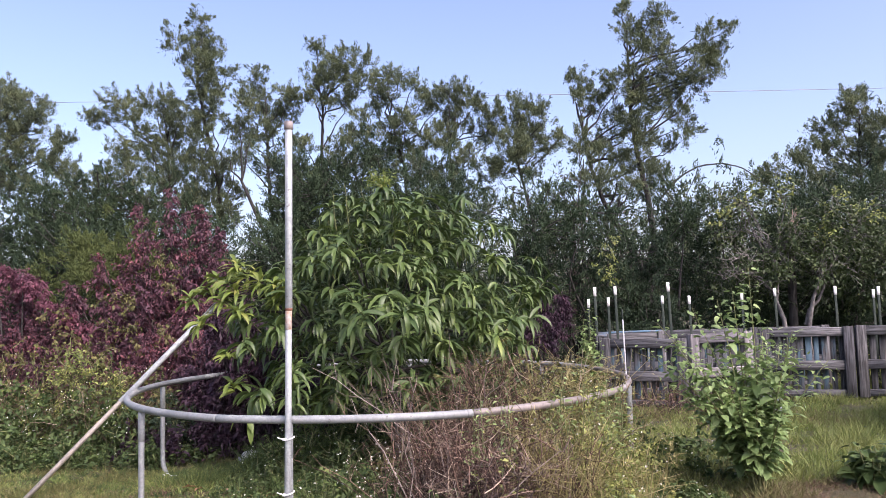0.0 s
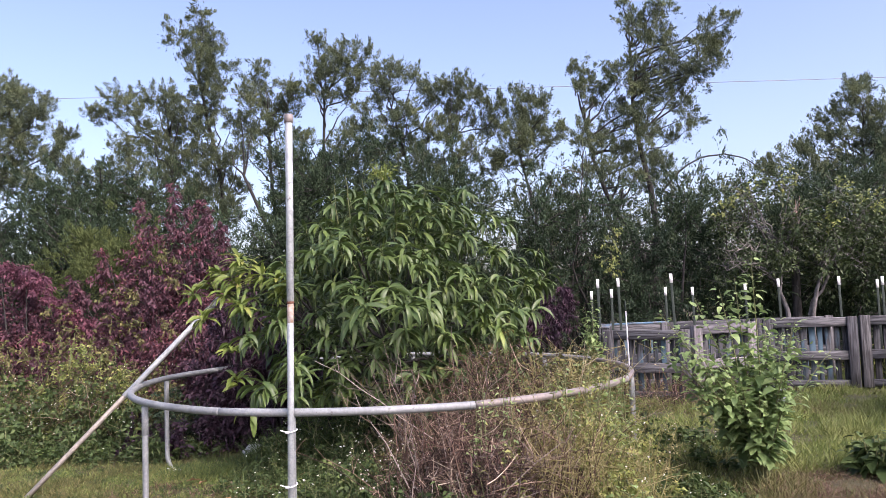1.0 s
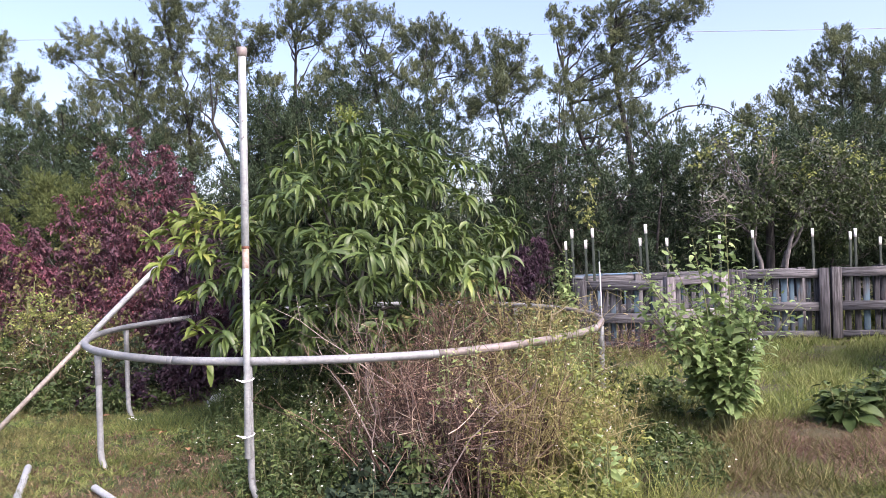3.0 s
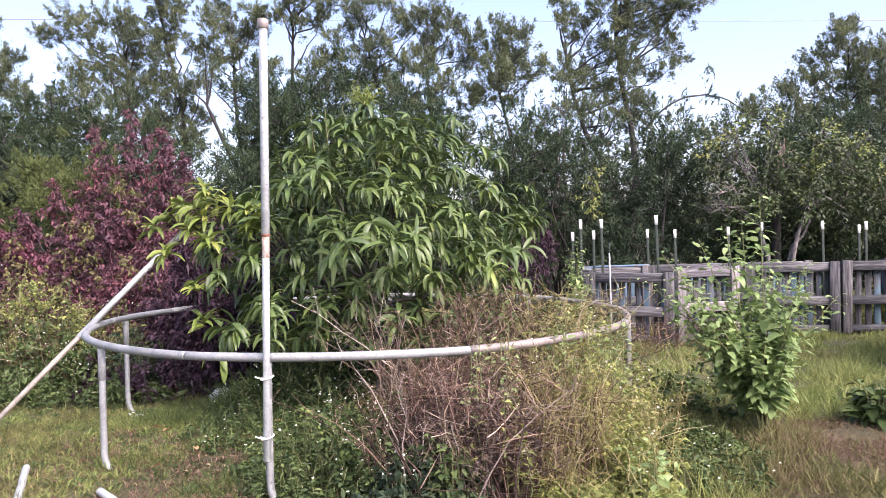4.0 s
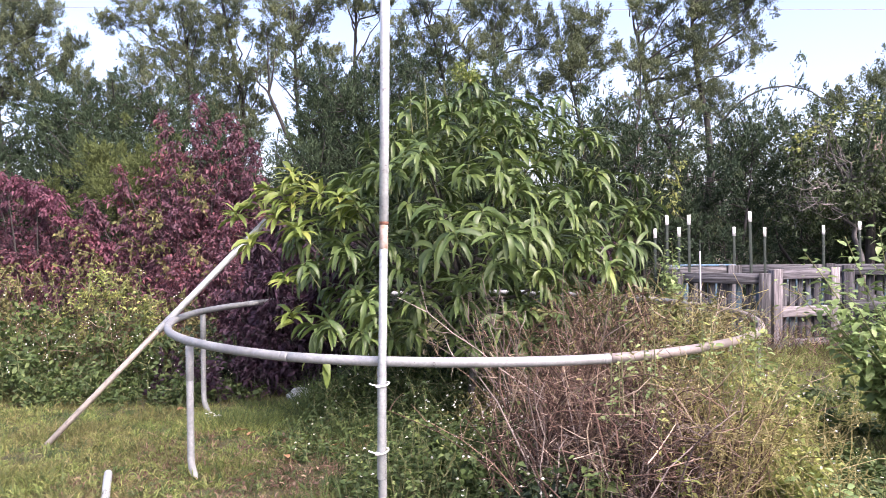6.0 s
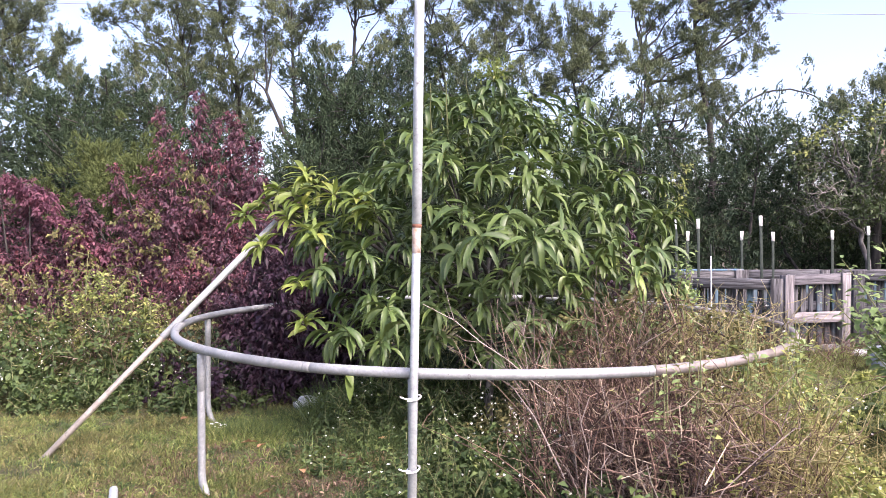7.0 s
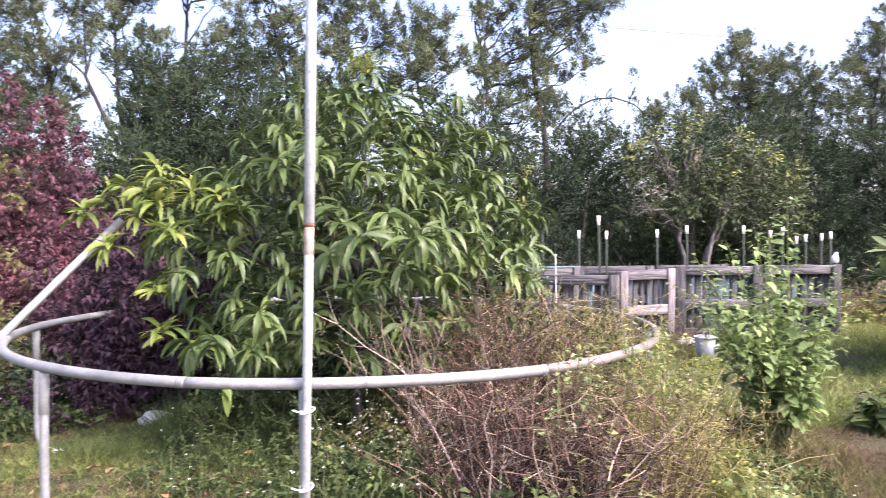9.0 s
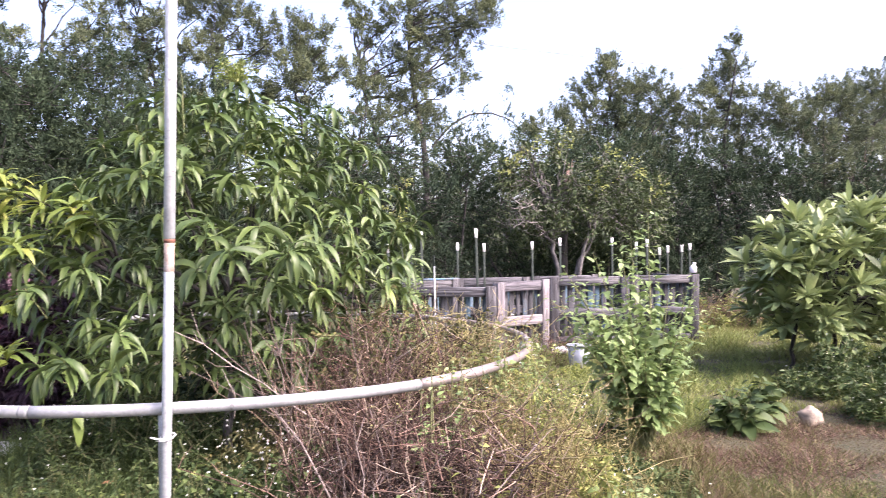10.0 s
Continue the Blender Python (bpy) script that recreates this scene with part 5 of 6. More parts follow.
for a, b in BB:
    p = bent(a, b, 7, 0.02, 0.016)
    v1 = tubes(p[None], np.linspace(0.004, 0.0016, 7)[None], 6)
    st = p[rng.integers(2, 6, 5)]
    en = st + unit(rng.normal(size=(5, 3)) * 0.7 + unit(p[-1] - p[0]) + np.array([0, 0, 0.3])) * rng.uniform(0.08, 0.24, (5, 1))
    t = thing("bare_branch", a, "bare pale brown branch leaning out of the dry brush", "branch", "brush branches")
    part("stem", v1, BARE, t)
    for q0, q1 in zip(st, en):
        part("twig", tubes(np.array([[q0, (q0 + q1) / 2 + rng.normal(size=3) * 0.01, q1]]), np.array([[0.0024, 0.0018, 0.001]]), 4), BARE, t)

# ---- pipe ring of an old trampoline ----
RX, RY, RR, RZ = -0.502, 6.302, 1.972, 0.766


def on_ring(deg, r=RR, z=RZ):
    return np.array([RX + r * math.cos(radians(deg)), RY + r * math.sin(radians(deg)), z])


frame_thing = thing("trampoline_frame", (RX, RY, 0), "bare round pipe frame of an old trampoline, weathered galvanised steel", "trampoline frame")
JOINTS = [200, 245, 290, 335, 380, 425, 470, 515]
for i, a0 in enumerate(JOINTS):
    arc = np.array([on_ring(a) for a in np.linspace(a0 + 0.05, a0 + 44.95, 24)])
    arc[:, 2] += 0.004 * np.sin(np.linspace(0, np.pi, 24))
    seg = part("ring_tube", capped(arc, 0.0235, 16), STEEL_WORN if i in (2, 3) else STEEL, frame_thing, "pinkish weathered pipe" if i in (2, 3) else "")
    j = np.array([on_ring(a) for a in np.linspace(a0 - 1.1, a0 + 0.04, 4)])
    part("joint", capped(j, 0.0242, 16), STEEL, seg)
for deg, bend in ((221.0, 0.05), (172.5, 0.05), (132, 0.1), (87, 0.1), (42, 0.1), (-16, 0.05), (259.1, 0.05)):
    top, foot = on_ring(deg, RR, RZ - 0.02), on_ring(deg, RR, 0.13)
    tx, ty = (1.0, -0.25)
    pts = [top, (top + foot) / 2, foot, foot + np.array([tx * bend * 0.1, ty * bend * 0.1, -0.05]), foot + np.array([tx * bend * 0.45, ty * bend * 0.45, -0.1]), foot + np.array([tx * bend, ty * bend, -0.15])]
    leg = part("leg", capped(np.array(pts), 0.0195, 14), STEEL, frame_thing)
    part("socket", capped(np.array([top + (foot - top) * 0.31, top]), 0.0215, 14), STEEL, leg)

# upright pole tied to the ring's front leg
pole = thing("pole", (-0.875, 4.31, 0.25), "tall galvanised pipe standing upright, tied to the ring's leg", "pole")
P0, P1, P2 = np.array((-0.876, 4.308, 0.25)), np.array((-0.855, 4.306, 1.40)), np.array((-0.842, 4.304, 2.45))
part("lower_tube", capped(np.array([P0, (P0 + P1) / 2, P1]), 0.0185, 14), STEEL_LIGHT, pole)
upper = part("upper_tube", capped(np.array([P1 + (0, 0, 0.002), (P1 + P2) / 2, P2]), 0.0208, 14), STEEL_LIGHT, pole)
part("rust_band", capped(np.array([P1 - (0.002, 0, 0.12), P1 - (0.001, 0, 0.05), P1 + (0, 0, -0.001)]), 0.0191, 14), RUST, pole, "rust-stained stretch below the joint")
part("rust_ring", capped(np.array([P1 - (0, 0, 0.012), P1 - (0, 0, 0.004), P1 + (0, 0, 0.004)]), 0.0214, 14), mottled("rust_dark", (0.1, 0.04, 0.025), (0.22, 0.1, 0.06), 30, 0.85), pole, "dark rusted rim at the joint")
part("cap", capped(np.array([P2 - (0, 0, 0.02), P2 + (0, 0, 0.006), P2 + (0, 0, 0.03)]), 0.027, 14), STEEL_WORN, pole, "dull metal end cap")
for z in (0.672, 0.37):
    c = P0 + (P1 - P0) * ((z - 0.25) / 1.15) + np.array([0.004, 0.02, 0])
    a = np.linspace(0, 2 * np.pi, 28, endpoint=False)
    loop = np.stack([c[0] + 0.026 * np.cos(a), c[1] + 0.046 * np.sin(a), c[2] + 0.006 * np.cos(a)], -1)
    tie = tubes(loop[None], np.full((1, 28), 0.0038), 6, closed=True)
    tail = capped(np.array([c + (-0.028, -0.03, 0), c + (-0.042, -0.042, 0.006), c + (-0.06, -0.038, 0.012)]), 0.0036, 6)
    head = board(c[0] - 0.02, c[1] - 0.042, c[2], 0.02, 0.012, 0.013, 0.002)
    tie_f = np.vstack([tie[1][:, [0, 1, 2]], tie[1][:, [0, 2, 3]]])
    tail_f = np.vstack([tail[1][:, [0, 1, 2]], tail[1][:, [0, 2, 3]]])
    part("cable_tie", joined((tie[0], tie_f), (tail[0], tail_f), head), WHITE_PLASTIC, pole, "white plastic cable tie")

# leaning pole on the ring's rim
lean = thing("leaning_pole", (-3.175, 5.61, 0), "two-piece metal pipe leaning on the ring's rim", "pole")
L0, L1 = np.array((-3.175, 5.61, -0.02)), np.array((-1.9, 6.31, 1.45))
LM = L0 + (L1 - L0) * 0.5 + np.array([0.0, -0.01, 0])
part("lower_tube", capped(np.array([L0, (L0 + LM) / 2, LM]), 0.0185, 14), metal_tube("tan_pipe", (0.34, 0.31, 0.27), (0.22, 0.2, 0.17)), lean, "tan-grey lower pipe")
part("upper_tube", capped(np.array([LM - (L1 - L0) * 0.01, (LM + L1) / 2, L1]), 0.0225, 14), STEEL_LIGHT, lean)

# short pipe end in the lawn
stub = thing("pipe_end", (-2.3, 4.6, 0.0), "short pale pipe lying in the grass", "pipe")
part("tube", tubes(np.array([[(-2.1, 4.2, 0.03), (-2.26, 4.58, 0.048), (-2.42, 4.95, 0.062)]]), np.full((1, 3), 0.021), 14), STEEL_LIGHT, stub)
# shallow cone in near-black paint stands for the shade inside the pipe
part("bore", tubes(np.array([[(-2.4204, 4.951, 0.062), (-2.412, 4.931, 0.0612), (-2.403, 4.911, 0.0604)]]), np.array([[0.0205, 0.017, 0.0005]]), 14), GREEN_PAINT, stub, "shallow hollow of the pipe end, coloured dark for its inner shade")

# second short pipe lying in the lawn
stub = thing("pipe_end", (-1.75, 4.5, 0.0), "short pale pipe lying half sunk in the grass", "pipe")
part("tube", tubes(np.array([[(-1.42, 4.14, 0.02), (-1.62, 4.33, 0.04), (-1.8, 4.5, 0.06)]]), np.full((1, 3), 0.02), 14), STEEL_LIGHT, stub)
# near-black cone again paints the shaded inside of the pipe
part("bore", tubes(np.array([[(-1.801, 4.501, 0.06), (-1.787, 4.488, 0.0585), (-1.772, 4.473, 0.057)]]), np.array([[0.0195, 0.017, 0.0005]]), 14), GREEN_PAINT, stub, "shallow hollow of the pipe end, coloured dark for its inner shade")

# ---- pallets ----
def pallet(width, height=0.92, slats=9, label="weathered grey wooden pallet standing on edge", blue=False, bleached=False):
    """A pallet on its edge, front face towards -y, its left foot at the origin."""
    along, upright = (PALE_X, PALE_Z) if bleached else (WOOD_X, WOOD_Z)
    t = thing("pallet", (0, 0, 0), label, "pallet", "pallets round the bed")
    for z in (height - 0.06, height * 0.46, 0.06):
        part("rail", board(width / 2, 0.045, z, width - 0.2, 0.085, 0.118 if z > 0.1 else 0.08, 0.006, 0.004), along, t, smooth=False)
    for x in (0.062, width - 0.062):
        lean = rng.uniform(-0.008, 0.008)
        part("end_board", board(x, 0.0, height / 2 + lean, 0.124, 0.028, height + 0.012, 0.005, 0.003), upright, t, smooth=False)
        part("block", board(x, 0.058, height / 2, 0.1, 0.08, height - 0.012, 0.005), upright, t, smooth=False)
    pitch = (width - 0.14) / slats
    for i in range(slats):
        w = pitch * rng.uniform(0.5, 0.74)
        h = height - rng.uniform(0.0, 0.03)
        part("slat", board(0.07 + pitch * (i + 0.5) + rng.uniform(-0.012, 0.012), 0.104, h / 2, w, 0.02, h, 0.003, 0.004), SLAT, t, smooth=False)
    if blue:
        part("top_board", board(width / 2, 0.06, height + 0.012, width, 0.13, 0.02, 0.003), BLUE, t, "board with worn blue paint", smooth=False)
    return t


def stand(t, a, b):
    ang = math.atan2(b[1] - a[1], b[0] - a[0])
    t.matrix_basis = Matrix.Translation((a[0], a[1], 0.0)) @ Matrix.Rotation(ang, 4, "Z")


def pallet_between(a, b, label="weathered grey wooden pallet standing on edge", blue=False, slats=9, h=0.92, bleached=False):
    stand(pallet(math.dist(a, b), h, slats, label, blue, bleached), a, b)


pallet_between((1.99, 9.72), (2.97, 9.3), "grey wooden pallet on edge with faded slats", False, 9, 0.875)
pallet_between((3.07, 9.47), (3.96, 9.76), "sun-bleached pale wooden pallet standing on edge", False, 7, 0.918, True)
pallet_between((4.25, 10.22), (5.4, 9.99), "weathered grey pallet with faded blue slats", False, 10, 0.93)
pallet_between((5.44, 10.0), (6.5, 9.84), "weathered wooden pallet with faded blue slats at the corner", False, 8, 0.94)
pallet_between((2.18, 10.75), (1.97, 9.82), "blue-painted pallet closing the bed's end", True, 8, 0.9)
pallet_between((6.54, 9.9), (6.75, 11.1), "weathered pallet closing the bed's far end", False, 8, 0.92)
pallet_between((2.2, 10.6), (3.15, 10.8), "blue-topped pallet at the back of the bed", True, 8, 0.9)
pallet_between((3.2, 11.05), (4.45, 11.15), "weathered pallet at the back of the bed", False, 8, 0.9)
pallet_between((4.5, 11.15), (5.7, 11.2), "weathered pallet at the back of the bed", False, 8, 0.9)

# white jug on the corner pallet
cup = thing("plastic_jug", (6.47, 9.92, 0.94), "crumpled white plastic jug set on the pallet corner", "jug")
part("body", tubes(np.array([[(6.47, 9.92, 0.962), (6.47, 9.92, 0.965), (6.47, 9.92, 1.03), (6.48, 9.92, 1.06), (6.49, 9.92, 1.085), (6.49, 9.92, 1.09)]]), np.array([[0.001, 0.05, 0.052, 0.04, 0.022, 0.001]]), 10), WHITE_PLASTIC, cup)
part("lid", capped(np.array([(6.49, 9.92, 1.086), (6.492, 9.92, 1.1), (6.495, 9.92, 1.115)]), 0.024, 10), WHITE_PLASTIC, cup)


# ---- fence stakes with white tips ----
def stake(x, y, h, lx=0.0, ly=0.0):
    """A studded T-section stake, green with a white tip."""
    t = thing("fence_stake", (x, y, 0), "dark green steel fence stake with a white tip", "stake", "fence stakes")
    top, base = np.array([x + lx, y + ly, h]), np.array([x, y, -0.05])
    d = top - base

    def tee(z0, z1, grow):
        out = []
        for ox, oy, w, dd in ((0, 0, 0.034, 0.006), (0, 0.016, 0.006, 0.03)):
            v, f = board(ox, oy, 0.5, w + grow, dd + grow, 1.0, 0.001)
            s = (z0 + (z1 - z0) * v[:, 2:3])
            out.append((np.stack([v[:, 0], v[:, 1], np.zeros(len(v))], -1) + base + d * s, f))
        return joined(*out)
    tip = 1 - 0.115 / h
    part("shaft", tee(0, tip, 0.0), GREEN_PAINT, t, smooth=False)
    part("tip", tee(tip, 1, 0.004), WHITE_PAINT, t, "white-painted tip", smooth=False)


for x, y, h, lx in ((1.99, 9.85, 1.55, -0.02), (2.01, 10.48, 1.395, -0.01), (2.22, 10.2, 1.41, 0), (2.29, 9.95, 1.555, -0.03), (2.94, 9.7, 1.585, -0.05), (3.16, 10.85, 1.415, -0.02), (3.5, 10.7, 1.405, -0.02), (4.22, 10.62, 1.425, -0.02), (4.73, 10.69, 1.48, -0.03),
                    (5.45, 10.44, 1.48, -0.02), (5.95, 10.3, 1.46, 0), (6.25, 10.95, 1.42, 0), (6.66, 10.9, 1.33, 0), (6.82, 10.9, 1.36, 0), (7.08, 10.9, 1.37, 0.02), (7.25, 10.9, 1.4, 0.01), (7.34, 11.0, 1.4, 0.01)):
    stake(x, y, h, lx)

# white rod and dark stake by the pallet
rod = thing("marker_rod", (2.24, 9.4, 0), "thin white marker rod leaning at the pallets", "rod")
part("shaft", capped(np.array([(2.24, 9.4, -0.03), (2.23, 9.41, 0.5), (2.222, 9.42, 1.13)]), 0.0088, 8), CHALKY_PAINT, rod)
part("stub", capped(np.array([(2.222, 9.42, 1.131), (2.221, 9.422, 1.17), (2.22, 9.424, 1.26)]), 0.009, 8), GREEN_PAINT, rod, "dark end")

# bucket beside the tall plant
bk = thing("bucket", (3.64, 8.55, 0), "faded pale grey-blue plastic bucket half hidden in weeds", "bucket")
part("body", tubes(np.array([[(3.64, 8.55, -0.01), (3.64, 8.55, -0.005), (3.64, 8.55, 0.09), (3.64, 8.55, 0.24), (3.64, 8.55, 0.245), (3.64, 8.55, 0.24), (3.64, 8.55, 0.05)]]), np.array([[0.01, 0.105, 0.115, 0.13, 0.128, 0.124, 0.11]]), 20), BUCKET, bk)
ra = np.linspace(0, 2 * np.pi, 32, endpoint=False)
part("rim", tubes(np.stack([3.64 + 0.135 * np.cos(ra), 8.55 + 0.135 * np.sin(ra), np.full(32, 0.238)], -1)[None], np.full((1, 32), 0.008), 6, closed=True), BUCKET, bk)

solo("stone", rock((3.72, 5.5, 0.07), 0.092, 3.1, 0.85), STONE, (3.5, 5.5, 0), "pale tan weathered stone lying on dry straw", "stone")
solo("plastic_scrap", rock((-2.29, 6.37, 0.02), 0.028, 2.0, 0.5), WHITE_PLASTIC, (-2.27, 6.37, 0), "crumpled white plastic scrap at the foot of a leg", "scrap")
solo("stone", rock((-1.8, 6.98, 0.045), 0.125, 9.0, 0.42), STONE_GREY, (-1.8, 6.98, 0), "pale grey stone half hidden in the weeds", "stone")
ang = rng.uniform(0, 6.28, 9)
scrap = arched(np.array([(-2.29, 6.25, 0.05)]) + rng.normal(size=(9, 3)) * np.array([0.035, 0.03, 0.008]), unit(np.stack([np.cos(ang), np.sin(ang) * 0.5, rng.uniform(0.2, 0.9, 9)], -1)), rng.uniform(0.025, 0.055, 9), 0.009, 1.2, 3)
solo("plastic_scrap", scrap, WHITE_PLASTIC, (-2.29, 6.25, 0), "torn white plastic scrap in the grass beside a leg", "scrap")
solo("stone", rock((4.0, 9.55, 0.03), 0.12, 5.0, 0.4), GREY_STONE, (4.0, 9.55, 0), "flat grey stone at the foot of the pallets", "stone")


# ---- leafy plants with large leaves ----
def leaf_variants(name, mat, length, width, droops, fold=0.12, peak=0.85, seg=5, n=6):
    out = []
    for i in range(n):
        v, f = arched(np.zeros((1, 3)), np.array([[1.0, 0, 0]]), length * (0.85 + 0.3 * i / n), width * (0.9 + 0.2 * ((i * 3) % n) / n), droops[i % len(droops)], seg, fold, peak)
        out.append(mesh(name, (v, f), mat))
    return out


def leaf_objects(parent, meshes, p, d, roll=0.5, sizes=None):
    base = np.array(parent["base"])
    for q, w, sz in zip(p, d, np.ones(len(p)) if sizes is None else sizes):
        x = Vector(w).normalized()
        side = Vector((0, 0, 1)).cross(x)
        if side.length < 0.05:
            side = Vector((0, 1, 0))
        side = (side.normalized() + Vector(rng.normal(size=3)) * 0.2 * roll)
        side = (side - x * side.dot(x)).normalized()
        up = x.cross(side)
        m = Matrix((x * sz, side * sz, up * sz)).transposed().to_4x4()
        m.translation = Vector(q - base)
        ob = new("leaf", meshes[rng.integers(len(meshes))])
        ob.parent = parent
        ob.matrix_basis = m


def rosettes(tips, axis, per, spread, tilt_up, rng_len):
    """Leaf starts and directions round each twig tip."""
    n = len(tips)
    k = per
    ref = unit(np.cross(axis, ball(n)))
    oth = np.cross(axis, ref)
    a = (np.arange(k)[None] * 2.4 + rng.uniform(0, 6.28, (n, 1)))
    el = rng.uniform(*spread, (n, k))
    d = axis[:, None] * np.cos(el)[..., None] + (ref[:, None] * np.cos(a)[..., None] + oth[:, None] * np.sin(a)[..., None]) * np.sin(el)[..., None]
    d = unit(d + np.array([0, 0, tilt_up]))
    d[..., 2] = np.maximum(d[..., 2], rng.uniform(-0.45, 0.15, (n, k)))
    d = unit(d)
    p = tips[:, None] - axis[:, None] * (rng.uniform(0, rng_len, (n, k)))[..., None]
    return p.reshape(-1, 3), d.reshape(-1, 3)


# mango tree inside the ring
mango = thing("mango_tree", (-0.42, 6.5, 0), "young mango tree with drooping glossy green leaves in whorls", "tree")
def spaced(p, gap):
    """Keep points no nearer to one another than gap."""
    kept = []
    for i in range(len(p)):
        if not kept or np.min(np.sum((p[kept] - p[i]) ** 2, 1)) > gap * gap:
            kept.append(i)
    return p[kept]


def crown_tips(n, q0, q1, gap):
    zz = rng.uniform(0.62, 2.34, n)
    wid = np.interp(zz, [0.3, 0.6, 1.0, 1.5, 1.8, 2.1, 2.35], [0.8, 0.98, 1.1, 1.16, 0.98, 0.66, 0.3])
    th = rng.uniform(0, 2 * np.pi, n)
    lump = 1 + 0.13 * np.sin(3 * th + zz * 4) + 0.13 * np.sin(5 * th - zz * 7) + 0.08 * np.sin(9 * th + zz * 11)
    q = rng.uniform(q0, q1, n)
    return spaced(np.stack([-0.42 + wid * lump * q * np.cos(th), 6.45 + wid * lump * q * np.sin(th) * 0.9, zz], -1), gap)


tips = np.vstack([crown_tips(1500, 0.72, 1.02, 0.225), crown_tips(900, 0.3, 0.7, 0.23)])
extra = np.array([(-0.44, 5.8, 2.33), (-0.36, 5.85, 2.25), (-0.55, 5.75, 2.2), (-0.88, 5.9, 2.2), (-0.95, 5.8, 2.0), (0.2, 6.1, 2.27), (0.12, 6.0, 2.12), (0.56, 6.3, 2.03), (0.47, 6.2, 1.8), (0.86, 6.3, 1.56), (0.8, 6.35, 1.5), (0.72, 6.1, 1.28), (0.6, 5.9, 1.1), (0.5, 5.7, 0.85),
                  (-0.55, 5.2, 1.36), (-0.1, 5.25, 1.38), (-0.26, 5.4, 1.78), (-0.75, 5.5, 1.84), (-1.49, 5.6, 1.17), (-1.22, 5.5, 1.29), (-1.07, 5.3, 0.97), (-1.1, 5.3, 0.78), (-1.3, 5.35, 0.84), (-1.45, 5.6, 0.8), (-1.55, 5.9, 1.35), (-1.4, 6.0, 1.6), (-1.58, 5.9, 1.46)])
tips = np.vstack([tips, extra])
core = np.array([-0.42, 6.45, 0.7])
axis = unit(unit(tips - core) * np.array([1, 1, 0.5]) * 0.8 + np.array([0, 0, 0.75]) + ball(len(tips)) * 0.3)
lp, ld = rosettes(tips, axis, 15, (0.65, 1.6), 0.02, 0.1)
near_rank = np.argsort(lp[:, 1] + 0.15 * np.abs(lp[:, 0] + 0.4))
first, rest = near_rank[:290], near_rank[290:]
nl = len(rest)
part("crown", arched(lp[rest], ld[rest], rng.uniform(0.13, 0.235, nl), rng.uniform(0.027, 0.037, nl), rng.uniform(0.8, 2.2, nl), 6, 0.2), MANGO, mango, "", "stuff")
leaf_objects(mango, leaf_variants("leaf", MANGO, 0.195, 0.034, (0.9, 1.2, 1.5, 1.8, 2.1), 0.2, seg=7, n=10), lp[first], ld[first], 0.9, rng.uniform(0.7, 1.2, len(first)))
tw = np.stack([tips - axis * 0.2 * (0.6 + 0.4 * rng.random((len(tips), 1))), tips - axis * 0.1, tips], 1)
part("twig_spray", tubes(tw, np.array([[0.004, 0.0035, 0.0025]]), 4), STEM, mango, "", "stuff")
main = bent((-0.42, 6.5, -0.05), (-0.42, 6.4, 1.2), 7, 0, 0.01)
part("trunk", tubes(main[None], np.linspace(0.032, 0.024, 7)[None], 10), PALE_BARK, mango)
arms = np.array([bent((-0.42, 6.42, rng.uniform(0.5, 1.2)), c - a * 0.3, 6, 0.05, 0.02) for c, a in zip(tips[::14], axis[::14])])
for p in arms:
    part("limb", tubes(p[None], np.linspace(0.018, 0.004, 6)[None], 6), BARK, mango)
# young yellow-green growth: a branch to one side and the topmost shoots
yt = np.array([(-1.85, 6.15, 1.68), (-1.72, 6.0, 1.62), (-1.6, 6.05, 1.7), (-1.95, 6.25, 1.6), (-1.45, 5.95, 1.62), (-1.75, 5.95, 1.5), (-1.3, 5.8, 1.6), (-1.55, 5.7, 1.4), (-1.6, 5.7, 0.85), (-1.62, 5.65, 1.1)])
ya = unit(np.array([[-0.3, -0.3, 0.8]]) + ball(len(yt)) * 0.3)
yt = np.vstack([yt, yt[:7] + rng.normal(size=(7, 3)) * 0.09])
ya = np.vstack([ya, ya[:7]])
yp, yd = rosettes(yt, ya, 18, (0.6, 1.45), 0.1, 0.08)
leaf_objects(mango, leaf_variants("leaf", MANGO_NEW, 0.17, 0.034, (0.6, 1.0, 1.5)), yp[:8], yd[:8])
part("young_leaves", arched(yp[8:], yd[8:], rng.uniform(0.12, 0.19, len(yp) - 8), rng.uniform(0.026, 0.036, len(yp) - 8), rng.uniform(0.6, 1.6, len(yp) - 8)), MANGO_NEW, mango, "yellow-green young leaves", "stuff")
yb = np.array([bent((-1.0, 6.2, 1.15), c, 6, 0.08, 0.02) for c in yt[:7]])
for p in yb:
    part("side_branch", tubes(p[None], np.linspace(0.014, 0.005, 6)[None], 5), BARK, mango)
for a, b in (((-0.72, 5.9, 2.0), (-0.74, 5.8, 2.36)), ((-0.6, 5.9, 2.1), (-0.61, 5.8, 2.33)), ((-0.82, 5.9, 2.0), (-0.83, 5.8, 2.3))):
    part("bare_shoot", tubes(bent(a, b, 5, 0, 0.006)[None], np.linspace(0.006, 0.003, 5)[None], 5), STEM, mango, "thin bare upright shoot")
# flower head on the topmost shoot
fb = np.array([-0.43, 5.78, 2.3])
fe = fb + np.stack([rng.normal(0, 0.055, 26), rng.normal(0, 0.05, 26), rng.uniform(0.03, 0.13, 26)], -1)
fl = tubes(np.stack([np.broadcast_to(fb, (26, 3)), (fb + fe) / 2 + (0, 0, 0.015), fe], 1), np.array([[0.003, 0.0025, 0.0015]]), 4)
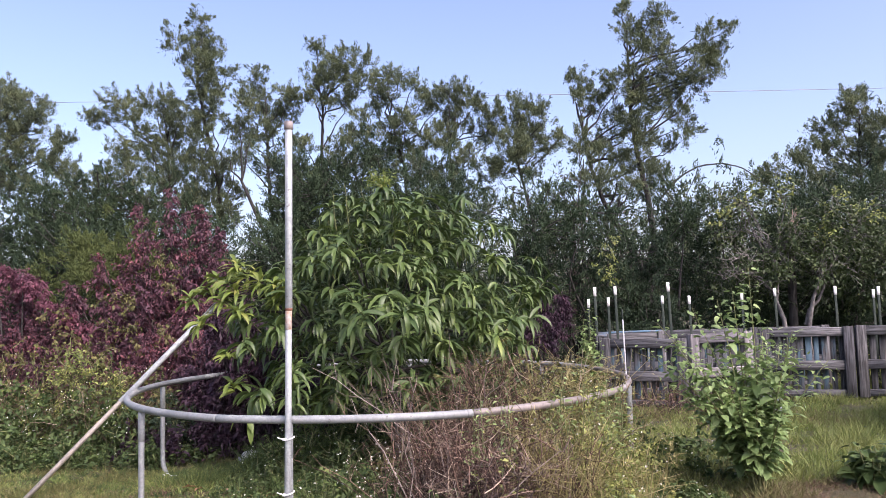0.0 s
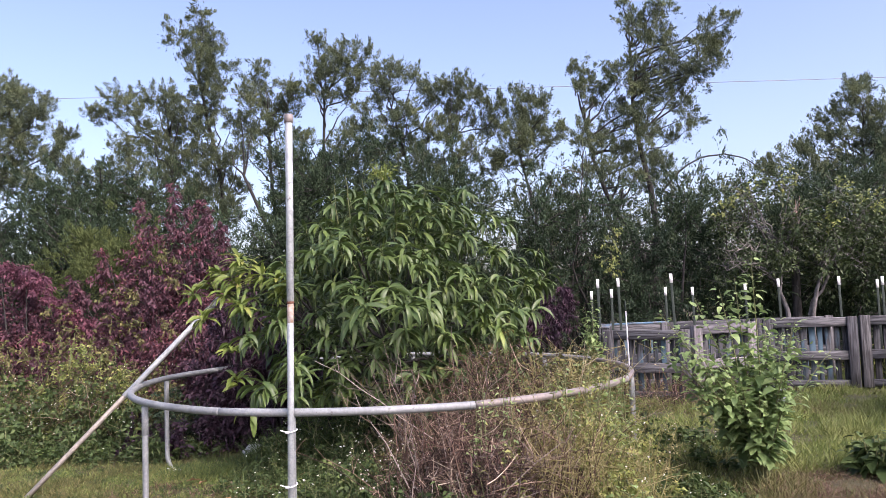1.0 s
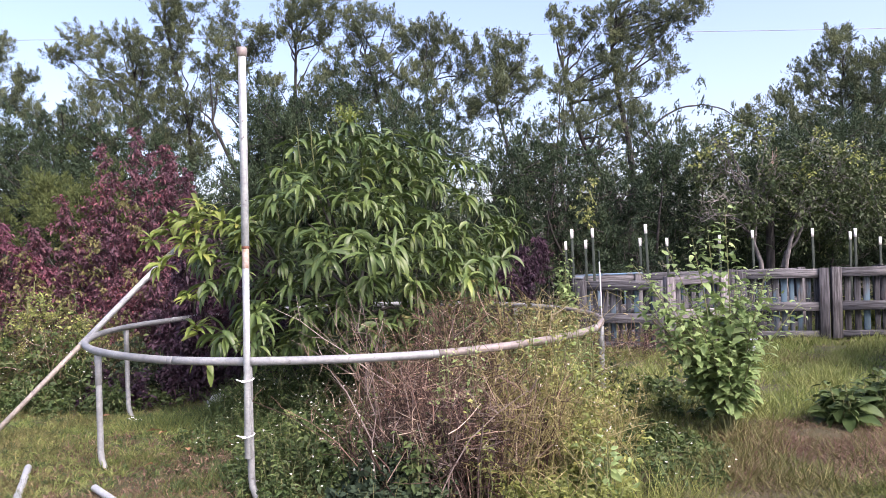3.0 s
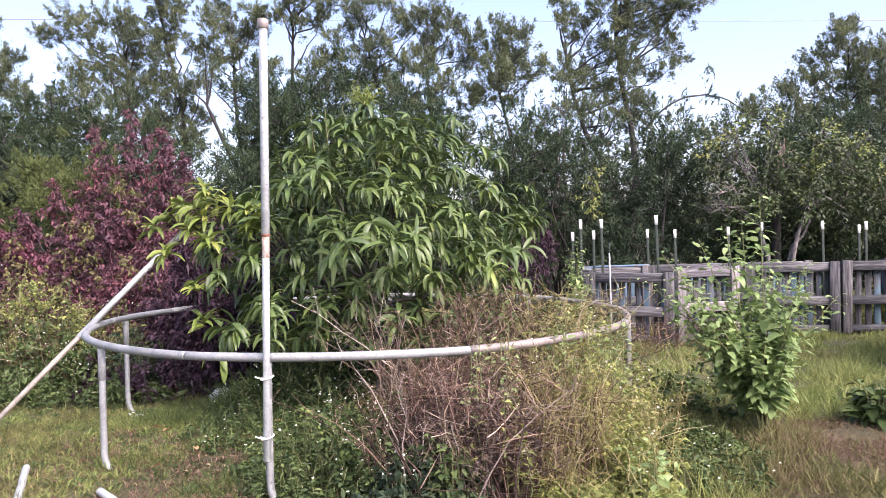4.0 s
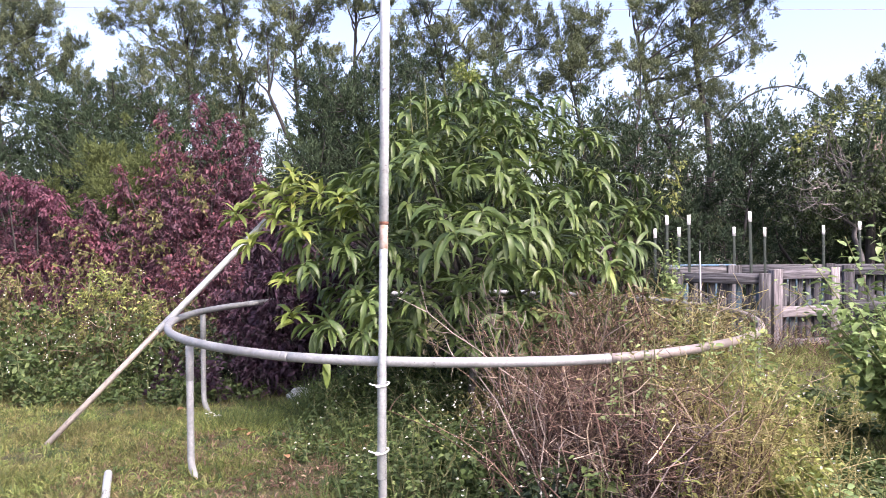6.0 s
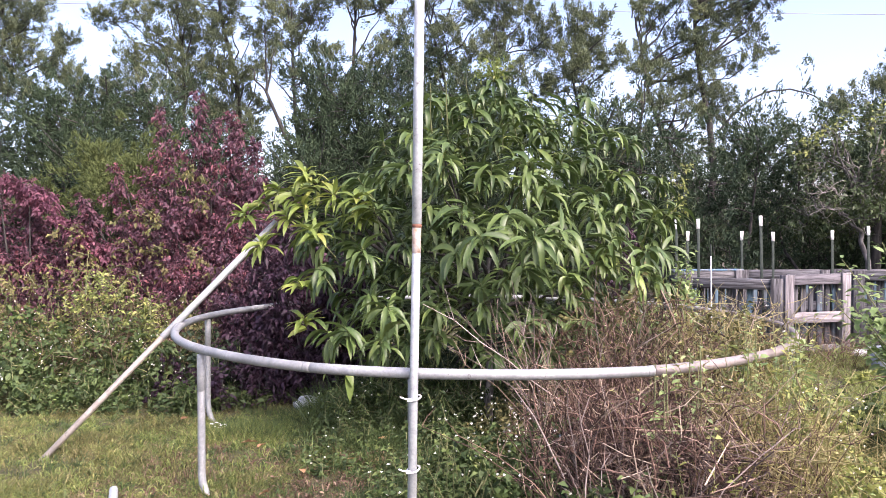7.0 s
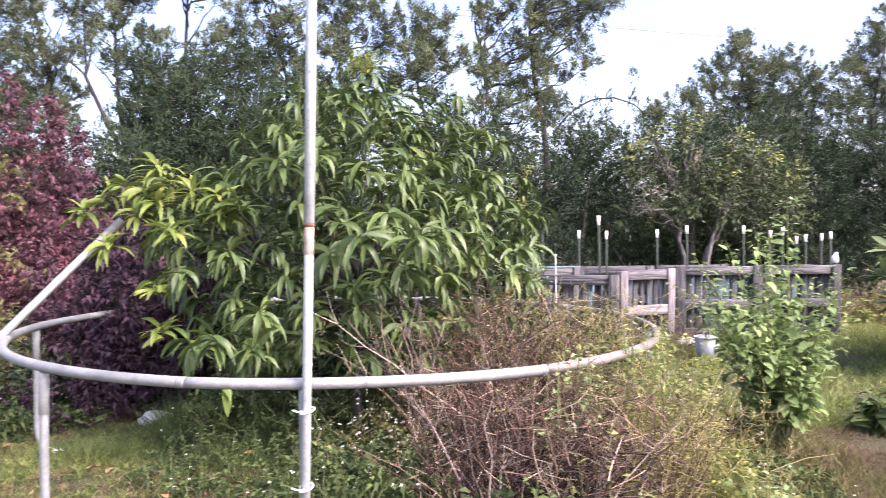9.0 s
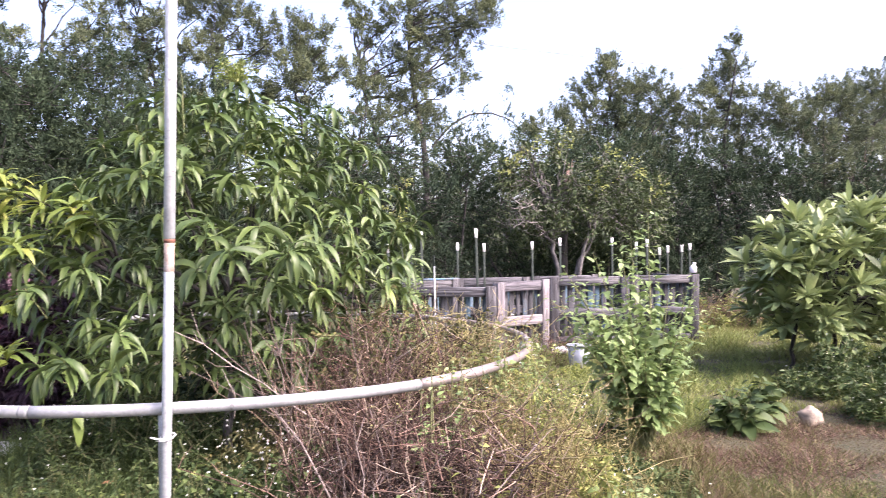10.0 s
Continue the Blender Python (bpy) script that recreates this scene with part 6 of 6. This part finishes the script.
ft = np.repeat(fe, 9, 0) + rng.normal(size=(234, 3)) * 0.016
part("flower_head", joined(fl, slivers(ft, ball(234), 0.028, 0.013, 0.2)), MANGO_NEW, mango, "yellow-green flower head at the top", "stuff")
hang = np.array([(-1.2, 4.72, 0.72), (-1.22, 4.72, 0.74), (-1.28, 4.75, 0.74)])
part("hanging_leaf", arched(hang, unit(np.array([(0.25, -0.3, -1.0), (0.5, -0.2, -0.6), (-0.5, -0.2, -0.7)])), np.array([0.15, 0.11, 0.1]), 0.042, 0.4), MANGO_NEW, mango, "yellow leaves hanging below the ring")


def tall_weed(base, h, stems, leaf, label, name="tall_weed", mat=PLANT, spread=0.35, cut=260, group="tall weeds", shoots=(), dense=40, bare=0.18):
    """An upright bushy weed: several stems with pointed oval leaves, smaller towards the tops."""
    t = thing(name, (*base, 0), label, "plant", group)
    ps, ds, ls = [], [], []
    for i in range(stems):
        a = 2.4 * i
        reach = spread * (0.2 + 0.8 * ((i * 0.37) % 1)) * (0.38 if i < 9 else 1.0)
        hh = h * ((1.0, 0.93, 0.88, 0.82, 0.86, 0.78, 0.74, 0.7, 0.67)[i] if i < 9 else 0.38 + 0.36 * ((i * 0.61) % 1))
        b = np.array([base[0], base[1], 0.0]) + np.array([math.cos(a), math.sin(a), 0]) * 0.04
        e = np.array([base[0] + (reach * math.cos(a) * (0.5 if math.cos(a) > 0 else 1.0) if i else 0.02), base[1] + (reach * math.sin(a) if i else 0.0), hh])
        if i < len(shoots):
            e, hh = np.array(shoots[i]), shoots[i][2]
        path = bent(b, e, 9, 0, 0.012)
        path[1:-1, :2] = b[:2] + (e - b)[:2] * (np.linspace(0, 1, 9)[1:-1, None] ** 1.4)
        part("stem", tubes(path[None], np.linspace(0.009, 0.002, 9)[None], 6), STEM, t)
        k = max(5, int(dense * hh / 1.3))
        s = np.linspace(bare, 0.99, k)
        pp = np.stack([np.interp(s, np.linspace(0, 1, 9), path[:, j]) for j in range(3)], -1)
        an = np.arange(k) * 2.2 + i
        dd = unit(np.stack([np.cos(an), np.sin(an), rng.uniform(-0.1, 0.7, k)], -1) + ball(k) * 0.3)
        ps.append(pp + dd * 0.03)
        ds.append(dd)
        ls.append(leaf * (1.3 - 0.85 * s ** 1.5) * rng.uniform(0.6, 1.2, k))
    ps, ds, ls = np.vstack(ps), np.vstack(ds), np.concatenate(ls)
    ps = np.vstack([ps, ps + rng.normal(size=ps.shape) * 0.05])
    ds = np.vstack([ds, unit(ds + ball(len(ds)) * 0.7)])
    ls = np.concatenate([ls, ls * 0.6])
    pick = np.argsort(ps[:, 1])
    big = pick[:cut]
    v = leaf_variants("leaf", mat, leaf * 0.8, leaf * 0.44, (0.4, 0.7, 1.0, 1.3), 0.12, 0.62, 5)
    leaf_objects(t, v, ps[big], ds[big], 1.0, ls[big] / (leaf * 0.8))
    r = pick[cut:]
    if len(r):
        part("foliage", arched(ps[r], ds[r], ls[r], ls[r] * 0.52, rng.uniform(0.3, 1.3, len(r)), 5, 0.12, 0.62), mat, t, "", "stuff")
    return t


tall_weed((2.25, 5.55), 1.57, 30, 0.12, "tall leafy green weed with pointed leaves, beside the path", spread=0.62, cut=295, dense=50, bare=0.24, shoots=((2.26, 5.55, 1.6), (2.0, 5.5, 1.38), (1.85, 5.6, 1.32), (1.56, 5.5, 1.22), (2.15, 5.6, 1.46), (1.72, 5.35, 1.0), (2.78, 5.5, 0.92), (2.5, 5.4, 0.98), (2.4, 5.7, 1.12), (1.62, 5.5, 0.95), (1.9, 5.3, 0.9), (1.58, 5.4, 0.8), (1.7, 5.6, 1.1), (1.8, 5.3, 0.75), (1.5, 5.55, 1.02), (1.66, 5.45, 0.9)))
tall_weed((1.6, 8.44), 1.27, 14, 0.115, "slender pale green weed in front of the pallets", spread=0.3, cut=90)
tall_weed((3.1, 5.6), 0.3, 10, 0.17, "low broad-leaved green plant at the path's edge", "broadleaf_plant", WEED, 0.45, 100)
tall_weed((3.42, 5.72), 0.32, 10, 0.18, "low broad-leaved green plant beside the stone", "broadleaf_plant", WEED, 0.45, 90)
tall_weed((0.05, 4.1), 0.42, 8, 0.1, "low leafy green weed in front of the brush", "broadleaf_plant", WEED, 0.25, 80)
tall_weed((0.72, 4.74), 0.95, 5, 0.08, "green sprig climbing over the ring", "climbing_weed", PLANT, 0.15, 50)
tall_weed((1.06, 5.05), 0.92, 5, 0.07, "green sprig growing through the ring", "climbing_weed", PLANT, 0.2, 50)
tall_weed((0.36, 4.46), 0.9, 4, 0.06, "thin green sprig standing against the ring", "climbing_weed", PLANT, 0.12, 40)
tall_weed((0.2, 4.42), 0.86, 3, 0.065, "thin leafy sprig crossing the ring", "climbing_weed", PLANT, 0.14, 36)
tall_weed((1.2, 5.3), 0.86, 4, 0.075, "pale green sprig beside the ring's far leg", "climbing_weed", PLANT, 0.16, 40)
tall_weed((1.0, 4.05), 0.36, 5, 0.08, "leafy green weed beside the dry brush", "broadleaf_plant", PLANT, 0.25, 80)

# loquat tree
loq = thing("loquat_tree", (5.9, 7.2, 0), "small loquat tree with stiff long leaves in whorls", "tree")
c = ball(1500)
lt = spaced(np.stack([6.4 + 1.22 * c[:, 0] * (1 + 0.12 * np.sin(c[:, 2] * 9 + c[:, 1] * 5)), 7.2 + 0.8 * c[:, 1], 0.98 + 0.72 * c[:, 2]], -1) + rng.normal(size=(1500, 3)) * 0.09, 0.27)
lt = np.vstack([lt, spaced(np.stack([6.2 + 0.95 * c[:, 0], 7.2 + 0.5 * c[:, 1], 1.0 + 0.5 * c[:, 2]], -1), 0.26)])
lt = lt[lt[:, 2] > 0.34]
lt = np.vstack([lt, [(6.2, 6.9, 1.74), (5.95, 6.8, 1.7), (6.5, 6.8, 1.74), (5.4, 6.9, 1.5), (5.35, 6.7, 0.55), (5.2, 6.8, 0.8), (5.55, 6.7, 0.5), (5.0, 6.9, 1.2)]])
la = unit((lt - np.array([6.0, 7.2, 0.6])) + np.array([0, 0, 0.5]) + ball(len(lt)) * 0.2)
qp, qd = rosettes(lt, la, 16, (0.3, 1.5), 0.1, 0.08)
o = np.argsort(qp[:, 1])
v = leaf_variants("leaf", LOQUAT, 0.26, 0.072, (0.15, 0.4, 0.7), 0.14, 1.1, 5)
leaf_objects(loq, v, qp[o[:280]], qd[o[:280]])
r = o[280:]
part("crown", arched(qp[r], qd[r], rng.uniform(0.2, 0.3, len(r)), rng.uniform(0.06, 0.078, len(r)), rng.uniform(0.1, 0.8, len(r)), 5, 0.14, 1.1), LOQUAT, loq, "", "stuff")
for a, b in (((5.45, 7.3, -0.05), (5.5, 7.2, 0.8)), ((5.88, 7.15, -0.05), (5.95, 7.15, 0.9)), ((6.05, 7.25, -0.05), (6.4, 7.2, 0.9))):
    p = bent(a, b, 6, 0, 0.015)
    part("stem", tubes(p[None], np.linspace(0.024, 0.016, 6)[None], 8), BARK, loq)
ar = np.array([bent((5.95, 7.15, 0.75), w, 5, 0.03, 0.02) for w in lt[::6]])
for p in ar:
    part("limb", tubes(p[None], np.linspace(0.015, 0.005, 5)[None], 5), BARK, loq)


# ---- lawn, straw and litter ----
def lawn(name, x0, x1, y0, y1, n, h, mat, label, keep=None, lay=0.6, wide=0.0055):
    x, y = rng.uniform(x0, x1, n), rng.uniform(y0, y1, n)
    if keep is not None:
        k = keep(x, y)
        x, y = x[k], y[k]
    m = len(x)
    p = np.stack([x, y, ground_height(x, y) - 0.005], -1)
    d = unit(np.stack([rng.normal(0, lay, m), rng.normal(0, lay, m), np.full(m, 0.8)], -1))
    hh = h * rng.uniform(0.5, 1.5, m) * (0.75 + 0.6 * np.sin(x * 5.3 + y) * np.sin(y * 6.1 - x) + 0.4 * np.sin(x * 2.3 + np.sin(y * 1.7) * 2) * np.sin(y * 2.9))
    return solo(name, needles(p, d, np.maximum(hh, 0.02), wide * rng.uniform(0.7, 1.4, m)), mat, (0, 0, 0), label, "grass", kind="stuff")


lawn("lawn_grass", -5.6, 0.3, 3.9, 7.4, 100000, 0.065, GRASS, "mown lawn grass, green with dry tan blades", lay=0.9, wide=0.006)
# the brighter grass colour here includes the light falling on this side
lawn("lawn_grass", 1.8, 9.5, 5.0, 11.5, 65000, 0.13, MEADOW, "longer fresh grass in front of the pallets, coloured brighter for the light there", keep=lambda x, y: (y > 5.7) | (x > 4.2) | (x < 1.8), wide=0.01)
lawn("lawn_grass", -9, 16, 8.0, 13, 22000, 0.12, GRASS, "rough grass running to the thicket", wide=0.013)
lawn("lawn_grass", 1.3, 6.0, 3.2, 5.6, 52000, 0.085, GRASS, "short dark grass round the straw patch", keep=lambda x, y: ((x - 3.9) / 2.0) ** 2 + ((y - 5.0) / 0.75) ** 2 > 1 - 0.35 * np.sin(x * 7) * np.sin(y * 9), lay=0.9, wide=0.006)
lawn("lawn_grass", 1.9, 5.5, 4.1, 5.7, 9000, 0.08, GRASS, "thin grass growing through the straw", wide=0.006)
lawn("lawn_grass", -5.0, 5.0, -1.5, 3.3, 12000, 0.07, GRASS, "mown lawn grass where the walk begins", wide=0.006)
lawn("tall_grass", 1.2, 2.4, 4.3, 7.4, 6000, 0.15, GRASS, "rough olive grass between the ring and the tall weed", lay=0.6, wide=0.006)
lawn("tall_grass", 0.3, 1.6, 3.8, 6.6, 3000, 0.2, YELLOW_WEED, "tall yellow-green grass among the weeds", lay=0.4, wide=0.0045)
lawn("tall_grass", -1.8, 0.1, 4.5, 7.2, 7000, 0.17, WEED, "long dark green grass under the ring", keep=lambda x, y: x + 0.28 * np.sin(y * 4.7) + 0.14 * np.sin(y * 13 + x * 9) > -1.2 - 0.3 * np.sin(x * 40), lay=0.5, wide=0.006)
lawn("tall_grass", -6.0, 0.0, 3.2, 7.4, 9000, 0.1, GRASS, "longer green blades and seed stalks standing in the lawn", keep=lambda x, y: np.sin(x * 3.1 + 2 * np.sin(y * 2.3)) + np.sin(y * 4.1 + x) > 0.3, lay=0.8, wide=0.0045)
lawn("dry_straw", 1.7, 6.1, 3.4, 5.9, 80000, 0.09, STRAW, "reddish-brown dry straw strewn on the path", keep=lambda x, y: (((x - 3.9) / 2.2) ** 2 + ((y - 5.0) / 0.9) ** 2 < 1) | (np.sin(x * 5 + y) * np.sin(y * 6) > 0.55), lay=2.0, wide=0.004)
lawn("dry_straw", -3.5, 0.2, 3.6, 6.0, 14000, 0.06, HAY, "dry tan clippings lying in the lawn", keep=lambda x, y: np.sin(x * 2.7 + 1) + np.sin(y * 3.3) > 0.2, lay=2.0, wide=0.006)
lawn("dry_straw", -2.7, -0.3, 4.1, 6.3, 16000, 0.05, STRAW, "brown clippings and dead blades in the lawn", lay=2.2, wide=0.005)
lawn("dry_straw", -2.3, -0.5, 4.3, 5.9, 16000, 0.06, STRAW, "matted brown dead grass in patches under the ring", keep=lambda x, y: np.sin(x * 4.3 + 1.2 * np.sin(y * 3)) + np.sin(y * 5.2 + 0.7 * x) > 0.35, lay=1.8, wide=0.006)
lawn("tall_grass", -1.75, -0.45, 5.75, 7.3, 9000, 0.2, WEED, "deep green grass standing under the far side of the ring", keep=lambda x, y: ((x + 1.1) / 0.65) ** 2 + ((y - 6.6) / 0.8) ** 2 < 1 + 0.3 * np.sin(x * 9) * np.sin(y * 8), lay=0.6, wide=0.008)
lawn("tall_grass", -2.3, -1.2, 6.05, 6.9, 5000, 0.1, WEED, "fine dark green grass at the foot of the back leg", lay=0.7, wide=0.006)
lawn("tall_grass", -2.5, -1.3, 5.9, 6.8, 3500, 0.09, MEADOW, "fresh green blades at the foot of the back leg", lay=0.7, wide=0.005)
lawn("tall_grass", -1.25, -0.35, 4.6, 6.2, 7000, 0.13, WEED, "dark green grass growing into the lawn", keep=lambda x, y: x + 0.5 * np.sin(y * 4) > -1.0, lay=0.6, wide=0.006)
lawn("lawn_grass", -3.0, -0.3, 4.1, 6.4, 22000, 0.05, GRASS, "thin short lawn round the legs", lay=0.9, wide=0.005)
lawn("dry_straw", -5.5, -1.4, 5.2, 6.8, 13000, 0.06, HAY, "dry tan grass along the lawn's far edge", lay=1.5, wide=0.004)
# clumps of coarser grass standing out of the lawn
def grass_clumps(x0, x1, y0, y1, n, h, mat, label, per=13):
    cx, cy = rng.uniform(x0, x1, n), rng.uniform(y0, y1, n)
    x, y = np.repeat(cx, per) + rng.normal(0, 0.014, n * per), np.repeat(cy, per) + rng.normal(0, 0.014, n * per)
    p = np.stack([x, y, ground_height(x, y) - 0.005], -1)
    d = unit(np.stack([rng.normal(0, 0.55, n * per), rng.normal(0, 0.55, n * per), np.full(n * per, 0.9)], -1))
    size = np.repeat(h * rng.uniform(0.5, 1.3, n), per) * rng.uniform(0.6, 1.2, n * per)
    solo("grass_clump", slivers(p, d, size, 0.0055, 0.35), mat, (0, 0, 0), label, "grass", kind="stuff")


grass_clumps(-5.2, -1.75, 3.9, 6.7, 1200, 0.09, MEADOW, "fresh green clumps standing in the mown lawn")
grass_clumps(-4.6, -0.4, 4.0, 6.6, 1300, 0.08, WEED, "dark green clumps in the lawn")
grass_clumps(-2.6, -0.5, 4.2, 5.9, 500, 0.075, STRAW, "dead brown clumps in the lawn under the ring")
m = 130
at = np.stack([rng.normal(-1.35, 0.42, m), rng.normal(5.1, 0.42, m)], -1)
ang = rng.uniform(0, 6.28, m)
litter = arched(np.stack([at[:, 0], at[:, 1], ground_height(at[:, 0], at[:, 1]) + rng.uniform(0.02, 0.05, m)], -1), unit(np.stack([np.cos(ang), np.sin(ang), rng.uniform(-0.1, 0.4, m)], -1)), rng.uniform(0.015, 0.05, m), rng.uniform(0.008, 0.02, m), 0.7, 3)
solo("leaf_litter", litter, STRAW, (0, 0, 0), "scattered brown dead leaves and bits in the lawn", "leaf litter", kind="stuff")
lawn("dry_straw", 1.9, 4.6, 8.2, 9.3, 6000, 0.09, STRAW, "brown dry weeds at the foot of the pallets", lay=1.2, wide=0.005)
for x, y, s, a in ((-2.0, 5.77, 0.1, 0.3), (-1.87, 5.68, 0.08, 1.2), (-1.5, 5.2, 0.07, 2.2), (-1.3, 5.45, 0.07, 0.4), (-1.1, 5.9, 0.07, 2.9), (-2.6, 6.4, 0.06, 1.0), (-1.62, 4.9, 0.06, 4.0)):
    lv = arched(np.array([[x, y, ground_height(x, y) + 0.06]]), np.array([[math.cos(a) * 0.98, math.sin(a) * 0.98, 0.2]]), s * 1.05, s * 0.5, 0.4, 5, 0.25, 0.7)
    solo("fallen_leaf", lv, DEADLEAF, (x, y, 0), "dry brown curled leaf fallen on the lawn", "leaf", "fallen leaves")
